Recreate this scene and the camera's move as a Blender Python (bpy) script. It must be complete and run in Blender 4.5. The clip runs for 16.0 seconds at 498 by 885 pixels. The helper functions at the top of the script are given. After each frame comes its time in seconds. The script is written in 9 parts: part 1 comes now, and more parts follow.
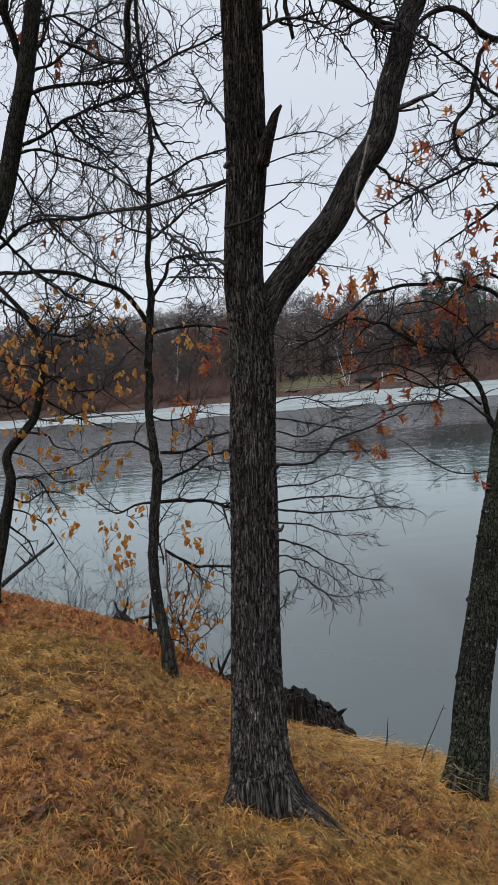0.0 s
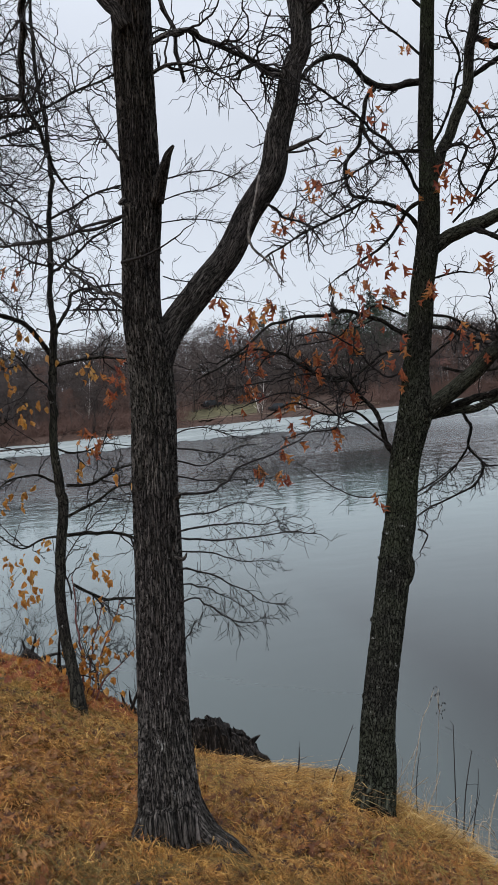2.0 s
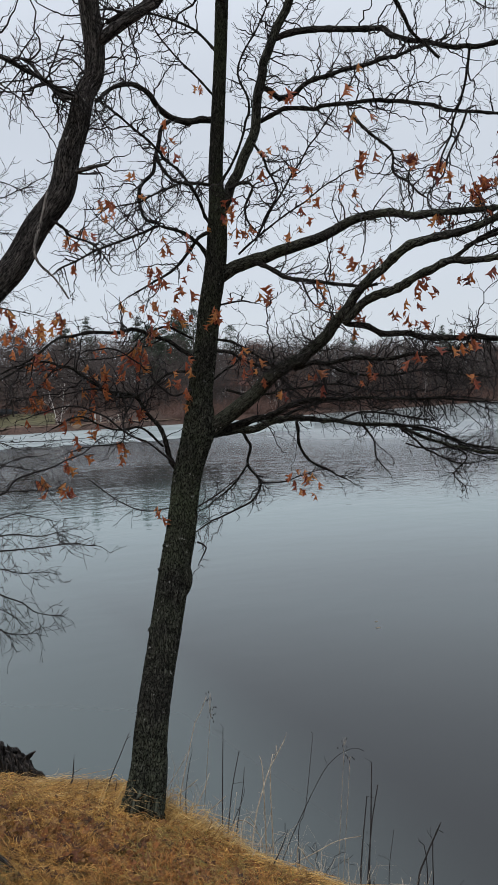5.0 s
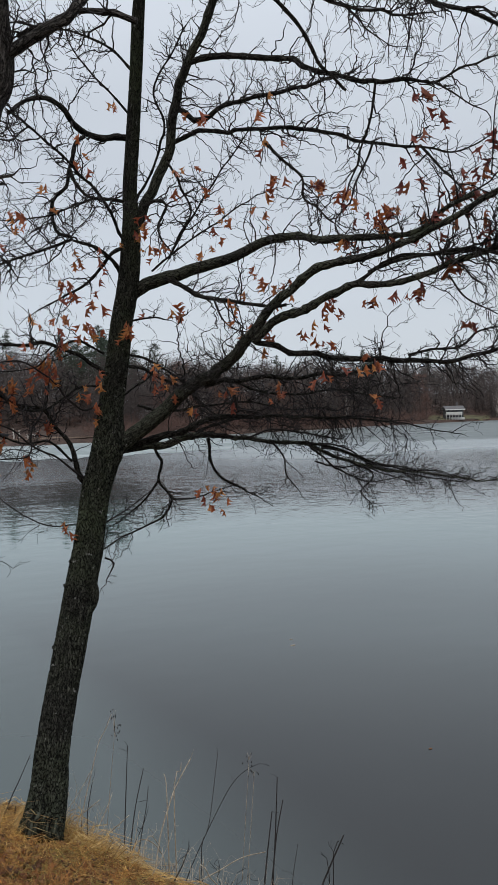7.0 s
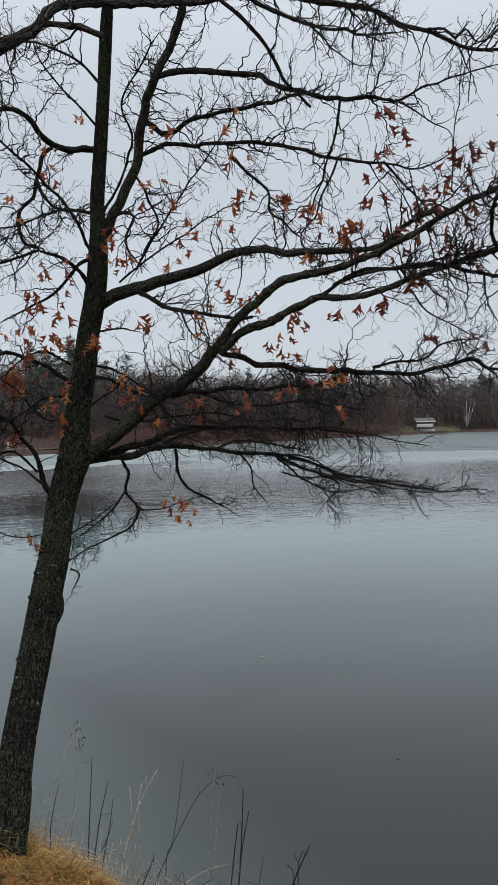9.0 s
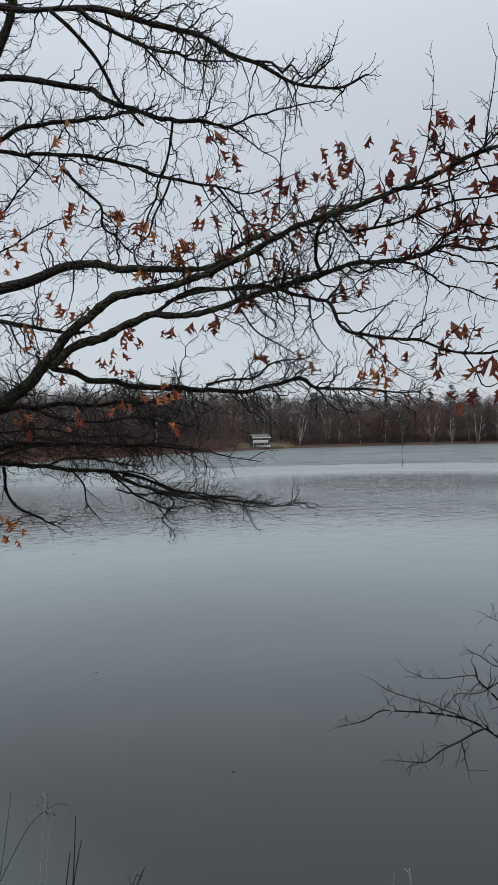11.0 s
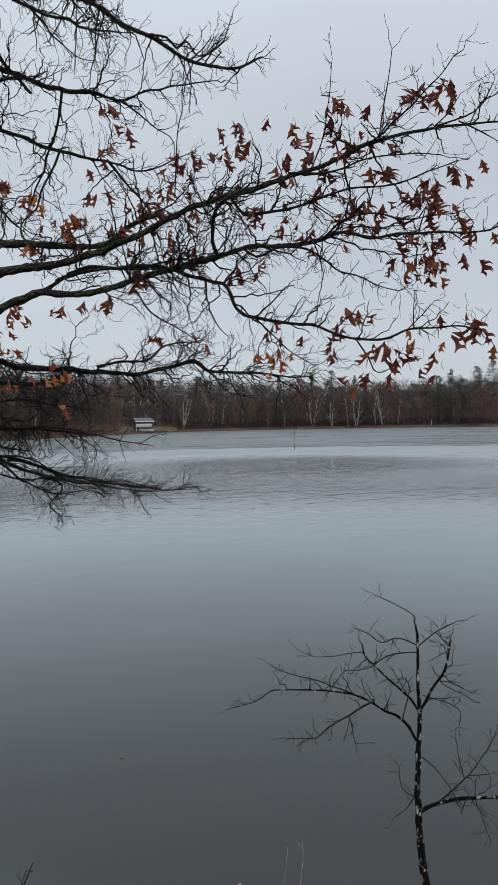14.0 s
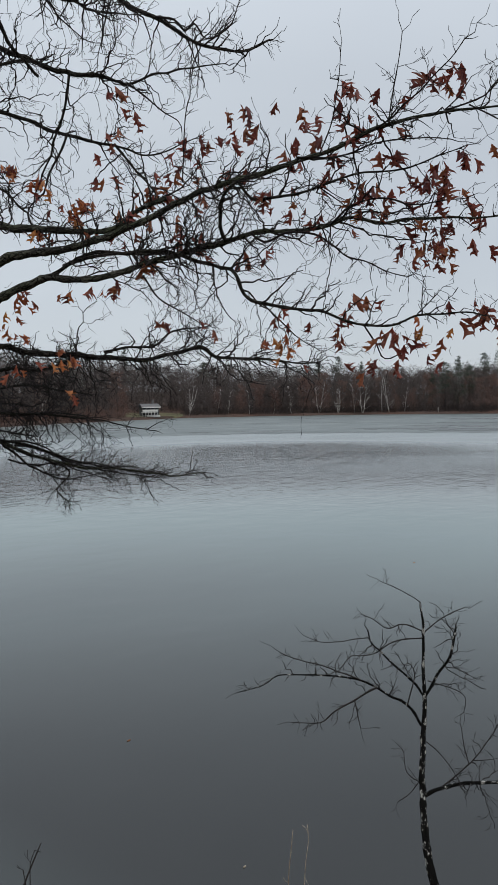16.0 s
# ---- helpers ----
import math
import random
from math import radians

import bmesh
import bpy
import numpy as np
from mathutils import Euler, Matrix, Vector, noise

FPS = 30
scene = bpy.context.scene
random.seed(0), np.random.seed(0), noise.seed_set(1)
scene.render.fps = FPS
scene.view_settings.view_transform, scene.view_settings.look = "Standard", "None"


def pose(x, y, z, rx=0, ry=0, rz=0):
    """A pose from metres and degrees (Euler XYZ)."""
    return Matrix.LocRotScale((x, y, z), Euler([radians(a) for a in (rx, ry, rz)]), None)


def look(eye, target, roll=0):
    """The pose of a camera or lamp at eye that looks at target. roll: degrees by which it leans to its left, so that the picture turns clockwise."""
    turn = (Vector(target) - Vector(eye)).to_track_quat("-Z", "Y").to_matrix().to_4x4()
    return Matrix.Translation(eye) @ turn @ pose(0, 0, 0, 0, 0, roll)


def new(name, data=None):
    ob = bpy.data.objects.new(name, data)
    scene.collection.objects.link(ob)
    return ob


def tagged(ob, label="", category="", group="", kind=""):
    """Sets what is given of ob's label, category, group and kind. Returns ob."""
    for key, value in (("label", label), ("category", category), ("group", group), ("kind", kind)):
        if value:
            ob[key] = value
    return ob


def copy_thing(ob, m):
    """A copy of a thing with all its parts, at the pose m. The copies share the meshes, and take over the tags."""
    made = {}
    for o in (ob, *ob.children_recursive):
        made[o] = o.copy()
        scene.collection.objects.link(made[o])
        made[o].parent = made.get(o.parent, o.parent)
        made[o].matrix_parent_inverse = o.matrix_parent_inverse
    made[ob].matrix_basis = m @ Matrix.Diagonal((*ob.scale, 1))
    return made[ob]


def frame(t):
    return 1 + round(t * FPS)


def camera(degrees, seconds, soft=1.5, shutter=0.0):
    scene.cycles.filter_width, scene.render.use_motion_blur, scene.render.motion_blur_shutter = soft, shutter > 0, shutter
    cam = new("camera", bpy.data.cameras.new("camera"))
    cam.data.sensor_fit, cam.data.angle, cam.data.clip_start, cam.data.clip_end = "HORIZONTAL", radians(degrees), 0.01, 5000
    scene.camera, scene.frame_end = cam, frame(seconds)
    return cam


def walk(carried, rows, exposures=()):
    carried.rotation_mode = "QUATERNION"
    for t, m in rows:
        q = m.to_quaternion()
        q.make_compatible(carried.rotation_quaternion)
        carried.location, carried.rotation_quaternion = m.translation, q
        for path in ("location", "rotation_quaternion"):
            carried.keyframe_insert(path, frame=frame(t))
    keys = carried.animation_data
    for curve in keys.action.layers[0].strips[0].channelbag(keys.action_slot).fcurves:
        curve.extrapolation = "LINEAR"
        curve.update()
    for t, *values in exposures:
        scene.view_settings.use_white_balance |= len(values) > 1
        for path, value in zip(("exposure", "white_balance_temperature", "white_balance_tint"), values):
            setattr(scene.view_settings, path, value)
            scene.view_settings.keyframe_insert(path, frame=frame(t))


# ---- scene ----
LENS = 35.957
EYE = 4.2  # over the water
PATH = [
    (0.0, 0.0000, 0.0000, 0.0000, 0.000, -4.998, 4.395),
    (0.5, 0.0055, 0.0067, -0.0078, -0.721, -5.013, 5.442),
    (1.0, 0.0311, -0.0122, -0.0010, -3.609, -4.685, 5.855),
    (1.5, 0.0563, -0.0399, -0.0013, -6.139, -3.998, 5.758),
    (2.0, 0.0657, -0.0708, -0.0002, -6.423, -3.366, 5.346),
    (2.5, 0.0784, -0.1028, 0.0048, -6.553, -3.326, 4.821),
    (3.0, 0.0887, -0.1410, 0.0054, -7.363, -3.372, 4.103),
    (3.5, 0.1096, -0.1764, 0.0114, -9.167, -3.515, 3.442),
    (4.0, 0.1283, -0.2082, 0.0038, -12.003, -3.477, 3.159),
    (4.5, 0.1245, -0.2363, 0.0085, -16.761, -3.440, 2.797),
    (5.0, 0.1335, -0.2605, 0.0045, -21.122, -3.269, 2.580),
    (7.5, 0.2159, -0.3577, -0.0238, -27.043, -1.858, 1.489),
    (8.0, 0.2230, -0.3673, -0.0253, -27.277, -1.675, 1.486),
    (8.5, 0.2260, -0.3807, -0.0215, -27.582, -1.439, 1.475),
    (9.0, 0.2275, -0.3926, -0.0238, -28.849, -1.225, 1.384),
    (9.5, 0.2355, -0.4107, -0.0238, -31.394, -1.098, 1.291),
    (10.0, 0.2454, -0.4441, -0.0206, -35.039, -0.857, 1.233),
    (12.5, 0.2261, -0.3743, -0.0212, -45.610, -0.372, 1.610),
    (13.0, 0.2157, -0.3635, -0.0232, -46.750, -0.791, 1.522),
    (13.5, 0.2054, -0.3593, -0.0177, -48.413, -1.252, 1.421),
    (14.0, 0.2147, -0.3523, -0.0214, -49.556, -1.701, 1.140),
    (14.5, 0.2123, -0.3585, -0.0217, -49.982, -2.065, 1.009),
    (15.0, 0.2153, -0.3532, -0.0224, -49.775, -2.425, 0.902),
    (15.5, 0.2082, -0.3624, -0.0219, -49.148, -2.611, 0.915),
    (16.0, 0.2098, -0.3495, -0.0218, -49.088, -2.724, 0.949),
]
cam = camera(LENS, 16.0, soft=1.5)
walk(cam, [(t, pose(x, y, EYE + z, 90 + pitch, roll, yaw)) for t, x, y, z, yaw, pitch, roll in PATH],
     exposures=[(0.0, 0.33, 6540, 13), (3.0, 0.33, 6540, 13), (5.0, 0.21, 6530, 12), (9.0, 0.08, 6550, 11), (12.5, 0.06, 6550, 10), (16.0, 0.06, 6550, 10)])

# ---- overcast daylight ----
world = bpy.data.worlds.new("overcast")
scene.world = world
world.use_nodes = True
wn, wl = world.node_tree.nodes, world.node_tree.links
wn.clear()
w_sky = wn.new("ShaderNodeTexSky")
w_sky.sky_type, w_sky.sun_disc = "NISHITA", False
w_sky.sun_elevation, w_sky.sun_rotation = radians(38), radians(150)
w_blue = wn.new("ShaderNodeBackground")
w_blue.inputs["Strength"].default_value = 0.012
wl.new(w_sky.outputs["Color"], w_blue.inputs["Color"])
w_tc, w_map, w_noise, w_ramp = wn.new("ShaderNodeTexCoord"), wn.new("ShaderNodeMapping"), wn.new("ShaderNodeTexNoise"), wn.new("ShaderNodeValToRGB")
w_map.inputs["Scale"].default_value = (1.2, 1.2, 3.5)
w_noise.inputs["Scale"].default_value, w_noise.inputs["Detail"].default_value = 1.4, 3
w_ramp.color_ramp.elements[0].position, w_ramp.color_ramp.elements[1].position = 0.3, 0.75
w_ramp.color_ramp.elements[0].color = (0.532, 0.582, 0.640, 1)
w_ramp.color_ramp.elements[1].color = (0.610, 0.665, 0.722, 1)
w_cloud = wn.new("ShaderNodeBackground")
w_cloud.inputs["Strength"].default_value = 0.88
wl.new(w_tc.outputs["Generated"], w_map.inputs["Vector"])
wl.new(w_map.outputs["Vector"], w_noise.inputs["Vector"])
wl.new(w_noise.outputs["Fac"], w_ramp.inputs["Fac"])
wl.new(w_ramp.outputs["Color"], w_cloud.inputs["Color"])
# an overcast sky grows brighter towards the zenith
w_sep, w_rise = wn.new("ShaderNodeSeparateXYZ"), wn.new("ShaderNodeMapRange")
w_rise.interpolation_type = "SMOOTHSTEP"
for key, value in (("From Min", 0.30), ("From Max", 0.95), ("To Min", 0.88), ("To Max", 1.95)):
    w_rise.inputs[key].default_value = value
wl.new(w_tc.outputs["Generated"], w_sep.inputs[0])
wl.new(w_sep.outputs["Z"], w_rise.inputs["Value"])
wl.new(w_rise.outputs["Result"], w_cloud.inputs["Strength"])
w_add, w_out = wn.new("ShaderNodeAddShader"), wn.new("ShaderNodeOutputWorld")
wl.new(w_blue.outputs[0], w_add.inputs[0])
wl.new(w_cloud.outputs[0], w_add.inputs[1])
wl.new(w_add.outputs[0], w_out.inputs["Surface"])
sun = new("sun", bpy.data.lights.new("sun", "SUN"))
sun.data.energy, sun.data.angle, sun.data.color = 1.2, radians(45), (1.0, 0.94, 0.87)
sun.matrix_world = look((0, 0, 30), (14, 18, 4))

# ---- the lie of the land: polar round the first standing place, z = 0 at the water ----
LIP_AZ = np.array([-180, -120, -70, -40, -27, -19.4, -15.6, -10.4, -4.4, 0.5, 6.5, 11.9, 14, 18.7, 23.8, 40, 60, 80, 110, 140, 180.0])
LIP_R = np.array([60, 45, 9, 7.2, 6.9, 6.67, 6.35, 6.4, 6.1, 5.7, 5.4, 5.18, 5.0, 4.5, 4.17, 3.5, 3.0, 3.0, 4.5, 40, 60.0])
LIP_Z = np.array([2.8, 2.8, 2.8, 2.7, 2.65, 2.55, 2.45, 2.2, 1.8, 1.5, 1.48, 1.48, 1.5, 1.5, 1.48, 1.5, 1.7, 1.9, 2.3, 2.7, 2.8])
SHORE_AZ = np.array([-180, -110, -70, -40, -25, -16, -9, -4, 3, 11, 16.6, 24, 31, 38, 44, 50, 58, 67, 80, 100, 125, 150, 180.0])
SHORE_R = np.array([80, 70, 90, 112, 122, 127, 124, 124, 133, 136, 143, 168, 195, 240, 288, 305, 305, 288, 280, 230, 120, 80, 80.0])


def smooth(a, b, x):
    t = np.clip((x - a) / (b - a), 0, 1)
    return t * t * (3 - 2 * t)


def height(x, y):
    x, y = np.asarray(x, float), np.asarray(y, float)
    r, az = np.hypot(x, y), np.degrees(np.arctan2(x, y))
    lip, zl = np.interp(az, LIP_AZ, LIP_R), np.interp(az, LIP_AZ, LIP_Z)
    top = 2.62 - (2.62 - zl) * np.minimum(r / lip, 1.0) ** np.interp(az, (-20, -8, -3, 2, 8, 14), (2.2, 1.6, 2.0, 2.2, 1.7, 1.35))
    over = np.maximum(r - lip + 0.12, 0)
    near = top - 0.95 * over * over / (over + 0.25)
    near = near + 0.025 * np.sin(3.1 * x + 1.3 * y) * np.sin(2.3 * y - 0.7 * x) + 0.012 * np.sin(9 * x + 2) * np.sin(8 * y + 1.3 * x)
    near = np.maximum(near, -2.0)
    shore = np.interp(az, SHORE_AZ, SHORE_R)
    wob = 2.0 * np.sin(az * 0.9) + 1.2 * np.sin(az * 2.3 + 1)
    d = r - shore - wob
    hill = -2.0 + 2.9 * smooth(-6, 2.5, d) + 1.4 * smooth(2, 30, d) + (8.0 + 2.0 * np.sin(az * 0.16 + 1)) * smooth(14, 95, d) + 6 * smooth(150, 900, d)
    return np.where(r < shore - 15, near, np.maximum(hill, near * (r < lip + 3) - 2 * (r >= lip + 3)))

# ---- materials ----
class Nodes:
    """A material with short calls for its nodes."""

    def __init__(self, name, rough=0.8, spec=0.3):
        self.mat = bpy.data.materials.new(name)
        self.mat.use_nodes = True
        self.nt = self.mat.node_tree
        self.bsdf = self.nt.nodes["Principled BSDF"]
        self.bsdf.inputs["Roughness"].default_value = rough
        self.bsdf.inputs["Specular IOR Level"].default_value = spec

    def node(self, kind, **values):
        n = self.nt.nodes.new(kind)
        for key, value in values.items():
            n.inputs[key.replace("_", " ")].default_value = value
        return n

    def link(self, a, b):
        self.nt.links.new(a, b)

    def coords(self, scale=(1, 1, 1), space="Object"):
        tc, mp = self.node("ShaderNodeTexCoord"), self.node("ShaderNodeMapping", Scale=scale)
        self.link(tc.outputs[space], mp.inputs["Vector"])
        return mp.outputs["Vector"]

    def noise(self, vec, scale, detail=4, rough=0.55, distort=0.0):
        n = self.node("ShaderNodeTexNoise", Scale=scale, Detail=detail, Roughness=rough, Distortion=distort)
        self.link(vec, n.inputs["Vector"])
        return n.outputs["Fac"]

    def ramp(self, fac, *stops):
        n = self.node("ShaderNodeValToRGB")
        els = n.color_ramp.elements
        while len(els) < len(stops):
            els.new(0.5)
        for e, (p, c) in zip(els, stops):
            e.position, e.color = p, (*c, 1) if len(c) == 3 else c
        self.link(fac, n.inputs["Fac"])
        return n.outputs["Color"]

    def mix(self, fac, a, b, blend="MIX"):
        n = self.nt.nodes.new("ShaderNodeMixRGB")
        n.blend_type = blend
        for key, v in (("Fac", fac), ("Color1", a), ("Color2", b)):
            if isinstance(v, (int, float)):
                n.inputs[key].default_value = v
            elif isinstance(v, tuple):
                n.inputs[key].default_value = (*v, 1)
            else:
                self.link(v, n.inputs[key])
        return n.outputs["Color"]

    def bump(self, h, strength=0.5, distance=0.01):
        n = self.node("ShaderNodeBump", Strength=strength, Distance=distance)
        self.link(h, n.inputs["Height"])
        self.link(n.outputs["Normal"], self.bsdf.inputs["Normal"])

    def color(self, c):
        if isinstance(c, tuple):
            self.bsdf.inputs["Base Color"].default_value = (*c, 1)
        else:
            self.link(c, self.bsdf.inputs["Base Color"])
        return self.mat


def bark(name, dark, light, lichen=0.0, moss=0.0, wide=0.016, tall=0.20, white=0.26, deep=1.0, green=(0.082, 0.096, 0.056), fleck=0.5):
    """Furrowed bark that runs along its limb: long ridges between dark cracks, with pale worn flecks, lichen spots and moss."""
    m = Nodes(name, 0.88, 0.1)
    at = m.node("ShaderNodeAttribute")
    at.attribute_name = "along"
    v = at.outputs["Vector"]

    def scaled(vec, scale):
        mp = m.node("ShaderNodeMapping", Scale=scale)
        m.link(vec, mp.inputs["Vector"])
        return mp.outputs["Vector"]

    wander = m.node("ShaderNodeTexNoise", Scale=9.0, Detail=3.0)
    m.link(v, wander.inputs["Vector"])
    shift = m.nt.nodes.new("ShaderNodeVectorMath")
    shift.operation = "MULTIPLY_ADD"
    shift.inputs[1].default_value = (0.030, 0.030, 0.10)
    m.link(wander.outputs["Color"], shift.inputs[0])
    m.link(v, shift.inputs[2])
    plates = m.node("ShaderNodeTexVoronoi", Scale=1.0)
    plates.feature = "DISTANCE_TO_EDGE"
    m.link(scaled(shift.outputs[0], (1 / wide, 1 / wide, 1 / tall)), plates.inputs["Vector"])
    grain = m.noise(scaled(v, (190, 190, 70)), 1.0, 4, 0.7)
    flake = m.noise(scaled(v, (95, 95, 48)), 1.0, 3, 0.65)
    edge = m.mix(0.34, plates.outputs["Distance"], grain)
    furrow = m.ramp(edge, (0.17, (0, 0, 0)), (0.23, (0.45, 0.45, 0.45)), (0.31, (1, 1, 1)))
    c = m.ramp(m.mix(0.5, grain, flake), (0.40, dark), (0.60, light))
    c = m.mix(m.ramp(flake, (0.57, (0, 0, 0)), (0.67, (fleck, fleck, fleck))), c, tuple(1.5 * x for x in light))
    ridge = m.noise(scaled(shift.outputs[0], (0.55 / wide, 0.55 / wide, 0.5 / tall)), 1.0, 2)
    c = m.mix(1.0, c, m.ramp(ridge, (0.36, (0.45, 0.45, 0.45)), (0.64, (1.25, 1.25, 1.25))), "MULTIPLY")
    broad = m.noise(scaled(v, (1, 1, 0.6)), 2.5, 4)
    c = m.mix(m.ramp(broad, (0.35, (0.45, 0.45, 0.45)), (0.6, (0, 0, 0))), c, dark)
    if moss:
        c = m.mix(m.ramp(broad, (0.40, (0, 0, 0)), (0.66, (moss, moss, moss))), c, green)
    if lichen:
        spots = m.noise(scaled(v, (1, 1, 0.8)), 24, 3, 0.6)
        c = m.mix(m.ramp(spots, (0.69 - 0.03 * lichen, (0, 0, 0)), (0.72 - 0.03 * lichen, (0.8, 0.8, 0.8))), c, (white, white, 0.95 * white))
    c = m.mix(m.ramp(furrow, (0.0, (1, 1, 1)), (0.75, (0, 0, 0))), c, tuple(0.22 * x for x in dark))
    m.bump(m.mix(0.3, furrow, grain), 1.0, 0.016 * deep)
    return m.color(c)


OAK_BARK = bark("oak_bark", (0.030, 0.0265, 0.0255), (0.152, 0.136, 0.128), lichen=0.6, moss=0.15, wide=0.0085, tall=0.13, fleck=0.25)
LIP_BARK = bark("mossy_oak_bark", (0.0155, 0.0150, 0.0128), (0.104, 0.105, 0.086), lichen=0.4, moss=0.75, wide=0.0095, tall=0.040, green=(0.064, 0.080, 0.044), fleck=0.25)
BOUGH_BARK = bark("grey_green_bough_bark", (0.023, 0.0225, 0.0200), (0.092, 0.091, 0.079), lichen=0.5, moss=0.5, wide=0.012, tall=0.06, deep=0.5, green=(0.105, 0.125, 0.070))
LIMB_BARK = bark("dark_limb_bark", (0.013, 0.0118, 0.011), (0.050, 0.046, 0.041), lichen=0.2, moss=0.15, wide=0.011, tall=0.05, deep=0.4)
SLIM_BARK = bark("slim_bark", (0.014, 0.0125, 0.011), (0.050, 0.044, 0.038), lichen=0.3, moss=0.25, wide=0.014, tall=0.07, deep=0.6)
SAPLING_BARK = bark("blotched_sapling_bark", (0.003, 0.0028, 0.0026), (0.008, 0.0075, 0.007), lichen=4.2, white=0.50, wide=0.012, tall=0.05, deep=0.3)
DEAD_WOOD = bark("grey_dead_wood", (0.15, 0.14, 0.135), (0.33, 0.31, 0.29), wide=0.01, tall=0.2, deep=0.3)


def rotten_wood():
    """Black rotten wood with grey fibres along the grain."""
    m = Nodes("rotten_black_wood", 0.8, 0.2)
    fibre = m.noise(m.coords((45, 45, 5)), 1.6, 4, 0.65)
    m.bump(fibre, 0.9, 0.015)
    return m.color(m.ramp(fibre, (0.42, (0.007, 0.006, 0.0055)), (0.55, (0.026, 0.022, 0.020)), (0.72, (0.13, 0.112, 0.10))))


STUMP_WOOD = rotten_wood()


def plain_bark(name, c, spread=0.35):
    m = Nodes(name, 0.8, 0.2)
    n = m.noise(m.coords(), 14, 3)
    return m.color(m.ramp(n, (0.3, tuple((1 - spread) * x for x in c)), (0.7, tuple((1 + spread) * x for x in c))))


TWIG = plain_bark("dark_twig_bark", (0.016, 0.0135, 0.013))
RED_STEM = plain_bark("reddish_stem", (0.12, 0.045, 0.04))
# far woods: haze over the lake put into slightly paler colours
FAR_BARK = plain_bark("far_grey_bark", (0.070, 0.061, 0.058))
FAR_TWIG = plain_bark("far_brown_twigs", (0.078, 0.064, 0.060))
FAR_RED = plain_bark("far_russet_twigs", (0.130, 0.080, 0.066))
DARK_SCRUB = plain_bark("dark_scrub", (0.040, 0.032, 0.030))
BIRCH = plain_bark("white_birch_bark", (0.66, 0.64, 0.60), 0.25)
PINE = plain_bark("pine_needles", (0.044, 0.060, 0.042), 0.5)


def leaf_material(name, *tones, clumps=False):
    m = Nodes(name, 0.55, 0.35)
    info = m.node("ShaderNodeObjectInfo")
    geo = m.node("ShaderNodeNewGeometry")
    both = m.node("ShaderNodeMath")
    m.link(info.outputs["Random"], both.inputs[0])
    m.link(geo.outputs["Random Per Island"], both.inputs[1])
    frac = m.nt.nodes.new("ShaderNodeMath")
    frac.operation = "FRACT"
    m.link(both.outputs[0], frac.inputs[0])
    k = max(len(tones) - 1, 1)
    c = m.ramp(frac.outputs[0], *[(i / k, t) for i, t in enumerate(tones)])
    vein = m.noise(m.coords(), 60, 3)
    c = m.mix(m.ramp(vein, (0.35, (0.55, 0.5, 0.45)), (0.65, (1, 1, 1))), c, c, "MIX")
    dark = m.mix(0.55, c, (0.25, 0.2, 0.18), "MULTIPLY")
    c = m.mix(m.ramp(vein, (0.4, (0, 0, 0)), (0.62, (1, 1, 1))), dark, c)
    if clumps:
        damp = m.noise(m.coords(), 13, 4, 0.65)
        c = m.mix(1.0, c, m.ramp(damp, (0.38, (0.36, 0.31, 0.28)), (0.50, (1.1, 1.05, 1.0)), (0.62, (1.5, 1.46, 1.4))), "MULTIPLY")
    thin = m.nt.nodes.new("ShaderNodeBsdfTranslucent")
    m.link(c, thin.inputs["Color"])
    ms = m.node("ShaderNodeMixShader", Fac=0.40)
    m.link(m.bsdf.outputs[0], ms.inputs[1])
    m.link(thin.outputs[0], ms.inputs[2])
    m.link(ms.outputs[0], m.nt.nodes["Material Output"].inputs["Surface"])
    return m.color(c)


OAK_LEAF = leaf_material("dry_oak_leaf", (0.52, 0.17, 0.05), (0.34, 0.085, 0.045), (0.62, 0.27, 0.08), (0.24, 0.06, 0.042), (0.46, 0.145, 0.055))
RED_LEAF = leaf_material("russet_oak_leaf", (0.18, 0.042, 0.034), (0.26, 0.066, 0.042), (0.13, 0.034, 0.032), (0.32, 0.11, 0.045), (0.17, 0.040, 0.034))
YELLOW_LEAF = leaf_material("yellow_leaf", (0.64, 0.30, 0.055), (0.52, 0.21, 0.05), (0.68, 0.40, 0.12), (0.58, 0.26, 0.06))
LITTER_LEAF = leaf_material("fallen_leaf", (0.26, 0.098, 0.034), (0.36, 0.15, 0.046), (0.16, 0.060, 0.027), (0.44, 0.24, 0.095), (0.22, 0.096, 0.042))
DAMP_LEAF = leaf_material("damp_leaf", (0.085, 0.040, 0.022), (0.14, 0.060, 0.030), (0.055, 0.028, 0.017), (0.19, 0.085, 0.04))
STRAW = leaf_material("dead_straw", (0.70, 0.43, 0.115), (0.38, 0.18, 0.045), (0.84, 0.58, 0.20), (0.23, 0.105, 0.030), (0.66, 0.41, 0.115), clumps=True)
RUST_STRAW = leaf_material("rust_straw", (0.54, 0.265, 0.075), (0.38, 0.17, 0.05), (0.66, 0.39, 0.115), (0.27, 0.115, 0.042), (0.58, 0.30, 0.085), clumps=True)
GRASS = leaf_material("fading_grass", (0.42, 0.33, 0.09), (0.32, 0.28, 0.08), (0.50, 0.36, 0.12), (0.40, 0.24, 0.07))
FRINGE_STRAW = leaf_material("pale_combed_straw", (0.74, 0.50, 0.18), (0.56, 0.33, 0.10), (0.86, 0.64, 0.28), (0.40, 0.22, 0.07))
DULL_GRASS = leaf_material("dull_grass", (0.30, 0.22, 0.07), (0.19, 0.15, 0.055), (0.40, 0.27, 0.09), (0.13, 0.09, 0.035))
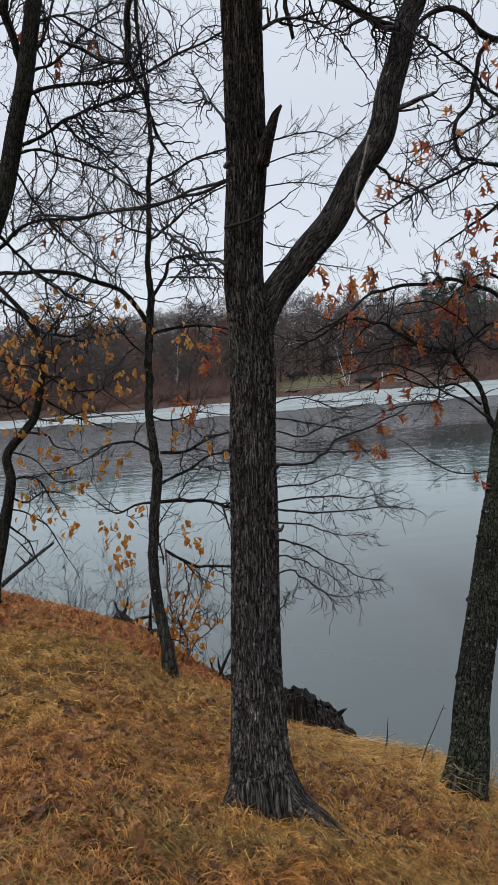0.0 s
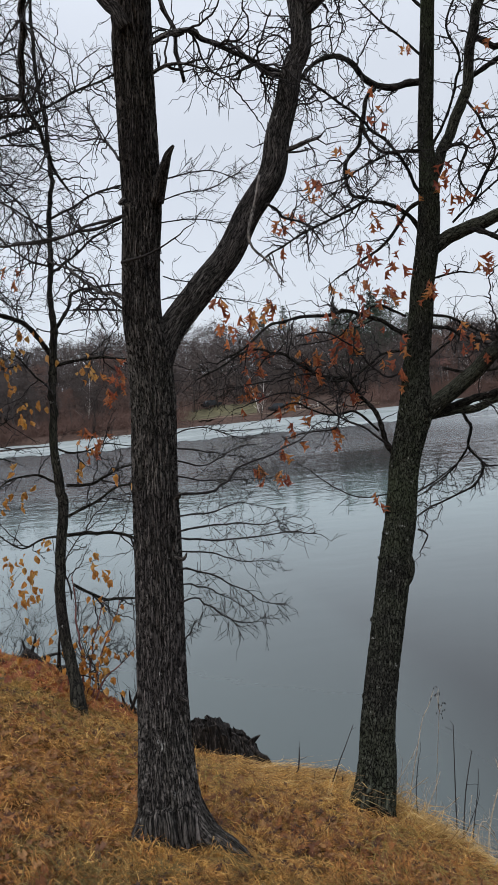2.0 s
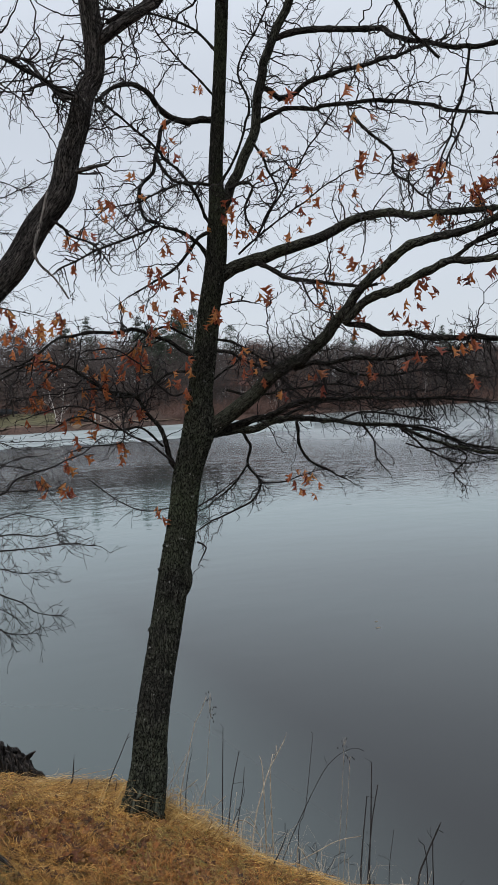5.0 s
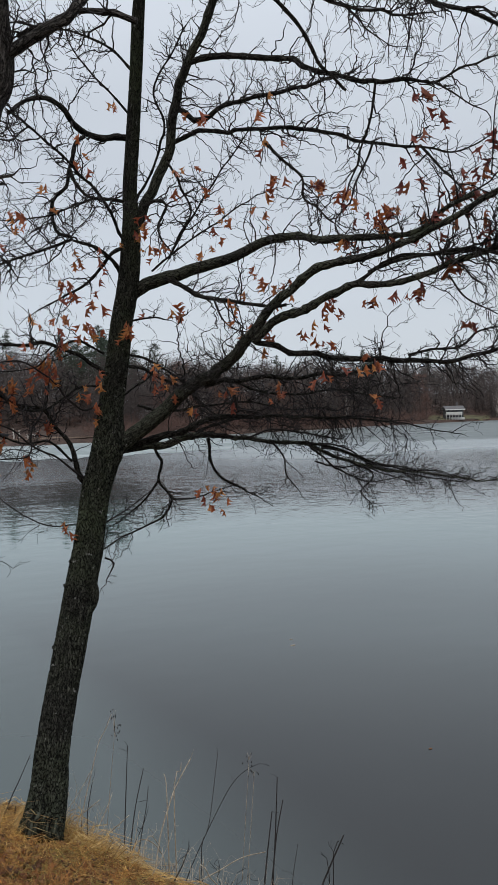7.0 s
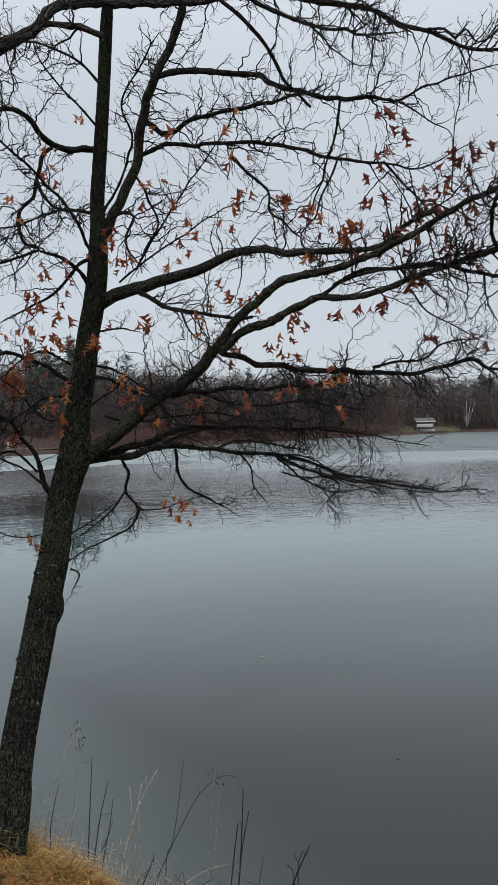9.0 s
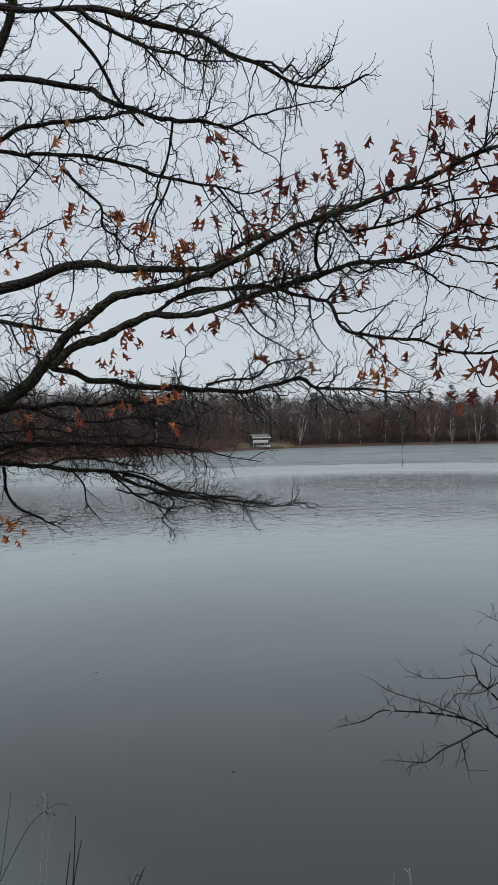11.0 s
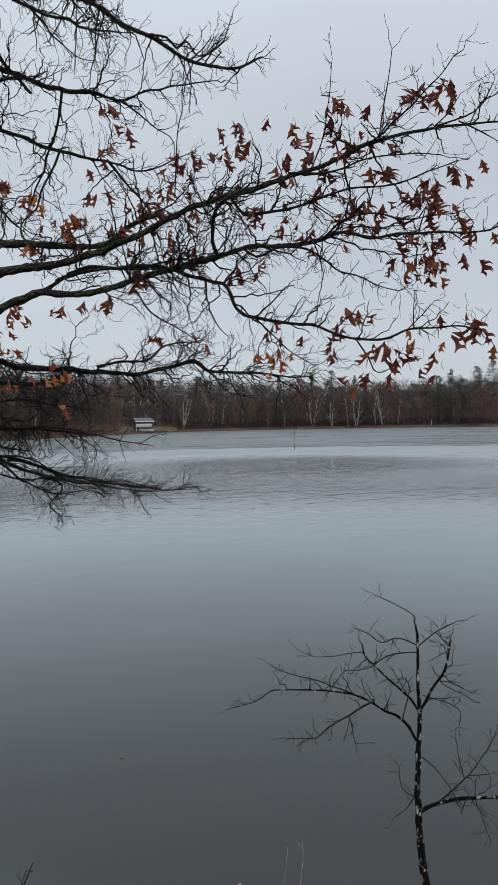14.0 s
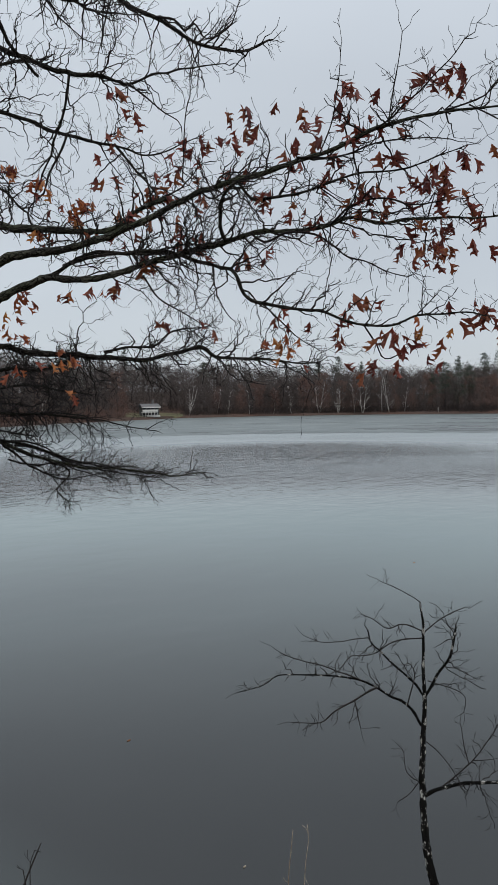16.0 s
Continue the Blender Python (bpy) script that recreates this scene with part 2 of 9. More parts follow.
PALE_STEM = leaf_material("bleached_stem", (0.64, 0.56, 0.44), (0.50, 0.42, 0.31), (0.70, 0.63, 0.52))


def ground_material():
    m = Nodes("leafy_ground", 0.95, 0.1)
    v = m.coords()
    fine, mid, broad = m.noise(v, 55, 5, 0.7), m.noise(v, 3.3, 6, 0.65), m.noise(v, 0.9, 3)
    c = m.ramp(fine, (0.30, (0.012, 0.007, 0.004)), (0.5, (0.060, 0.030, 0.012)), (0.72, (0.19, 0.098, 0.036)))
    c = m.mix(m.ramp(mid, (0.42, (0, 0, 0)), (0.62, (0.75, 0.75, 0.75))), c, m.ramp(fine, (0.25, (0.045, 0.028, 0.011)), (0.7, (0.27, 0.18, 0.062))))
    c = m.mix(m.ramp(broad, (0.5, (0, 0, 0)), (0.7, (0.4, 0.4, 0.4))), c, (0.15, 0.13, 0.045))
    m.bump(fine, 0.7, 0.02)
    return m.color(c)


GROUND = ground_material()


def far_ground_material():
    m = Nodes("far_forest_floor", 0.95, 0.1)
    v = m.coords()
    fine, broad = m.noise(v, 1.3, 5, 0.7), m.noise(v, 0.05, 3)
    c = m.ramp(fine, (0.3, (0.032, 0.023, 0.020)), (0.6, (0.080, 0.055, 0.045)), (0.8, (0.13, 0.088, 0.068)))
    c = m.mix(m.ramp(broad, (0.45, (0, 0, 0)), (0.65, (0.5, 0.5, 0.5))), c, (0.11, 0.06, 0.045))
    m.bump(fine, 0.6, 0.4)
    return m.color(c)


FAR_GROUND = far_ground_material()


def water_material():
    """Murky lake water: calm under the bank, with patches of fine ripple farther out."""
    m = Nodes("lake_water", 0.02, 0.5)
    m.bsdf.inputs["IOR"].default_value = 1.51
    v = m.coords()
    murk = m.noise(v, 0.03, 3)
    dist = m.nt.nodes.new("ShaderNodeVectorMath")
    dist.operation = "LENGTH"
    m.link(v, dist.inputs[0])
    calm = m.node("ShaderNodeMapRange")
    calm.interpolation_type = "SMOOTHSTEP"
    for key, value in (("From Min", 22.0), ("From Max", 78.0), ("To Min", 0.015), ("To Max", 1.0)):
        calm.inputs[key].default_value = value
    m.link(dist.outputs["Value"], calm.inputs["Value"])
    broad = m.noise(m.coords((0.022, 0.03, 1)), 1.0, 3)
    ripple = m.noise(m.coords((1.7, 2.2, 1)), 1.0, 3, 0.55)
    chop = m.noise(m.coords((0.50, 0.72, 1)), 1.0, 3, 0.6)
    both = m.node("ShaderNodeMath")
    both.operation = "MULTIPLY_ADD"
    m.link(chop, both.inputs[0])
    both.inputs[1].default_value = 2.1
    m.link(ripple, both.inputs[2])
    ripple = both.outputs[0]
    swell = m.noise(m.coords((0.25, 0.5, 1)), 1.0, 2, 0.5)
    gusts = m.nt.nodes.new("ShaderNodeMath")
    gusts.operation = "MULTIPLY"
    m.link(calm.outputs["Result"], gusts.inputs[0])
    lull = m.nt.nodes.new("ShaderNodeVectorMath")
    lull.operation = "DISTANCE"
    lull.inputs[1].default_value = (10.0, 45.0, 0.0)
    m.link(v, lull.inputs[0])
    lee = m.node("ShaderNodeMapRange")
    for key, value in (("From Min", 5.0), ("From Max", 13.0), ("To Min", 0.26), ("To Max", 1.0)):
        lee.inputs[key].default_value = value
    m.link(lull.outputs["Value"], lee.inputs["Value"])
    wind = m.nt.nodes.new("ShaderNodeMath")
    wind.operation = "MULTIPLY"
    m.link(m.ramp(broad, (0.40, (0.55, 0.55, 0.55)), (0.60, (1.1, 1.1, 1.1))), wind.inputs[0])
    m.link(lee.outputs["Result"], wind.inputs[1])
    m.link(wind.outputs[0], gusts.inputs[1])
    # wavelets too small to see one by one, where the wind ruffles the water
    ruffle = m.nt.nodes.new("ShaderNodeMath")
    ruffle.operation = "MULTIPLY_ADD"
    # more wind reaches the open side of the lake
    place, open_side = m.node("ShaderNodeSeparateXYZ"), m.node("ShaderNodeMapRange")
    m.link(v, place.inputs[0])
    for key, value in (("From Min", 14.0), ("From Max", 45.0), ("To Min", 1.0), ("To Max", 3.1)):
        open_side.inputs[key].default_value = value
    m.link(place.outputs["X"], open_side.inputs["Value"])
    breeze = m.node("ShaderNodeMath")
    breeze.operation = "MULTIPLY"
    m.link(gusts.outputs[0], breeze.inputs[0])
    m.link(open_side.outputs["Result"], breeze.inputs[1])
    pool = m.node("ShaderNodeVectorMath")
    pool.operation = "DISTANCE"
    pool.inputs[1].default_value = (56.0, 42.0, 0.0)
    m.link(v, pool.inputs[0])
    still, hush = m.node("ShaderNodeMapRange"), m.node("ShaderNodeMath")
    for key, value in (("From Min", 10.0), ("From Max", 26.0), ("To Min", 0.22), ("To Max", 1.0)):
        still.inputs[key].default_value = value
    m.link(pool.outputs["Value"], still.inputs["Value"])
    hush.operation = "MULTIPLY"
    m.link(breeze.outputs[0], hush.inputs[0])
    m.link(still.outputs["Result"], hush.inputs[1])
    m.link(hush.outputs[0], ruffle.inputs[0])
    ruffle.inputs[1].default_value, ruffle.inputs[2].default_value = 0.14, 0.03
    m.link(ruffle.outputs[0], m.bsdf.inputs["Roughness"])
    mul = m.nt.nodes.new("ShaderNodeMath")
    mul.operation = "MULTIPLY"
    m.link(ripple, mul.inputs[0])
    m.link(gusts.outputs[0], mul.inputs[1])
    add = m.nt.nodes.new("ShaderNodeMath")
    add.operation = "MULTIPLY_ADD"
    m.link(swell, add.inputs[0])
    add.inputs[1].default_value = 0.05
    m.link(mul.outputs[0], add.inputs[2])
    m.bump(add.outputs[0], 1.0, 0.14)
    # murk with the sky's sheen painted in: near black by the bank, grey-green beyond
    near_dark, shallow, left_pale = m.node("ShaderNodeMapRange"), m.node("ShaderNodeMapRange"), m.node("ShaderNodeMapRange")
    for n, source, near, far in ((near_dark, dist.outputs["Value"], 6.5, 25.0), (shallow, dist.outputs["Value"], 9.0, 30.0), (left_pale, place.outputs["X"], 4.8, 1.0)):
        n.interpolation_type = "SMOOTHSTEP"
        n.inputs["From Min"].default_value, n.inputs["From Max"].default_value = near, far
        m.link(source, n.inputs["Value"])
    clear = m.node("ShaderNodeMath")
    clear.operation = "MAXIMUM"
    m.link(near_dark.outputs["Result"], clear.inputs[0])
    m.link(left_pale.outputs["Result"], clear.inputs[1])
    # round patch of shade painted into the colour, for a dimmer reflection
    shade_distance, shade_patch, open_water = m.node("ShaderNodeVectorMath"), m.node("ShaderNodeMapRange"), m.node("ShaderNodeMath")
    shade_distance.operation, open_water.operation = "DISTANCE", "MINIMUM"
    shade_distance.inputs[1].default_value = (8.5, 11.5, 0.0)
    m.link(v, shade_distance.inputs[0])
    shade_patch.interpolation_type = "SMOOTHSTEP"
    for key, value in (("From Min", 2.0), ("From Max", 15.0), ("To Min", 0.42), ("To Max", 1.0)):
        shade_patch.inputs[key].default_value = value
    m.link(shade_distance.outputs["Value"], shade_patch.inputs["Value"])
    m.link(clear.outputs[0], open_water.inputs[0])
    m.link(shade_patch.outputs["Result"], open_water.inputs[1])
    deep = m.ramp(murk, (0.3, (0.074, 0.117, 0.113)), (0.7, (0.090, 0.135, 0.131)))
    # body colour grows paler on the open side towards the sheet, except round one pool
    pale_zone = None
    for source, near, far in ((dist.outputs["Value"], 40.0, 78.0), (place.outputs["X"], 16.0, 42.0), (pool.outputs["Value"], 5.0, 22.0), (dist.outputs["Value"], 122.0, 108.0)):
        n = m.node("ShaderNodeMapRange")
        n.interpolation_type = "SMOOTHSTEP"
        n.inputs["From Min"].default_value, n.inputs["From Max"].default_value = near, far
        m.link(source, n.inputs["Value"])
        if pale_zone is None:
            pale_zone = n.outputs["Result"]
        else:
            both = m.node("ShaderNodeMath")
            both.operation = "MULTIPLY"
            m.link(pale_zone, both.inputs[0])
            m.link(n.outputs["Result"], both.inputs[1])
            pale_zone = both.outputs[0]
    # colour darkened past 30 m so that the woods' reflection reads dark
    far_dark = m.node("ShaderNodeMapRange")
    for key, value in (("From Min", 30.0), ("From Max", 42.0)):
        far_dark.inputs[key].default_value = value
    m.link(dist.outputs["Value"], far_dark.inputs["Value"])
    deep = m.mix(far_dark.outputs["Result"], deep, (0.038, 0.041, 0.041))
    deep = m.mix(pale_zone, deep, (0.21, 0.235, 0.24))
    body_tone = m.mix(shallow.outputs["Result"], (0.083, 0.108, 0.104), deep)
    return m.color(m.mix(open_water.outputs[0], (0.006, 0.0068, 0.0062), body_tone))


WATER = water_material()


def ice_material(name, low, mid, high, rough=0.4, gloss=0.4):
    m = Nodes(name, rough, gloss)
    n = m.noise(m.coords((0.05, 0.13, 1)), 1.0, 6, 0.68, 0.6)
    k = m.noise(m.coords((0.5, 1.2, 1)), 1.0, 4)
    c = m.ramp(n, (0.3, low), (0.5, mid), (0.7, high))
    c = m.mix(m.ramp(k, (0.35, (0.45, 0.45, 0.45)), (0.6, (0, 0, 0))), c, tuple(0.7 * x for x in low))
    m.bump(k, 0.25, 0.02)
    return m.color(c)


SNOW_ICE = ice_material("white_snow_ice", (0.17, 0.20, 0.20), (0.27, 0.305, 0.305), (0.40, 0.435, 0.43), 0.75, 0.12)
ICE = ice_material("thin_grey_ice", (0.055, 0.069, 0.067), (0.105, 0.126, 0.122), (0.19, 0.212, 0.207), 0.4, 0.28)


def simple(name, c, rough=0.6, grain=20.0, spread=0.15):
    m = Nodes(name, rough, 0.3)
    n = m.noise(m.coords(), grain, 4)
    m.bump(n, 0.15, 0.01)
    return m.color(m.ramp(n, (0.3, tuple((1 - spread) * x for x in c)), (0.7, tuple((1 + spread) * x for x in c))))


# ---- mesh helpers ----
def mesh_object(name, verts, faces, material, parent=None, label="", flat=False):
    me = bpy.data.meshes.new(name)
    me.from_pydata([tuple(map(float, v)) for v in verts] if not isinstance(verts, np.ndarray) else verts.tolist(), [], faces)
    me.materials.append(material)
    if not flat:
        me.polygons.foreach_set("use_smooth", [True] * len(me.polygons))
    me.update()
    ob = new(name, me)
    if parent:
        ob.parent = parent
    return tagged(ob, label)


def part(name, bm, material, parent, label=""):
    me = bpy.data.meshes.new(name)
    bm.to_mesh(me)
    bm.free()
    me.materials.append(material)
    ob = new(name, me)
    ob.parent = parent
    return tagged(ob, label)


def thing(name, label, category, group="", kind="", at=(0, 0, 0)):
    ob = new(name)
    ob.location = at
    return tagged(ob, label, category, group, kind)


def box(bm, x0, x1, y0, y1, z0, z1, bevel=0.0):
    made = bmesh.ops.create_cube(bm, size=1)["verts"]
    for v in made:
        v.co = Vector((x0 + (v.co.x + 0.5) * (x1 - x0), y0 + (v.co.y + 0.5) * (y1 - y0), z0 + (v.co.z + 0.5) * (z1 - z0)))
    if bevel:
        edges = {e for v in made for e in v.link_edges}
        bmesh.ops.bevel(bm, geom=list(edges), offset=bevel, segments=2, affect="EDGES")
    return bm


def catmull(p, step):
    """A smooth run of rows through the rows of p, about step apart; the first three columns are a place."""
    p = np.asarray(p, float)
    q = np.vstack([2 * p[0] - p[1], p, 2 * p[-1] - p[-2]])
    out = []
    for a, b, c, d in zip(q[:-3], q[1:-2], q[2:-1], q[3:]):
        n = max(int(np.linalg.norm(c[:3] - b[:3]) / step), 2)
        for t in np.linspace(0, 1, n, endpoint=False):
            out.append(0.5 * (2 * b + (c - a) * t + (2 * a - 5 * b + 4 * c - d) * t * t + (3 * b - a - 3 * c + d) * t ** 3))
    out.append(p[-1])
    return np.array(out)


class Tubes:
    """Gathers tapered tubes into one mesh."""

    def __init__(self):
        self.v, self.f, self.n, self.along = [], [], 0, []

    def add(self, pts, rad, sides=5, relief=None):
        pts, rad = np.asarray(pts, float), np.asarray(rad, float)
        d = np.gradient(pts, axis=0)
        d /= np.linalg.norm(d, axis=1)[:, None] + 1e-9
        u = np.cross(d[0], (0.3, 0.9, 0.1))
        u /= np.linalg.norm(u) + 1e-9
        ang = np.linspace(0, 2 * np.pi, sides, endpoint=False)
        ca, sa = np.cos(ang)[:, None], np.sin(ang)[:, None]
        rings = []
        for i in range(len(pts)):
            u = u - d[i] * (u @ d[i])
            u /= np.linalg.norm(u) + 1e-9
            w = np.cross(d[i], u)
            r = rad[i] if relief is None else (rad[i] * relief(i, ang))[:, None]
            rings.append(pts[i] + r * (ca * u + sa * w))
        k, n = len(pts), self.n
        self.v.append(np.vstack(rings))
        run = np.r_[0, np.cumsum(np.linalg.norm(np.diff(pts, axis=0), axis=1))] + 0.37 * (n % 97)
        mean = float(rad.mean())
        self.along.append(np.stack([np.tile(mean * ca[:, 0], k), np.tile(mean * sa[:, 0], k), np.repeat(run, sides)], 1))
        a = np.arange(sides)
        b = (a + 1) % sides
        for i in range(k - 1):
            o = n + i * sides
            self.f += list(zip((o + a).tolist(), (o + b).tolist(), (o + sides + b).tolist(), (o + sides + a).tolist()))
        if sides > 3:
            self.f.append(tuple(range(n + sides - 1, n - 1, -1)))
        self.f.append(tuple(range(n + (k - 1) * sides, n + k * sides)))
        self.n += k * sides

    def build(self, name, material, parent=None, label=""):
        ob = mesh_object(name, np.vstack(self.v), self.f, material, parent, label)
        lengthwise = ob.data.attributes.new("along", "FLOAT_VECTOR", "POINT")
        lengthwise.data.foreach_set("vector", np.vstack(self.along).astype(np.float32).ravel())
        return ob

# ---- ground, water, ice ----
def ground_sheet():
    az = np.radians(np.concatenate([np.arange(-180, -30, 3.0), np.arange(-30, 82, 0.3), np.arange(82, 180, 3.0)]))
    r = np.concatenate([np.arange(0.35, 10, 0.065), np.geomspace(10, 70, 14)[1:-1], np.arange(70, 330, 4.0), np.geomspace(330, 3500, 14)])
    A, R = np.meshgrid(az, r)
    x, y = R * np.sin(A), R * np.cos(A)
    z = height(x, y)
    v = np.stack([x.ravel(), y.ravel(), z.ravel()], 1)
    na, nr = len(az), len(r)
    f = []
    for i in range(nr - 1):
        for j in range(na):
            k = (j + 1) % na
            f.append((i * na + j, (i + 1) * na + j, (i + 1) * na + k, i * na + k))
    v = np.vstack([v, (0, 0, float(height(0, 0.01)))])
    f += [(len(v) - 1, j, (j + 1) % na) for j in range(na)]
    ob = mesh_object("ground", v, f, GROUND)
    ob.data.materials.append(FAR_GROUND)
    far = np.array([sum(v[i][0] ** 2 + v[i][1] ** 2 for i in q) / len(q) > 30 ** 2 for q in f], dtype=np.int32)
    ob.data.polygons.foreach_set("material_index", far)
    return tagged(ob, "bank of matted tan grass and fallen leaves above the lake", "ground", kind="structure")


ground_sheet()


def water_sheet():
    az = np.radians(np.arange(0, 360, 4.0))
    r = np.concatenate([[2.0], np.geomspace(6, 400, 24)])
    v = [(q * np.sin(a), q * np.cos(a), 0.0) for q in r for a in az]
    n = len(az)
    f = [(i * n + j, (i + 1) * n + j, (i + 1) * n + (j + 1) % n, i * n + (j + 1) % n) for i in range(len(r) - 1) for j in range(n)]
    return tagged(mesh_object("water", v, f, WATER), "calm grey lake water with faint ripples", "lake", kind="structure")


water_sheet()

ICE_AZ = (-40, -25, -16, -9, -4, 3, 11, 17, 24, 31, 38, 44, 54, 67, 80, 100)
ICE_R = (96, 97, 96, 86, 82, 86, 84, 88, 95, 104, 111, 114, 115, 110, 115, 130)


def ice_sheet(a_from, a_to, mat, label):
    az = np.arange(a_from, a_to + 0.1, 0.25)
    inner = np.interp(az, ICE_AZ, ICE_R) + 1.5 * np.sin(az * 1.7) + 0.8 * np.sin(az * 5.1 + 1) + 0.5 * np.sin(az * 13)
    outer = np.interp(az, SHORE_AZ, SHORE_R) + 1
    s = np.linspace(0, 1, 70)
    v, f = [], []
    for a, r0, r1 in zip(np.radians(az), inner, outer):
        for q in s:
            r = r0 + (r1 - r0) * q
            v.append((r * math.sin(a), r * math.cos(a), 0.025))
    n = len(s)
    leads = [(28.5, 41, 0.36, 0.030), (33, 40, 0.17, 0.018), (-16, -8, 0.62, 0.10), (44.5, 46.5, 0.05, 0.018), (48, 52.5, 0.05, 0.012), (60, 78, 0.17, 0.030), (63, 71, 0.50, 0.030), (61, 70, 0.04, 0.016), (66, 82, 0.10, 0.018),
             (51, 60, 0.62, 0.014), (35, 43, 0.26, 0.018), (3, 9, 0.3, 0.03), (70, 80, 0.35, 0.02), (56, 70, 0.09, 0.016), (60, 72, 0.28, 0.022), (46, 58, 0.34, 0.009), (30, 37, 0.52, 0.012), (64, 80, 0.70, 0.018)]
    for i in range(len(az) - 1):
        for j in range(n - 1):
            q = (s[j] + s[j + 1]) / 2
            if not any(a0 < az[i] < a1 and abs(q - c - 0.004 * math.sin(az[i] * 3)) < w * math.sin(math.pi * (az[i] - a0) / (a1 - a0)) ** 0.6 for a0, a1, c, w in leads):
                f.append((i * n + j, (i + 1) * n + j, (i + 1) * n + j + 1, i * n + j + 1))
    ob = mesh_object("ice_sheet", v, f, mat)
    return tagged(ob, label, "ice", kind="structure")


ice_sheet(-40, 26, SNOW_ICE, "white snow-dusted ice along the near shore of the lake")
ice_sheet(26, 100, ICE, "thin grey ice with dark open leads along the shore")

# ---- trees near the camera ----
rng = np.random.default_rng(7)


def bark_relief(pts, rad, deep, seed, ridges=7.0, tall=5.5):
    """Relief for a trunk: long ridges that fork and meet between narrow furrows, on low swellings."""
    h = np.r_[0, np.cumsum(np.linalg.norm(np.diff(pts, axis=0), axis=1))]

    def relief(i, ang):
        out = []
        for a in ang:
            c, s = math.cos(a), math.sin(a)
            wide = noise.noise((c * 0.9 + seed, s * 0.9, h[i] * 1.6))
            n1 = abs(noise.noise((c * ridges + seed + 0.5 * wide, s * ridges, h[i] * tall)))
            n2 = abs(noise.noise((c * 2 * ridges + seed, s * 2 * ridges, h[i] * 2.4 * tall)))
            out.append(1 + 0.05 * wide + deep * (min(n1 / 0.17, 1.0) - 0.75) + 0.4 * deep * (min(n2 / 0.25, 1.0) - 0.7))
        return np.array(out)

    return relief


TREES = {}


def tree(name, label, category, foot, bark_mat):
    ob = thing(name, label, category, at=foot)
    TREES[ob.name] = {"ob": ob, "mat": bark_mat, "foot": np.array(foot), "twigs": Tubes(), "limbs": []}
    return TREES[ob.name]


def limb(t, kind, *rows):
    """One trunk, limb or branch of the tree t through rows of x, y, z and radius; twigs sprout from it later."""
    rows = np.array(rows)
    fat = rows[0, 3]
    stout = kind == "trunk" and fat > 0.11
    step = 0.006 if kind == "knot" else 0.018 if stout else 0.022 if kind == "trunk" and fat > 0.06 else 0.03
    p = catmull(rows, step)
    pts, rad = p[:, :3] - t["foot"], np.maximum(p[:, 3], 0.0015)
    sides = 190 if stout else 72 if kind == "trunk" and fat > 0.06 or fat > 0.07 else 40 if fat > 0.05 else 16 if fat > 0.02 else 8
    if kind == "knot":
        rad = rad * np.sqrt(np.maximum(1 - np.linspace(-0.95, 1, len(rad)) ** 2, 0.02))
    run = np.r_[0, np.cumsum(np.linalg.norm(np.diff(pts, axis=0), axis=1))]
    if kind not in ("knot", "stub", "root") and fat < 0.078:
        # growth runs from bud to bud: a slight turn and a swelling at each
        buds = np.r_[0, np.cumsum(rng.uniform(0.05, 0.15, int(run[-1] / 0.05) + 3))]
        turn = rng.normal(size=(len(buds), 3)) * np.clip(0.30 * np.interp(buds, run, rad) + 0.0035, 0.004, 0.010 if fat < 0.03 else 0.005)[:, None]
        turn[0] = 0
        swell = 1 + 0.28 * np.exp(-(np.abs(run[:, None] - buds[None, 1:]).min(1) / 0.018) ** 2) * (rad < 0.03)
        pts = pts + np.stack([np.interp(run, buds, turn[:, a]) for a in range(3)], 1) * (1 - np.exp(-run / 0.05))[:, None]
        rad = rad * (0.90 if fat < 0.03 else 0.95) * swell
    tb = Tubes()
    deep = 0.15 if stout else 0.10
    tb.add(pts, rad, sides, bark_relief(pts, rad, deep, 3.7 * len(t["limbs"]), 8.5 if stout else 4.0, 4.5 if t["mat"] is OAK_BARK else 13.0) if fat > 0.018 else None)
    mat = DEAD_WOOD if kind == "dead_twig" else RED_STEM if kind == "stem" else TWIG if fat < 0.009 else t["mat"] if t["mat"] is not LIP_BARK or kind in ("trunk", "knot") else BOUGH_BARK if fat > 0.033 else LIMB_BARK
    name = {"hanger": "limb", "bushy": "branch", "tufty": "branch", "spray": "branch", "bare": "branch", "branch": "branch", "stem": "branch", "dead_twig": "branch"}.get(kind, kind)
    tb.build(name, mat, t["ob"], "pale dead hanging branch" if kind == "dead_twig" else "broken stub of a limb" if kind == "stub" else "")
    t["limbs"].append((kind, pts, rad))


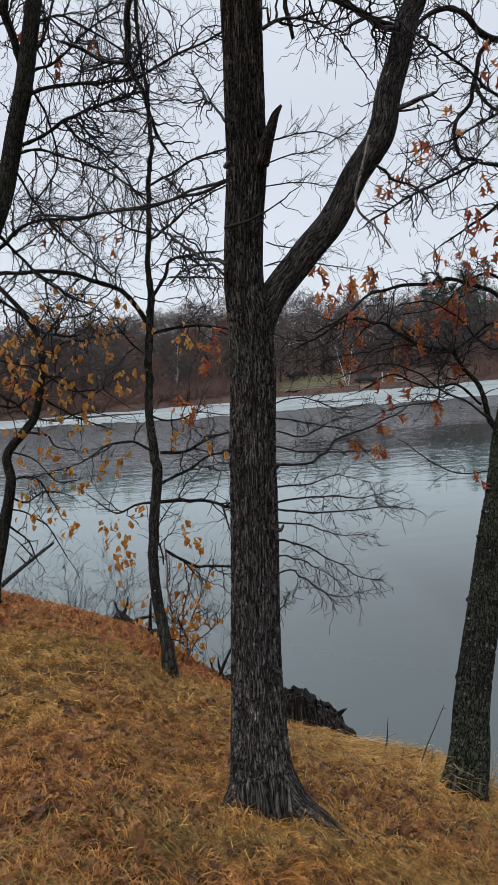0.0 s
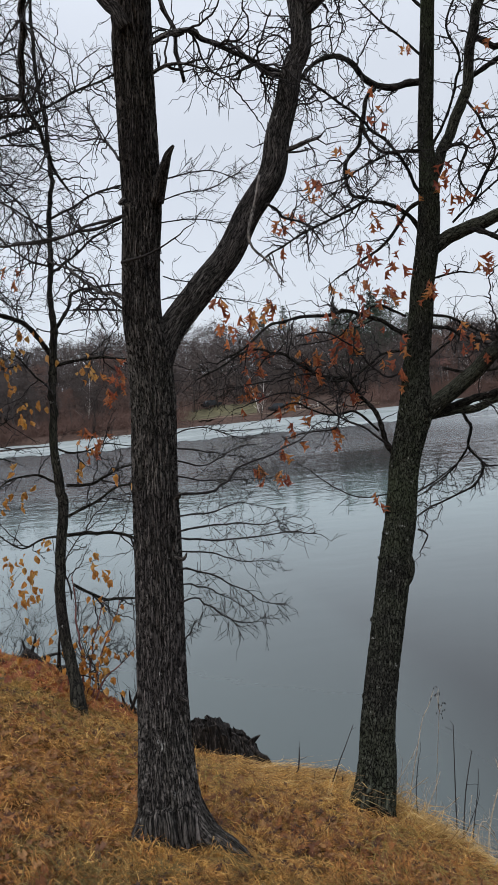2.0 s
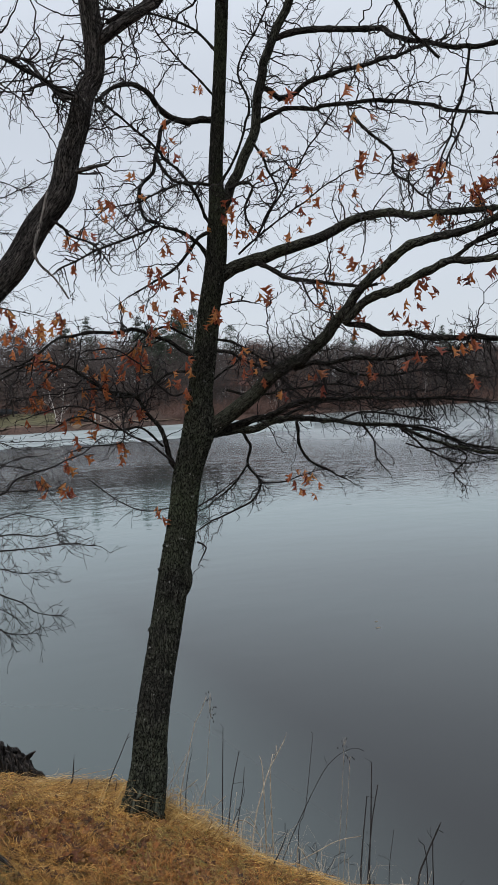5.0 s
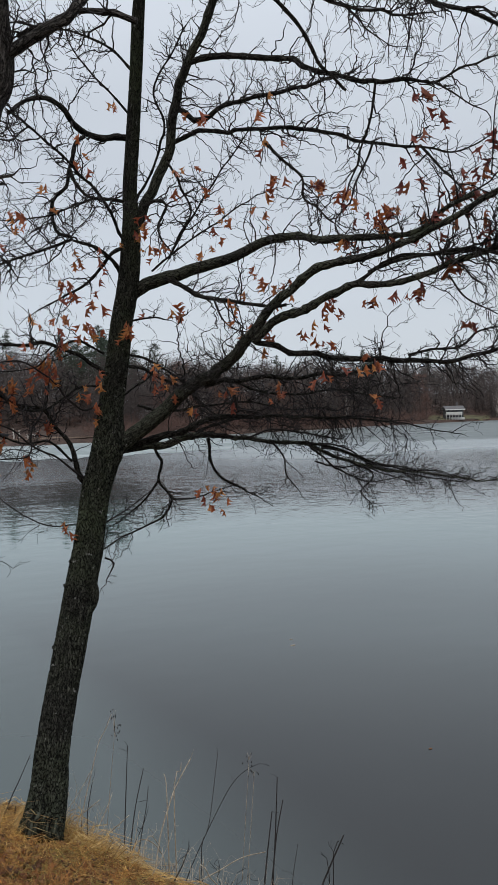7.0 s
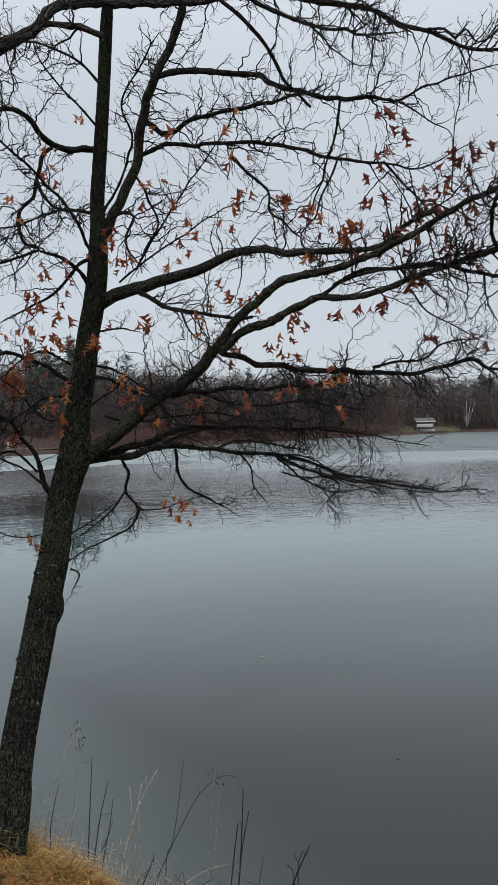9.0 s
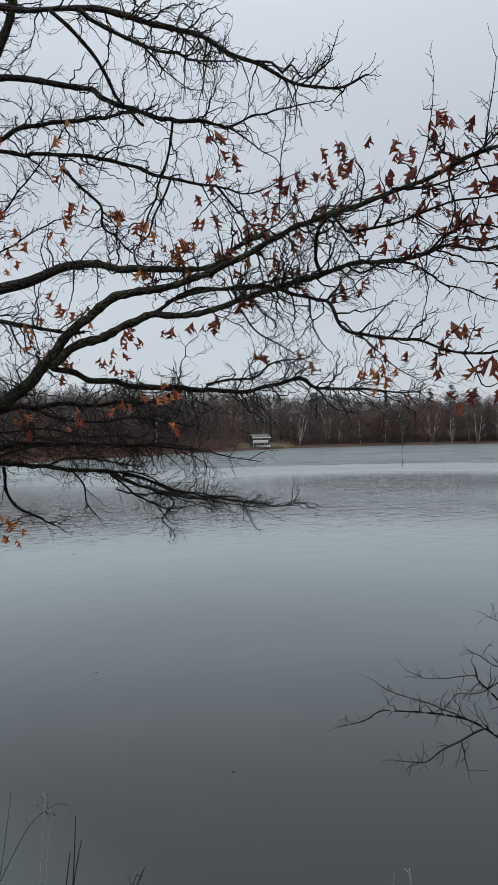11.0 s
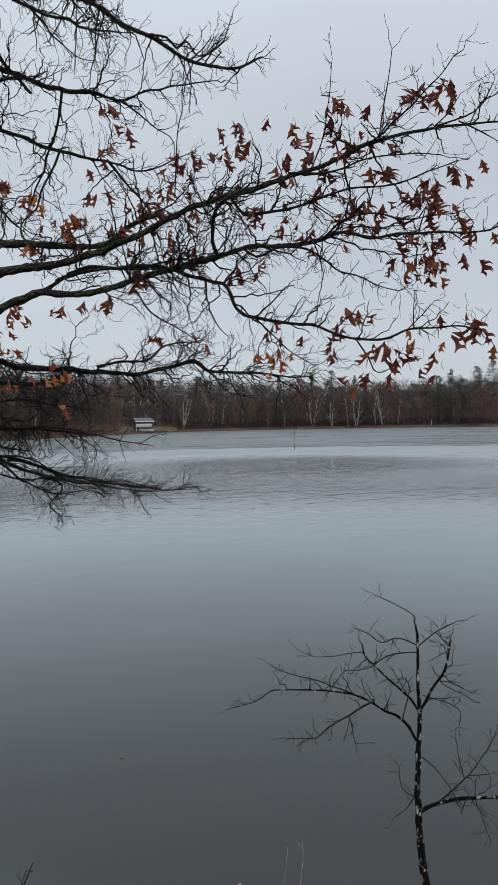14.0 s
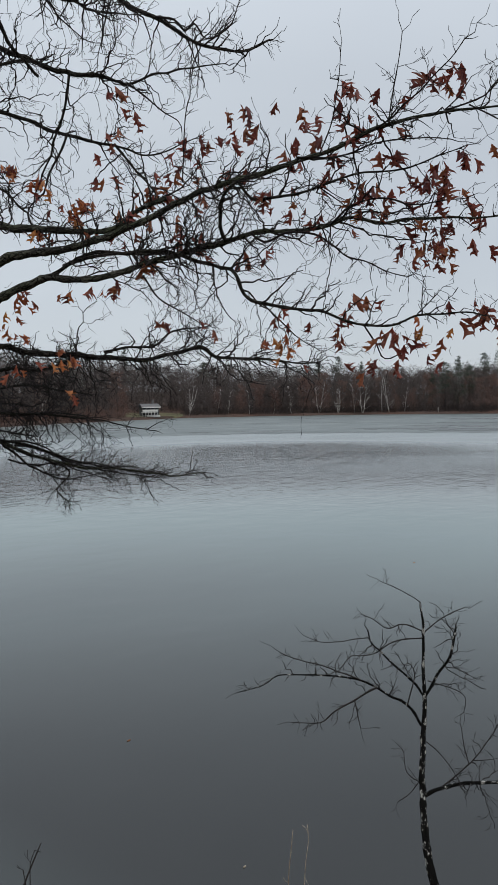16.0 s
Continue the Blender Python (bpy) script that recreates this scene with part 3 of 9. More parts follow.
def sprout(tubes, p, d, length, r, level, up, crook=0.34):
    """A twig from p along d that grows in short straight runs, turning at each bud to the other side, and forks at its turns."""
    n = max(int(length / (0.036 if level else 0.026)), 2)
    base = d / np.linalg.norm(d)
    q, pts, outs = p.copy(), [p], []
    side = np.cross(base, rng.normal(size=3))
    side /= np.linalg.norm(side) + 1e-9
    jitter, steps, chance = rng.normal(size=(n, 7)), rng.uniform(0.55, 1.45, n), rng.random((n, 2))
    way = 1.0
    for i in range(n):
        base = base + jitter[i, :3] * 0.13 + (0, 0, up)
        if chance[i, 0] < 0.13:
            base = base + side * 0.75 * jitter[i, 3]
        base = base / math.sqrt(base @ base)
        side = side - base * (side @ base) + jitter[i, 4:] * 0.35
        side = side - base * (side @ base)
        side = side / (math.sqrt(side @ side) + 1e-9)
        way = -way if chance[i, 1] < 0.75 else way
        dv = base + side * way * crook * (1 + 0.6 * jitter[i, 3])
        q = q + dv / math.sqrt(dv @ dv) * (length / n) * steps[i]
        pts.append(q)
        outs.append(side * way)
    pts = np.array(pts)
    rad = np.maximum(r * (1 - 0.62 * np.linspace(0, 1, len(pts)) ** 0.7), 0.0013)
    tubes.add(pts, rad, 3 if r < 0.0032 else 5)
    if level <= 0:
        return
    for i in range(1, n):
        if rng.random() > (0.44 if level > 1 else 0.36):
            continue
        out = outs[i] + rng.normal(size=3) * 0.3
        a = pts[i] - pts[i - 1]
        sprout(tubes, pts[i], a / (math.sqrt(a @ a) + 1e-9) * rng.uniform(0.4, 1.0) + out * rng.uniform(0.5, 1.0), max(length * rng.uniform(0.30, 0.75) * (1.15 - 0.6 * i / n), 0.04), max(rad[i] * 0.68, 0.0013), level - 1, up, crook)


def twigs(t, per_metre=7.0, size=0.55, up=0.02, skip=("trunk", "root", "stub", "knot", "bare", "dead_twig"), fine=0.0065, crook=0.30):
    """Side branches and twigs along every limb of the tree t."""
    for kind, pts, rad in t["limbs"]:
        if kind in skip:
            continue
        length = np.linalg.norm(np.diff(pts, axis=0), axis=1).sum()
        big = rad[0] > 0.03
        mid = pts[len(pts) // 2] + t["foot"]
        crowd = 0.45 if length < 0.6 and big else 1.35 if mid[2] > 5.3 and 1.4 < mid[0] < 3.1 else 1.0
        for k in range(rng.poisson(length * crowd * per_metre * (1.0 if kind == "tufty" else 0.75 if big else (2.1 if pts[0][0] + t["foot"][0] > 2.0 else 0.7) if kind == "bushy" else 1.8 if kind == "spray" else 1.0))):
            i = int(len(pts) * rng.uniform(0.30 if big and kind != "tufty" else 0.10, 1.0) ** 0.8)
            i = min(max(i, 1), len(pts) - 1)
            a = pts[i] - pts[i - 1]
            a /= np.linalg.norm(a) + 1e-9
            side = np.cross(a, rng.normal(size=3))
            side /= np.linalg.norm(side) + 1e-9
            d = a * rng.uniform(0.05, 0.75) + side * rng.uniform(0.5, 1.0)
            long = size * rng.uniform(0.15, 1.0) ** 1.2 * min(max(rad[i] / 0.011, 0.42), 1.0)
            if kind == "spray":
                sprout(t["twigs"], pts[i], d + a * 0.5 + (0, 0, -0.05), 0.85 * long, 0.0016, 2, up, 0.15)
                continue
            if kind == "tufty":
                short = rng.uniform(0.08, 0.34)
                sprout(t["twigs"], pts[i], side * 0.8 + a * rng.uniform(0.4, 1.1) + (0, 0, -0.06), short, min(0.0016 + 0.009 * short, fine), 2 if short > 0.12 else 1, -0.015, crook + 0.12)
                continue
            if kind == "bushy":
                long, d = long * 0.8, d + side * 0.35 + (0, 0, 0.06)
            r = min(0.0021 + 0.0066 * long / 0.5, 0.62 * rad[i] + 0.0006, fine)
            sprout(t["twigs"], pts[i], d, long, r, 2 if long > 0.13 else 1, up, crook)
        if kind != "hanger" and rad[-1] < 0.012:
            sprout(t["twigs"], pts[-1], pts[-1] - pts[-2], size * 0.35, min(rad[-1], 0.004), 1, up)



def tangle(t, per_metre, thick, lo, hi):
    """Long crooked side branches, much forked, along the thick limbs of the tree t."""
    for kind, pts, rad in list(t["limbs"]):
        if kind in ("trunk", "root", "stub", "knot", "bare", "dead_twig", "tufty") or rad[0] < thick:
            continue
        length = np.linalg.norm(np.diff(pts, axis=0), axis=1).sum()
        for k in range(rng.poisson(length * per_metre)):
            i = min(max(int(len(pts) * rng.uniform(0.25, 1.0)), 1), len(pts) - 1)
            if pts[i][2] + t["foot"][2] > 5.2:
                continue
            a = pts[i] - pts[i - 1]
            a /= np.linalg.norm(a) + 1e-9
            side = np.cross(a, rng.normal(size=3))
            side /= np.linalg.norm(side) + 1e-9
            long = rng.uniform(lo, hi)
            sprout(t["twigs"], pts[i], a * rng.uniform(0.4, 1.0) + side * rng.uniform(0.5, 1.0), long, min(0.0085 * long / 0.8, 0.6 * rad[i]), 3, -0.004)


def droop(t, per_metre):
    """Crooked, much forked twigs that hang from the low outer boughs of the tree t."""
    for kind, pts, rad in list(t["limbs"]):
        mid = pts[len(pts) // 2] + t["foot"]
        if kind not in ("limb", "bushy", "branch") or mid[0] < 2.3 or not 3.95 < mid[2] < 4.8 or mid[1] < 3.0:
            continue
        length = np.linalg.norm(np.diff(pts, axis=0), axis=1).sum()
        for k in range(rng.poisson(length * per_metre)):
            i = min(max(int(len(pts) * rng.uniform(0.15, 1.0)), 1), len(pts) - 1)
            a = pts[i] - pts[i - 1]
            a /= np.linalg.norm(a) + 1e-9
            side = np.cross(a, rng.normal(size=3))
            side /= np.linalg.norm(side) + 1e-9
            long = rng.uniform(0.15, 0.42)
            sprout(t["twigs"], pts[i], a * rng.uniform(0.3, 1.0) + side * 0.6 + (0, 0, -0.45), long, min(0.003 + 0.006 * long, 0.7 * rad[i]), 3 if long > 0.4 else 2, -0.02)


oak_by_the_path = tree("oak_tree", "dark furrowed oak with a forked trunk on the grassy bank", "tree", (-0.08, 3.19, 2.07), OAK_BARK)
limb(oak_by_the_path, "trunk", (-0.08, 3.19, 2.07, 0.1699), (-0.08, 3.19, 2.32, 0.1544), (-0.08, 3.25, 2.42, 0.1389), (-0.08, 3.34, 2.59, 0.1233), (-0.07, 3.45, 2.81, 0.1130), (-0.04, 3.62, 3.30, 0.1094), (-0.01, 3.73, 3.83, 0.1084), (0.02, 3.75, 4.24, 0.1060), (0.02, 3.75, 4.48, 0.1008), (0.01, 3.73, 4.65, 0.0916), (0.03, 3.70, 4.90, 0.0878), (0.06, 3.65, 5.15, 0.0892), (0.07, 3.58, 5.38, 0.0880), (0.08, 3.51, 5.60, 0.0854), (0.09, 3.43, 5.80, 0.0868), (0.11, 3.32, 6.01, 0.0803), (0.15, 3.16, 6.29, 0.0643), (0.19, 2.98, 6.55, 0.0403))
limb(oak_by_the_path, "root", (-0.05, 3.33, 2.52, 0.0830), (0.00, 3.23, 2.44, 0.0700), (0.08, 3.14, 2.34, 0.0580), (0.17, 3.06, 2.31, 0.0450), (0.26, 2.99, 2.24, 0.0300))
limb(oak_by_the_path, "root", (-0.14, 3.32, 2.49, 0.0605), (-0.18, 3.21, 2.42, 0.0432), (-0.22, 3.14, 2.39, 0.0325), (-0.24, 3.08, 2.37, 0.0238))
limb(oak_by_the_path, "limb", (0.03, 3.74, 4.35, 0.0801), (0.13, 3.78, 4.55, 0.0698), (0.32, 3.82, 4.77, 0.0690), (0.47, 3.84, 4.93, 0.0676), (0.59, 3.85, 5.13, 0.0641), (0.725, 3.84, 5.31, 0.0650), (0.77, 3.83, 5.49, 0.0610), (0.83, 3.82, 5.66, 0.0569), (0.87, 3.80, 5.81, 0.0525), (0.92, 3.79, 5.90, 0.0504), (0.93, 3.78, 6.06, 0.0519), (0.91, 3.76, 6.27, 0.0506), (0.90, 3.70, 6.57, 0.0487), (0.94, 3.61, 6.90, 0.0463))
limb(oak_by_the_path, "limb", (0.94, 3.76, 6.06, 0.0346), (1.05, 3.74, 6.14, 0.0319), (1.15, 3.71, 6.21, 0.0294), (1.24, 3.69, 6.27, 0.0272), (1.38, 3.73, 6.44, 0.0274), (1.61, 3.77, 6.55, 0.0247), (1.86, 3.80, 6.62, 0.0218), (2.19, 3.82, 6.71, 0.0177), (2.43, 3.81, 6.80, 0.0145), (2.61, 3.55, 6.74, 0.0182), (2.92, 3.52, 6.75, 0.0168), (3.15, 3.48, 6.77, 0.0156), (3.27, 3.46, 6.77, 0.0150), (3.49, 3.45, 6.72, 0.0138), (3.74, 3.40, 6.69, 0.0124), (4.00, 3.35, 6.63, 0.0109), (4.31, 3.23, 6.63, 0.0090), (4.49, 3.11, 6.73, 0.0074))
limb(oak_by_the_path, "branch", (2.39, 3.42, 6.61, 0.0148), (2.56, 3.46, 6.59, 0.0133), (2.69, 3.48, 6.58, 0.0121), (2.86, 3.49, 6.57, 0.0106), (3.05, 3.47, 6.59, 0.0088), (3.21, 3.46, 6.59, 0.0072), (3.43, 3.42, 6.63, 0.0050))
limb(oak_by_the_path, "branch", (2.88, 3.59, 6.66, 0.0080), (3.06, 3.67, 6.64, 0.0065), (3.24, 3.75, 6.61, 0.0048), (3.39, 3.79, 6.59, 0.0035))
limb(oak_by_the_path, "branch", (3.64, 3.34, 6.66, 0.0085), (3.74, 3.29, 6.67, 0.0078), (3.84, 3.29, 6.63, 0.0071), (3.88, 3.25, 6.68, 0.0066), (3.99, 3.25, 6.62, 0.0057), (4.11, 3.16, 6.70, 0.0046), (4.15, 3.11, 6.83, 0.0036))
limb(oak_by_the_path, "branch", (1.55, 3.48, 6.22, 0.0186), (1.41, 3.59, 6.30, 0.0171), (1.27, 3.72, 6.32, 0.0156), (1.16, 3.85, 6.30, 0.0142), (1.05, 3.98, 6.27, 0.0128))
limb(oak_by_the_path, "bare", (2.26, 3.52, 6.60, 0.0134), (2.42, 3.56, 6.55, 0.0126), (2.61, 3.62, 6.46, 0.0117), (2.82, 3.71, 6.32, 0.0106), (3.02, 3.75, 6.22, 0.0096))
limb(oak_by_the_path, "stub", (0.13, 3.59, 5.15, 0.0356), (0.16, 3.52, 5.23, 0.0284), (0.18, 3.46, 5.27, 0.0225), (0.20, 3.42, 5.31, 0.0165), (0.225, 3.39, 5.335, 0.0060))
limb(oak_by_the_path, "branch", (0.77, 3.59, 5.35, 0.0143), (0.83, 3.52, 5.35, 0.0110), (0.87, 3.45, 5.35, 0.0079), (0.90, 3.40, 5.35, 0.0057))
limb(oak_by_the_path, "dead_twig", (0.62, 3.55, 5.23, 0.0104), (0.59, 3.60, 5.12, 0.0091), (0.56, 3.66, 4.95, 0.0072), (0.64, 3.68, 4.86, 0.0060), (0.71, 3.69, 4.75, 0.0047))
limb(oak_by_the_path, "branch", (0.64, 3.53, 5.09, 0.0069), (0.75, 3.68, 5.06, 0.0061), (0.88, 3.81, 5.05, 0.0052), (1.00, 4.01, 4.97, 0.0039))
limb(oak_by_the_path, "branch", (0.78, 3.62, 5.71, 0.0136), (0.71, 3.84, 5.84, 0.0118), (0.65, 4.02, 5.99, 0.0100), (0.61, 4.14, 6.10, 0.0085))
limb(oak_by_the_path, "branch", (0.17, 3.26, 5.72, 0.0122), (0.25, 3.32, 5.78, 0.0122), (0.35, 3.39, 5.82, 0.0122), (0.46, 3.50, 5.82, 0.0121), (0.58, 3.61, 5.81, 0.0120), (0.70, 3.71, 5.79, 0.0118), (0.83, 3.80, 5.79, 0.0117))
limb(oak_by_the_path, "bare", (0.22, 3.52, 6.09, 0.0111), (0.25, 3.54, 6.00, 0.0108), (0.29, 3.56, 5.88, 0.0103), (0.30, 3.58, 5.78, 0.0100), (0.32, 3.60, 5.68, 0.0096))
limb(oak_by_the_path, "branch", (0.16, 3.22, 5.58, 0.0097), (0.22, 3.20, 5.60, 0.0082), (0.30, 3.19, 5.60, 0.0064), (0.39, 3.20, 5.57, 0.0043))
limb(oak_by_the_path, "branch", (-0.06, 3.59, 4.88, 0.0079), (0.05, 3.52, 4.89, 0.0060), (0.12, 3.47, 4.91, 0.0045), (0.19, 3.42, 4.94, 0.0032))
limb(oak_by_the_path, "limb", (0.07, 3.33, 5.82, 0.0343), (0.03, 3.32, 5.90, 0.0332), (-0.02, 3.32, 5.96, 0.0323), (-0.11, 3.30, 6.14, 0.0296), (-0.23, 3.27, 6.31, 0.0265))
limb(oak_by_the_path, "branch", (-0.02, 3.40, 5.05, 0.0076), (-0.18, 3.60, 5.06, 0.0070), (-0.36, 3.81, 5.06, 0.0063), (-0.62, 4.06, 5.10, 0.0052))
limb(oak_by_the_path, "branch", (-0.06, 3.46, 4.70, 0.0097), (-0.17, 3.74, 4.78, 0.0090), (-0.27, 3.98, 4.87, 0.0082), (-0.37, 4.21, 4.97, 0.0071), (-0.51, 4.48, 5.09, 0.0057))
limb(oak_by_the_path, "branch", (-0.04, 3.49, 5.06, 0.0078), (-0.17, 3.65, 5.06, 0.0076), (-0.32, 3.79, 5.06, 0.0073), (-0.46, 3.92, 5.07, 0.0071), (-0.63, 4.05, 5.10, 0.0068), (-0.84, 4.19, 5.11, 0.0063), (-1.13, 4.36, 5.16, 0.0057))
limb(oak_by_the_path, "branch", (-0.02, 3.43, 5.30, 0.0067), (-0.06, 3.64, 5.42, 0.0062), (-0.13, 3.96, 5.63, 0.0052), (-0.18, 4.20, 5.81, 0.0042))
limb(oak_by_the_path, "branch", (-0.08, 3.57, 4.67, 0.0067), (-0.15, 3.82, 4.75, 0.0061), (-0.29, 4.15, 4.78, 0.0052), (-0.41, 4.45, 4.76, 0.0042))
limb(oak_by_the_path, "spray", (0.09, 3.57, 3.77, 0.0071), (0.29, 3.84, 3.75, 0.0065), (0.45, 4.09, 3.83, 0.0058), (0.63, 4.28, 3.85, 0.0051), (0.84, 4.49, 3.91, 0.0042), (1.04, 4.70, 4.00, 0.0032), (1.23, 4.84, 3.96, 0.0023))
limb(oak_by_the_path, "spray", (0.08, 3.55, 3.60, 0.0053), (0.33, 3.91, 3.56, 0.0044), (0.57, 4.20, 3.48, 0.0033), (0.81, 4.47, 3.47, 0.0021))
limb(oak_by_the_path, "spray", (0.08, 3.54, 3.57, 0.0053), (0.28, 3.80, 3.49, 0.0047), (0.48, 4.02, 3.45, 0.0039), (0.73, 4.26, 3.41, 0.0030), (0.93, 4.42, 3.34, 0.0021))
limb(oak_by_the_path, "spray", (0.06, 3.52, 3.43, 0.0053), (0.21, 3.70, 3.35, 0.0046), (0.31, 3.84, 3.25, 0.0040), (0.42, 3.96, 3.17, 0.0034), (0.52, 4.07, 3.07, 0.0028), (0.65, 4.18, 3.01, 0.0020))
limb(oak_by_the_path, "spray", (0.06, 3.48, 3.28, 0.0045), (0.14, 3.63, 3.25, 0.0041), (0.26, 3.85, 3.10, 0.0034), (0.39, 4.03, 2.98, 0.0026), (0.51, 4.19, 2.95, 0.0020))
limb(oak_by_the_path, "spray", (0.11, 3.59, 3.93, 0.0045), (0.26, 3.83, 3.88, 0.0038), (0.43, 4.11, 3.93, 0.0030), (0.62, 4.35, 3.93, 0.0020))
limb(oak_by_the_path, "spray", (0.11, 3.60, 4.06, 0.0036), (0.27, 3.84, 4.07, 0.0032), (0.47, 4.12, 3.98, 0.0026), (0.65, 4.35, 3.99, 0.0020))
limb(oak_by_the_path, "spray", (0.14, 3.48, 5.12, 0.0036), (0.28, 3.65, 5.20, 0.0032), (0.43, 3.82, 5.27, 0.0028), (0.67, 4.06, 5.45, 0.0020))
limb(oak_by_the_path, "spray", (0.14, 3.50, 5.03, 0.0036), (0.31, 3.75, 5.10, 0.0030), (0.47, 3.97, 5.12, 0.0025), (0.62, 4.14, 5.17, 0.0020))
limb(oak_by_the_path, "spray", (0.11, 3.56, 4.69, 0.0036), (0.26, 3.77, 4.74, 0.0032), (0.44, 4.00, 4.73, 0.0026), (0.65, 4.22, 4.72, 0.0020))
limb(oak_by_the_path, "hanger", (-0.26, 3.52, 6.47, 0.0195), (-0.38, 3.79, 6.31, 0.0186), (-0.47, 4.02, 6.12, 0.0179), (-0.48, 4.13, 6.02, 0.0175), (-0.52, 4.24, 5.91, 0.0171))
limb(oak_by_the_path, "branch", (-0.52, 4.24, 5.92, 0.0156), (-0.47, 4.33, 5.77, 0.0128), (-0.43, 4.43, 5.62, 0.0099), (-0.35, 4.51, 5.49, 0.0073))
limb(oak_by_the_path, "branch", (-0.52, 4.24, 5.90, 0.0128), (-0.64, 4.19, 5.90, 0.0111), (-0.73, 4.12, 5.94, 0.0096), (-0.81, 4.06, 5.96, 0.0083))

oak_on_the_lip = tree("oak_tree", "leaning mossy oak on the bank edge keeping some russet leaves", "tree", (1.05, 4.25, 1.45), LIP_BARK)
limb(oak_on_the_lip, "trunk", (1.05, 4.25, 1.45, 0.1507), (1.05, 4.25, 1.70, 0.1370), (1.09, 4.31, 1.77, 0.1245), (1.15, 4.42, 1.90, 0.1124), (1.20, 4.53, 2.07, 0.1034), (1.31, 4.71, 2.36, 0.1015), (1.43, 4.87, 2.69, 0.1029), (1.55, 5.01, 3.05, 0.1043), (1.61, 5.07, 3.23, 0.1049), (1.66, 5.12, 3.43, 0.1003), (1.71, 5.17, 3.63, 0.1009), (1.78, 5.20, 3.83, 0.1069), (1.84, 5.22, 4.00, 0.1146), (1.87, 5.25, 4.25, 0.0902), (1.91, 5.26, 4.46, 0.0852), (1.95, 5.27, 4.67, 0.0821), (1.98, 5.27, 4.88, 0.0788), (2.02, 5.25, 5.09, 0.0793), (2.05, 5.24, 5.30, 0.0760), (2.06, 5.22, 5.50, 0.0689), (2.06, 5.20, 5.70, 0.0562), (2.05, 5.17, 5.90, 0.0508), (2.06, 5.09, 6.28, 0.0475), (2.06, 4.99, 6.64, 0.0441), (2.05, 4.88, 6.97, 0.0425), (2.04, 4.74, 7.34, 0.0313), (1.99, 4.56, 7.73, 0.0198))
limb(oak_on_the_lip, "limb", (2.10, 5.29, 5.58, 0.0430), (2.19, 5.22, 5.79, 0.0413), (2.26, 5.16, 5.97, 0.0397), (2.33, 5.09, 6.15, 0.0381), (2.34, 5.03, 6.33, 0.0366), (2.36, 4.97, 6.51, 0.0350), (2.39, 4.90, 6.68, 0.0334), (2.45, 4.82, 6.84, 0.0317), (2.50, 4.74, 6.97, 0.0303), (2.54, 4.64, 7.15, 0.0282), (2.52, 4.52, 7.44, 0.0249))
limb(oak_on_the_lip, "limb", (1.85, 5.28, 3.90, 0.0673), (1.98, 5.18, 4.03, 0.0632), (2.12, 5.06, 4.15, 0.0590), (2.22, 4.97, 4.26, 0.0556), (2.32, 4.87, 4.37, 0.0522), (2.44, 4.74, 4.46, 0.0483), (2.55, 4.62, 4.55, 0.0445), (2.61, 4.51, 4.66, 0.0411), (2.68, 4.43, 4.76, 0.0391))
limb(oak_on_the_lip, "limb", (2.65, 4.43, 4.73, 0.0362), (2.70, 4.32, 4.87, 0.0337), (2.76, 4.19, 4.96, 0.0314), (2.84, 4.05, 5.06, 0.0289), (2.90, 3.93, 5.13, 0.0267), (3.00, 3.76, 5.15, 0.0241), (3.11, 3.61, 5.17, 0.0218), (3.19, 3.48, 5.20, 0.0207), (3.28, 3.26, 5.26, 0.0192), (3.36, 3.05, 5.33, 0.0177), (3.40, 2.90, 5.38, 0.0166), (3.43, 2.76, 5.42, 0.0157), (3.47, 2.62, 5.44, 0.0147), (3.48, 2.53, 5.45, 0.0155), (3.54, 2.40, 5.47, 0.0144), (3.60, 2.22, 5.51, 0.0128), (3.66, 2.03, 5.53, 0.0112), (3.69, 1.91, 5.57, 0.0115), (3.71, 1.78, 5.60, 0.0103), (3.74, 1.60, 5.62, 0.0085), (3.78, 1.43, 5.62, 0.0069), (3.81, 1.26, 5.60, 0.0053), (3.83, 1.12, 5.58, 0.0039))
limb(oak_on_the_lip, "limb", (2.66, 4.43, 4.70, 0.0335), (2.73, 4.31, 4.79, 0.0313), (2.79, 4.21, 4.85, 0.0297), (2.87, 4.10, 4.87, 0.0279), (2.95, 3.92, 4.94, 0.0252), (3.05, 3.73, 5.00, 0.0223), (3.09, 3.65, 4.98, 0.0212), (3.15, 3.51, 4.97, 0.0193), (3.23, 3.39, 4.99, 0.0184), (3.33, 3.24, 5.04, 0.0174), (3.42, 3.09, 5.08, 0.0167), (3.59, 2.74, 5.15, 0.0150), (3.63, 2.48, 5.18, 0.0115), (3.70, 2.30, 5.16, 0.0117), (3.77, 2.11, 5.17, 0.0104), (3.80, 1.99, 5.20, 0.0095), (3.85, 1.84, 5.15, 0.0085), (3.88, 1.68, 5.15, 0.0074), (3.91, 1.50, 5.13, 0.0062), (3.94, 1.36, 5.11, 0.0052), (3.95, 1.24, 5.10, 0.0044), (3.95, 1.18, 5.12, 0.0039))
limb(oak_on_the_lip, "branch", (3.04, 3.74, 5.00, 0.0135), (3.09, 3.63, 5.05, 0.0125), (3.14, 3.54, 5.09, 0.0115), (3.23, 3.38, 5.11, 0.0100), (3.33, 3.19, 5.10, 0.0080), (3.40, 3.05, 5.13, 0.0060), (3.46, 2.90, 5.14, 0.0045))
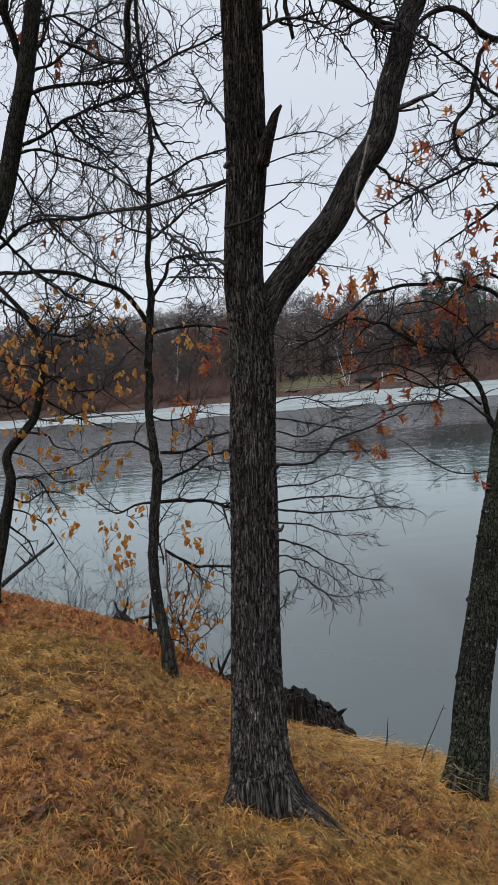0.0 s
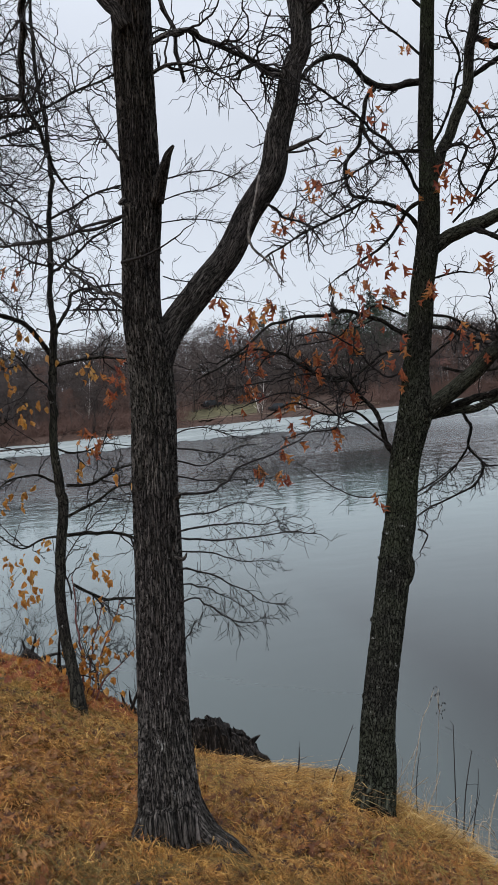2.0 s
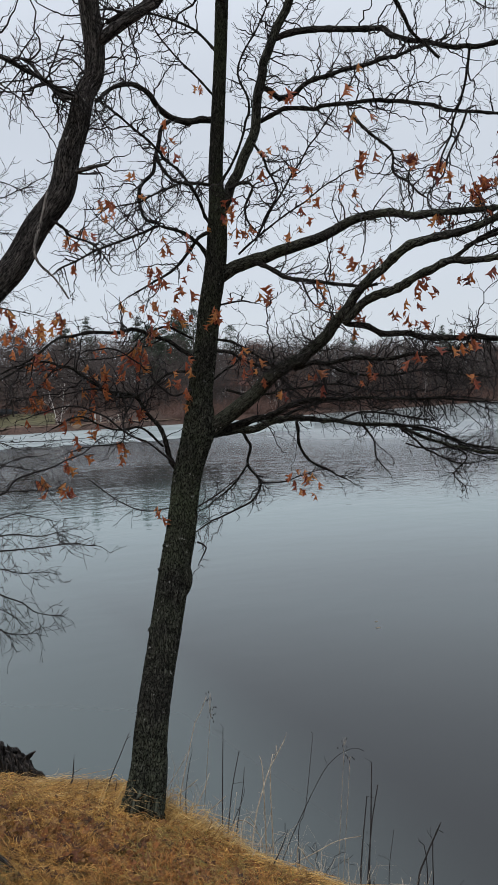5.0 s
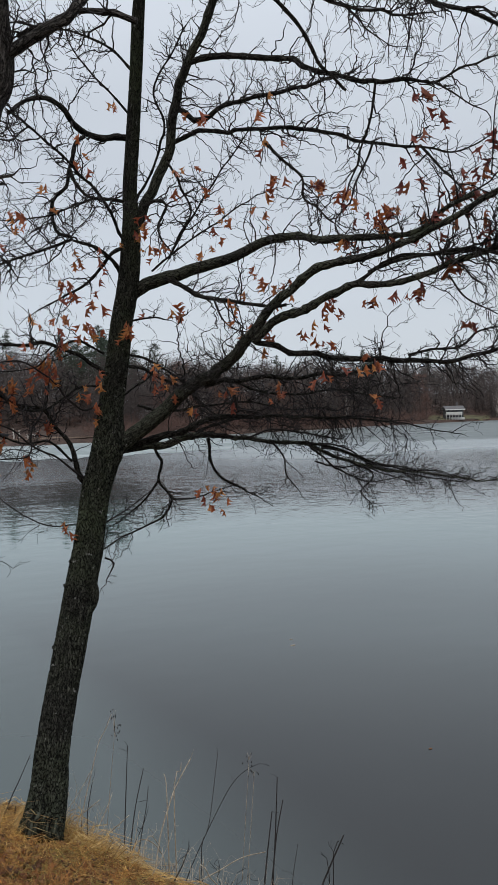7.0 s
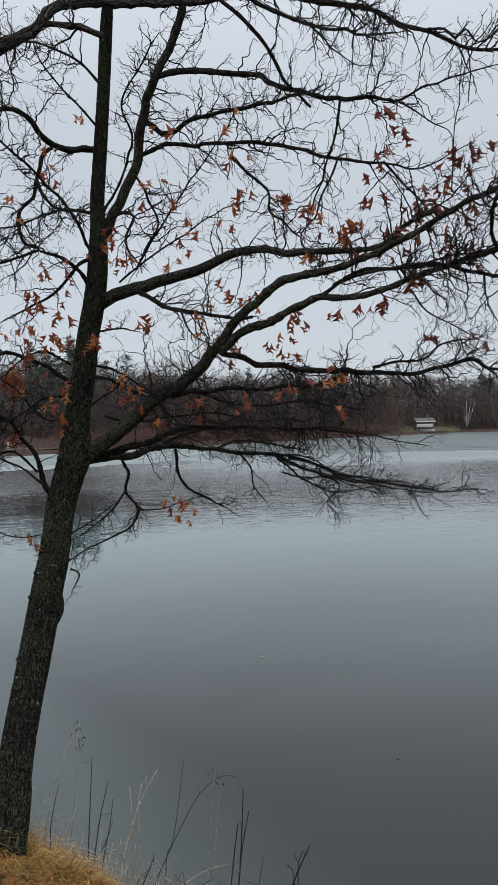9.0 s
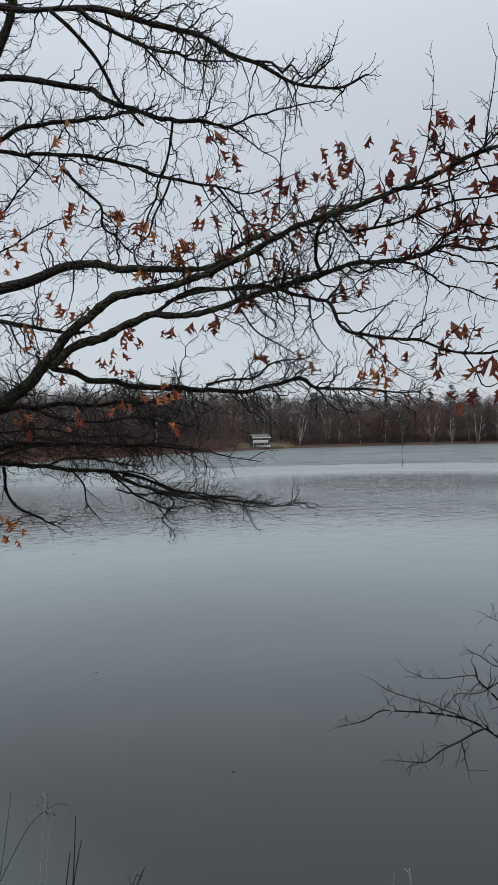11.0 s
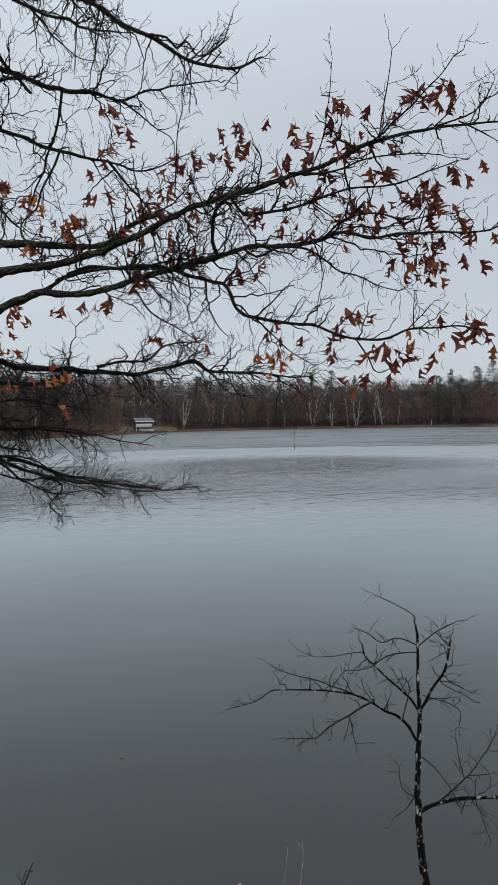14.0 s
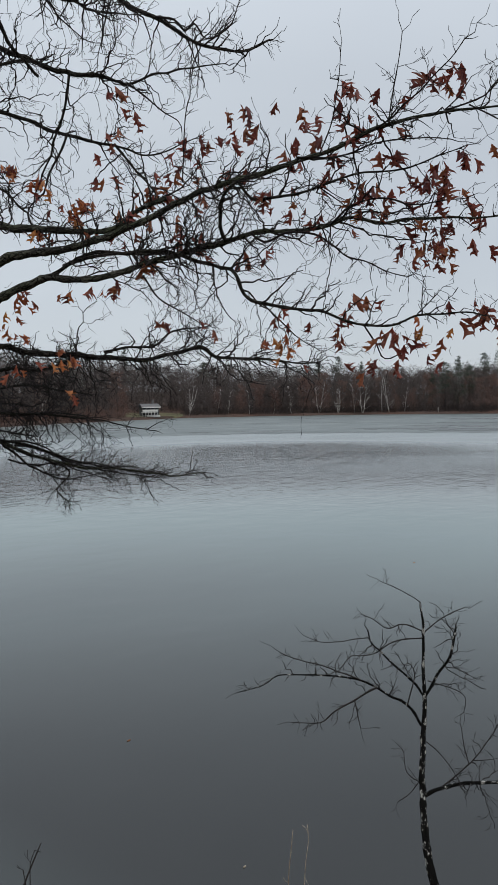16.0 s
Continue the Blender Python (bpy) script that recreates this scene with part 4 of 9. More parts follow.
limb(oak_on_the_lip, "limb", (3.12, 3.69, 5.07, 0.0133), (3.21, 3.51, 5.13, 0.0127), (3.31, 3.30, 5.13, 0.0119), (3.40, 3.09, 5.11, 0.0127), (3.48, 2.90, 5.04, 0.0119), (3.54, 2.70, 4.98, 0.0111), (3.52, 2.60, 4.93, 0.0112), (3.55, 2.57, 4.83, 0.0106), (3.60, 2.48, 4.76, 0.0100), (3.69, 2.30, 4.72, 0.0091), (3.75, 2.17, 4.70, 0.0084), (3.79, 2.06, 4.65, 0.0078), (3.84, 1.95, 4.61, 0.0072), (3.88, 1.80, 4.60, 0.0064), (3.91, 1.67, 4.65, 0.0057), (3.95, 1.52, 4.64, 0.0049), (3.97, 1.41, 4.64, 0.0044), (3.99, 1.32, 4.62, 0.0039))
limb(oak_on_the_lip, "limb", (3.48, 2.64, 5.12, 0.0121), (3.43, 2.63, 5.19, 0.0109), (3.37, 2.58, 5.30, 0.0104), (3.36, 2.52, 5.35, 0.0092), (3.36, 2.44, 5.39, 0.0080))
limb(oak_on_the_lip, "bushy", (3.60, 2.55, 5.17, 0.0083), (3.63, 2.49, 5.12, 0.0078), (3.66, 2.35, 5.15, 0.0070), (3.72, 2.16, 5.11, 0.0058), (3.75, 2.03, 5.00, 0.0049), (3.78, 1.91, 4.95, 0.0041), (3.81, 1.78, 4.88, 0.0033), (3.83, 1.66, 4.84, 0.0026))
limb(oak_on_the_lip, "branch", (3.43, 2.50, 5.42, 0.0095), (3.50, 2.42, 5.31, 0.0087), (3.59, 2.21, 5.33, 0.0075), (3.65, 2.03, 5.36, 0.0065), (3.70, 1.85, 5.39, 0.0055), (3.76, 1.68, 5.38, 0.0046), (3.79, 1.50, 5.41, 0.0036), (3.81, 1.33, 5.44, 0.0026))
limb(oak_on_the_lip, "branch", (3.59, 2.21, 5.52, 0.0068), (3.66, 2.03, 5.49, 0.0058), (3.70, 1.78, 5.52, 0.0046), (3.74, 1.60, 5.51, 0.0036), (3.77, 1.40, 5.47, 0.0026))
limb(oak_on_the_lip, "branch", (3.76, 2.11, 5.17, 0.0068), (3.77, 1.96, 5.26, 0.0059), (3.80, 1.80, 5.27, 0.0050), (3.83, 1.66, 5.22, 0.0042), (3.86, 1.47, 5.21, 0.0032), (3.87, 1.36, 5.20, 0.0026))
limb(oak_on_the_lip, "branch", (3.69, 1.77, 5.59, 0.0053), (3.69, 1.60, 5.67, 0.0045), (3.69, 1.47, 5.75, 0.0038), (3.68, 1.35, 5.81, 0.0031), (3.66, 1.28, 5.87, 0.0026))
limb(oak_on_the_lip, "branch", (3.71, 1.71, 5.60, 0.0040), (3.64, 1.64, 5.74, 0.0032), (3.58, 1.57, 5.86, 0.0024), (3.53, 1.52, 5.94, 0.0019))
limb(oak_on_the_lip, "branch", (3.58, 2.05, 5.50, 0.0040), (3.54, 1.93, 5.64, 0.0033), (3.48, 1.85, 5.80, 0.0025), (3.41, 1.79, 5.92, 0.0019))
limb(oak_on_the_lip, "branch", (3.38, 2.88, 5.48, 0.0043), (3.33, 2.80, 5.74, 0.0034), (3.29, 2.71, 5.99, 0.0026), (3.25, 2.65, 6.13, 0.0021))
limb(oak_on_the_lip, "bushy", (3.23, 3.07, 4.95, 0.0070), (3.28, 2.98, 4.81, 0.0053), (3.35, 2.87, 4.73, 0.0038), (3.40, 2.78, 4.67, 0.0027))
limb(oak_on_the_lip, "branch", (4.00, 2.05, 4.63, 0.0056), (4.01, 1.98, 4.52, 0.0045), (4.01, 1.91, 4.44, 0.0036), (4.02, 1.81, 4.46, 0.0027))
limb(oak_on_the_lip, "branch", (4.04, 1.73, 4.67, 0.0041), (4.01, 1.64, 4.73, 0.0029), (3.98, 1.57, 4.78, 0.0020))
limb(oak_on_the_lip, "branch", (3.76, 2.61, 4.79, 0.0057), (3.82, 2.49, 4.66, 0.0042), (3.85, 2.39, 4.56, 0.0031), (3.89, 2.29, 4.49, 0.0021))
limb(oak_on_the_lip, "limb", (2.68, 4.43, 4.69, 0.0227), (2.82, 4.39, 4.65, 0.0222), (3.00, 4.32, 4.61, 0.0215), (3.21, 4.22, 4.57, 0.0207), (3.41, 4.12, 4.56, 0.0199), (3.61, 4.01, 4.53, 0.0191), (3.82, 3.94, 4.54, 0.0161), (3.96, 3.85, 4.52, 0.0154), (4.12, 3.74, 4.57, 0.0146), (4.28, 3.62, 4.61, 0.0156), (4.31, 3.51, 4.54, 0.0121), (4.45, 3.31, 4.53, 0.0098), (4.58, 3.09, 4.50, 0.0074), (4.70, 2.88, 4.47, 0.0051))
limb(oak_on_the_lip, "bushy", (3.78, 4.14, 4.59, 0.0104), (3.88, 4.01, 4.62, 0.0092), (4.00, 3.84, 4.63, 0.0077), (4.07, 3.73, 4.72, 0.0066), (4.18, 3.55, 4.74, 0.0051))
limb(oak_on_the_lip, "bushy", (2.45, 4.81, 4.40, 0.0191), (2.62, 4.78, 4.45, 0.0182), (2.86, 4.72, 4.46, 0.0168), (3.10, 4.65, 4.45, 0.0154), (3.34, 4.57, 4.46, 0.0140), (3.58, 4.48, 4.49, 0.0141), (3.77, 4.40, 4.58, 0.0125))
limb(oak_on_the_lip, "tufty", (1.89, 5.27, 3.94, 0.0396), (2.08, 5.31, 3.96, 0.0362), (2.33, 5.36, 3.97, 0.0317), (2.54, 5.39, 4.02, 0.0277), (2.75, 5.41, 4.03, 0.0237), (3.01, 5.42, 4.00, 0.0186), (3.25, 5.31, 3.96, 0.0167), (3.53, 5.23, 3.93, 0.0152), (3.72, 5.17, 3.85, 0.0142), (3.90, 5.10, 3.77, 0.0131), (4.17, 4.98, 3.69, 0.0114), (4.44, 4.85, 3.66, 0.0098), (4.69, 4.71, 3.60, 0.0081), (4.94, 4.57, 3.58, 0.0064), (5.11, 4.47, 3.59, 0.0053))
limb(oak_on_the_lip, "tufty", (3.39, 5.08, 3.95, 0.0113), (3.68, 5.02, 3.90, 0.0097), (3.97, 4.95, 3.79, 0.0080), (4.26, 4.86, 3.69, 0.0062), (4.59, 4.74, 3.67, 0.0041))
limb(oak_on_the_lip, "tufty", (3.52, 5.11, 3.90, 0.0096), (3.78, 5.10, 3.71, 0.0076), (4.04, 5.05, 3.60, 0.0058), (4.30, 4.99, 3.60, 0.0041))
limb(oak_on_the_lip, "tufty", (3.78, 4.92, 3.78, 0.0096), (4.02, 4.93, 3.65, 0.0073), (4.00, 5.09, 3.50, 0.0056), (4.13, 5.10, 3.39, 0.0041))
limb(oak_on_the_lip, "tufty", (2.66, 5.50, 4.05, 0.0132), (2.91, 5.47, 4.14, 0.0123), (3.20, 5.41, 4.17, 0.0112), (3.49, 5.34, 4.17, 0.0101), (3.78, 5.25, 4.14, 0.0089), (4.06, 5.15, 4.15, 0.0077), (4.34, 5.04, 4.10, 0.0065), (4.62, 4.91, 4.02, 0.0052), (4.82, 4.81, 3.98, 0.0042))
limb(oak_on_the_lip, "tufty", (2.30, 5.55, 3.97, 0.0130), (2.37, 5.56, 3.80, 0.0120), (2.35, 5.59, 3.66, 0.0112), (2.46, 5.57, 3.52, 0.0102), (2.42, 5.61, 3.40, 0.0096), (2.28, 5.70, 3.29, 0.0084), (2.07, 5.83, 3.18, 0.0069), (1.94, 5.90, 3.09, 0.0058))
limb(oak_on_the_lip, "tufty", (2.33, 5.52, 3.68, 0.0093), (2.24, 5.64, 3.51, 0.0075), (2.11, 5.79, 3.36, 0.0055), (1.99, 5.91, 3.26, 0.0039))
limb(oak_on_the_lip, "tufty", (2.75, 5.46, 4.00, 0.0151), (2.78, 5.48, 3.83, 0.0128), (2.84, 5.49, 3.70, 0.0111), (2.96, 5.46, 3.61, 0.0092), (3.18, 5.41, 3.49, 0.0058))
limb(oak_on_the_lip, "tufty", (2.45, 5.55, 3.51, 0.0075), (2.67, 5.54, 3.51, 0.0062), (2.87, 5.53, 3.56, 0.0049), (3.02, 5.51, 3.59, 0.0039))
limb(oak_on_the_lip, "tufty", (3.24, 5.29, 3.97, 0.0096), (3.37, 5.29, 3.82, 0.0075), (3.41, 5.33, 3.67, 0.0058), (3.52, 5.32, 3.54, 0.0040))
limb(oak_on_the_lip, "branch", (1.93, 5.25, 3.94, 0.0305), (2.05, 5.23, 3.98, 0.0290), (2.23, 5.18, 4.04, 0.0267), (2.39, 5.13, 4.07, 0.0246), (2.56, 5.08, 4.15, 0.0223), (2.72, 5.02, 4.17, 0.0202), (3.05, 4.91, 4.17, 0.0118), (3.31, 4.85, 4.15, 0.0107), (3.65, 4.75, 4.14, 0.0091), (3.98, 4.63, 4.10, 0.0075))
limb(oak_on_the_lip, "limb", (2.05, 5.30, 5.11, 0.0536), (2.19, 5.17, 5.20, 0.0505), (2.34, 4.99, 5.24, 0.0459), (2.50, 4.81, 5.28, 0.0416), (2.66, 4.58, 5.33, 0.0364), (2.76, 4.42, 5.39, 0.0325), (2.84, 4.31, 5.41, 0.0293), (2.91, 4.20, 5.39, 0.0254), (2.98, 4.09, 5.35, 0.0238), (3.13, 3.84, 5.32, 0.0204), (3.23, 3.66, 5.30, 0.0180), (3.24, 3.54, 5.28, 0.0168), (3.30, 3.39, 5.30, 0.0156), (3.35, 3.23, 5.37, 0.0143), (3.40, 3.04, 5.42, 0.0128))
limb(oak_on_the_lip, "branch", (2.26, 5.04, 5.21, 0.0198), (2.37, 4.92, 5.13, 0.0180), (2.49, 4.79, 5.04, 0.0160), (2.63, 4.62, 5.00, 0.0137), (2.79, 4.40, 4.94, 0.0126), (2.86, 4.29, 4.94, 0.0112))
limb(oak_on_the_lip, "branch", (2.59, 4.91, 5.05, 0.0087), (2.63, 4.82, 4.88, 0.0065), (2.72, 4.71, 4.79, 0.0048), (2.80, 4.59, 4.82, 0.0033))
limb(oak_on_the_lip, "branch", (2.06, 5.24, 6.28, 0.0278), (1.89, 5.24, 6.25, 0.0251), (1.75, 5.23, 6.26, 0.0231), (1.66, 5.19, 6.30, 0.0213), (1.57, 5.13, 6.37, 0.0192), (1.46, 5.09, 6.41, 0.0172), (1.36, 5.08, 6.40, 0.0157), (1.26, 5.07, 6.35, 0.0139), (1.17, 5.07, 6.27, 0.0138))
limb(oak_on_the_lip, "branch", (1.72, 5.16, 6.22, 0.0161), (1.67, 5.19, 6.18, 0.0157), (1.65, 5.21, 6.09, 0.0152), (1.61, 5.25, 5.97, 0.0144), (1.60, 5.27, 5.87, 0.0138), (1.52, 5.30, 5.78, 0.0132), (1.51, 5.33, 5.63, 0.0123), (1.54, 5.33, 5.55, 0.0118), (1.64, 5.30, 5.50, 0.0112), (1.46, 5.34, 5.44, 0.0102), (1.22, 5.39, 5.35, 0.0088), (0.89, 5.44, 5.18, 0.0069))
limb(oak_on_the_lip, "branch", (1.58, 5.08, 5.96, 0.0138), (1.63, 5.08, 5.83, 0.0117), (1.74, 5.03, 5.76, 0.0098), (1.92, 4.93, 5.71, 0.0068))
limb(oak_on_the_lip, "branch", (2.04, 5.28, 5.48, 0.0161), (1.94, 5.30, 5.43, 0.0146), (1.87, 5.32, 5.35, 0.0132), (1.76, 5.34, 5.22, 0.0110), (1.58, 5.36, 5.09, 0.0080), (1.38, 5.37, 4.99, 0.0052))
limb(oak_on_the_lip, "branch", (2.03, 5.34, 5.25, 0.0189), (1.92, 5.27, 5.38, 0.0153), (1.77, 5.23, 5.45, 0.0134), (1.63, 5.21, 5.47, 0.0104))
limb(oak_on_the_lip, "branch", (2.05, 5.37, 5.55, 0.0128), (1.94, 5.28, 5.71, 0.0118), (1.80, 5.20, 5.85, 0.0107), (1.65, 5.14, 5.94, 0.0099), (1.47, 5.05, 6.06, 0.0087), (1.28, 4.96, 6.16, 0.0076), (1.12, 4.88, 6.22, 0.0067))
limb(oak_on_the_lip, "branch", (2.01, 5.21, 5.79, 0.0108), (1.83, 5.19, 5.80, 0.0093), (1.70, 5.19, 5.76, 0.0083), (1.53, 5.18, 5.67, 0.0069), (1.35, 5.17, 5.60, 0.0055), (1.07, 5.12, 5.55, 0.0033))
limb(oak_on_the_lip, "branch", (2.10, 5.15, 6.73, 0.0113), (1.96, 5.18, 6.88, 0.0100), (1.81, 5.24, 6.97, 0.0088), (1.63, 5.32, 7.03, 0.0075), (1.41, 5.47, 7.01, 0.0058))
limb(oak_on_the_lip, "branch", (2.07, 5.18, 6.43, 0.0093), (1.92, 5.22, 6.60, 0.0079), (1.77, 5.26, 6.76, 0.0064), (1.65, 5.27, 6.95, 0.0049), (1.65, 5.24, 7.09, 0.0038))
limb(oak_on_the_lip, "branch", (2.14, 5.38, 5.78, 0.0111), (2.34, 5.20, 6.34, 0.0089), (2.25, 5.15, 6.65, 0.0077), (2.38, 5.01, 6.92, 0.0064), (2.45, 4.94, 7.05, 0.0057))
limb(oak_on_the_lip, "limb", (2.44, 4.86, 6.75, 0.0245), (2.53, 4.76, 6.76, 0.0235), (2.66, 4.65, 6.75, 0.0224), (2.83, 4.49, 6.70, 0.0207), (3.06, 4.29, 6.61, 0.0186), (3.25, 4.11, 6.49, 0.0166), (3.39, 3.95, 6.41, 0.0151), (3.50, 3.80, 6.39, 0.0156), (3.58, 3.70, 6.35, 0.0095), (3.66, 3.62, 6.33, 0.0086), (3.76, 3.46, 6.38, 0.0070), (3.90, 3.25, 6.40, 0.0049), (4.00, 3.09, 6.42, 0.0034))
limb(oak_on_the_lip, "branch", (3.37, 3.91, 6.41, 0.0104), (3.38, 3.95, 6.28, 0.0095), (3.38, 4.00, 6.14, 0.0085), (3.33, 4.10, 5.89, 0.0068), (3.30, 4.16, 5.74, 0.0058), (3.27, 4.20, 5.63, 0.0051))
limb(oak_on_the_lip, "branch", (3.61, 3.60, 6.31, 0.0068), (3.72, 3.53, 6.22, 0.0056), (3.88, 3.43, 6.10, 0.0040), (3.92, 3.43, 6.03, 0.0034))
limb(oak_on_the_lip, "branch", (2.39, 5.02, 6.47, 0.0212), (2.51, 4.94, 6.38, 0.0195), (2.58, 4.87, 6.38, 0.0185), (2.63, 4.77, 6.43, 0.0171), (2.73, 4.65, 6.45, 0.0155), (2.91, 4.42, 6.44, 0.0140), (3.03, 4.25, 6.45, 0.0115), (3.16, 4.05, 6.44, 0.0087))
limb(oak_on_the_lip, "branch", (2.39, 5.11, 6.25, 0.0180), (2.52, 4.98, 6.30, 0.0170), (2.72, 4.82, 6.28, 0.0157), (2.90, 4.64, 6.27, 0.0144), (3.13, 4.42, 6.21, 0.0145), (3.29, 4.26, 6.15, 0.0131), (3.40, 4.15, 6.08, 0.0122), (3.58, 3.92, 6.00, 0.0104), (3.64, 3.68, 5.91, 0.0072), (3.73, 3.55, 5.87, 0.0061), (3.82, 3.33, 5.91, 0.0042), (3.86, 3.22, 5.94, 0.0033))
limb(oak_on_the_lip, "branch", (3.62, 3.77, 5.96, 0.0102), (3.65, 3.63, 5.79, 0.0083), (3.66, 3.48, 5.64, 0.0065), (3.67, 3.33, 5.48, 0.0047))
limb(oak_on_the_lip, "branch", (2.85, 4.55, 6.14, 0.0123), (2.94, 4.49, 6.01, 0.0111), (3.06, 4.40, 5.86, 0.0097), (3.07, 4.40, 5.73, 0.0088), (3.14, 4.34, 5.65, 0.0079), (3.24, 4.25, 5.53, 0.0068))
limb(oak_on_the_lip, "branch", (3.43, 4.04, 6.03, 0.0087), (3.35, 4.10, 5.81, 0.0073), (3.29, 4.14, 5.64, 0.0063), (3.21, 4.18, 5.52, 0.0055), (3.22, 4.17, 5.42, 0.0050))
limb(oak_on_the_lip, "branch", (2.15, 5.17, 5.76, 0.0143), (2.19, 5.11, 5.79, 0.0132), (2.23, 5.07, 5.80, 0.0124), (2.28, 5.04, 5.76, 0.0113), (2.22, 5.05, 5.60, 0.0088), (2.24, 5.03, 5.49, 0.0071), (2.29, 4.98, 5.38, 0.0052))
limb(oak_on_the_lip, "branch", (2.29, 5.01, 6.06, 0.0108), (2.38, 4.99, 5.90, 0.0094), (2.46, 4.99, 5.72, 0.0080), (2.39, 5.04, 5.55, 0.0067), (2.31, 5.09, 5.37, 0.0053))
limb(oak_on_the_lip, "branch", (2.23, 5.25, 5.30, 0.0090), (2.39, 5.07, 5.45, 0.0076), (2.57, 4.84, 5.59, 0.0060), (2.74, 4.61, 5.72, 0.0045), (2.88, 4.43, 5.78, 0.0034))
limb(oak_on_the_lip, "branch", (2.34, 5.18, 5.39, 0.0090), (2.48, 4.93, 5.72, 0.0072), (2.58, 4.73, 5.93, 0.0060), (2.69, 4.48, 6.15, 0.0046), (2.76, 4.27, 6.33, 0.0034))
limb(oak_on_the_lip, "branch", (2.06, 5.27, 4.92, 0.0088), (2.20, 5.13, 4.93, 0.0063), (2.26, 5.08, 4.91, 0.0052))
limb(oak_on_the_lip, "branch", (1.67, 5.22, 3.68, 0.0225), (1.59, 5.20, 3.82, 0.0197), (1.53, 5.17, 4.01, 0.0166), (1.44, 5.15, 4.13, 0.0140), (1.35, 5.13, 4.26, 0.0131), (1.19, 5.10, 4.27, 0.0119), (1.03, 5.06, 4.37, 0.0105), (0.87, 5.00, 4.47, 0.0091), (0.68, 4.94, 4.51, 0.0077), (0.50, 4.88, 4.43, 0.0062), (0.29, 4.79, 4.34, 0.0045))
limb(oak_on_the_lip, "bushy", (1.87, 5.27, 4.50, 0.0168), (1.69, 5.23, 4.62, 0.0152), (1.48, 5.19, 4.71, 0.0135), (1.38, 5.16, 4.73, 0.0144), (1.22, 5.13, 4.72, 0.0131), (1.01, 5.09, 4.71, 0.0114), (0.81, 5.03, 4.65, 0.0097), (0.61, 4.95, 4.51, 0.0077), (0.43, 4.88, 4.43, 0.0061))
limb(oak_on_the_lip, "bushy", (1.82, 5.19, 4.42, 0.0102), (1.62, 5.16, 4.42, 0.0091), (1.44, 5.12, 4.30, 0.0080), (1.26, 5.07, 4.25, 0.0070), (1.05, 5.01, 4.31, 0.0059), (0.82, 4.94, 4.28, 0.0046))
limb(oak_on_the_lip, "bushy", (1.57, 5.26, 3.88, 0.0102), (1.40, 5.20, 4.02, 0.0088), (1.18, 5.14, 4.03, 0.0075), (0.93, 5.04, 4.13, 0.0059), (0.73, 4.95, 4.06, 0.0046))
limb(oak_on_the_lip, "bushy", (1.84, 5.27, 4.67, 0.0104), (1.65, 5.21, 4.75, 0.0087), (1.47, 5.16, 4.69, 0.0072), (1.28, 5.09, 4.55, 0.0052), (1.02, 4.99, 4.51, 0.0032))
limb(oak_on_the_lip, "branch", (1.37, 5.23, 4.26, 0.0083), (1.27, 5.15, 4.11, 0.0070), (1.22, 5.07, 3.95, 0.0058), (1.03, 5.00, 3.93, 0.0045), (0.83, 4.92, 3.91, 0.0031))
limb(oak_on_the_lip, "bushy", (1.81, 5.20, 4.25, 0.0102), (2.04, 5.25, 4.41, 0.0075), (2.18, 5.27, 4.49, 0.0058), (2.31, 5.31, 4.67, 0.0036))
limb(oak_on_the_lip, "bushy", (1.99, 5.23, 4.58, 0.0138), (2.20, 5.29, 4.54, 0.0118), (2.41, 5.36, 4.45, 0.0096), (2.62, 5.40, 4.40, 0.0074))
limb(oak_on_the_lip, "branch", (1.61, 5.31, 3.41, 0.0052), (1.38, 5.27, 3.42, 0.0046), (1.17, 5.23, 3.54, 0.0039), (1.01, 5.18, 3.68, 0.0033))
limb(oak_on_the_lip, "branch", (1.74, 5.16, 3.40, 0.0068), (1.90, 5.12, 3.49, 0.0054), (2.11, 5.05, 3.65, 0.0034))
limb(oak_on_the_lip, "branch", (1.75, 5.11, 3.17, 0.0085), (1.82, 5.12, 3.12, 0.0067), (1.77, 5.18, 2.99, 0.0035))

slim_tree = tree("slim_tree", "slender dark tree with yellow leaves at the bank edge", "tree", (-0.68, 5.01, 1.97), SLIM_BARK)
limb(slim_tree, "trunk", (-0.68, 5.01, 1.97, 0.0632), (-0.68, 5.01, 2.22, 0.0575), (-0.72, 5.19, 2.43, 0.0431), (-0.78, 5.38, 2.70, 0.0392), (-0.80, 5.54, 2.96, 0.0383), (-0.78, 5.70, 3.26, 0.0389), (-0.76, 5.83, 3.55, 0.0395), (-0.79, 5.93, 3.85, 0.0333), (-0.79, 6.03, 4.19, 0.0287), (-0.76, 6.10, 4.55, 0.0291), (-0.73, 6.15, 4.86, 0.0277), (-0.73, 6.17, 5.08, 0.0209), (-0.70, 6.18, 5.43, 0.0194), (-0.67, 6.18, 5.78, 0.0178), (-0.63, 6.16, 6.03, 0.0161), (-0.61, 6.12, 6.36, 0.0145), (-0.64, 6.04, 6.70, 0.0128), (-0.63, 5.96, 7.03, 0.0129), (-0.58, 5.79, 7.53, 0.0075))
limb(slim_tree, "limb", (-0.73, 6.32, 4.90, 0.0178), (-0.63, 6.36, 5.03, 0.0153), (-0.55, 6.39, 5.19, 0.0125), (-0.39, 6.44, 5.22, 0.0100), (-0.15, 6.51, 5.25, 0.0061))
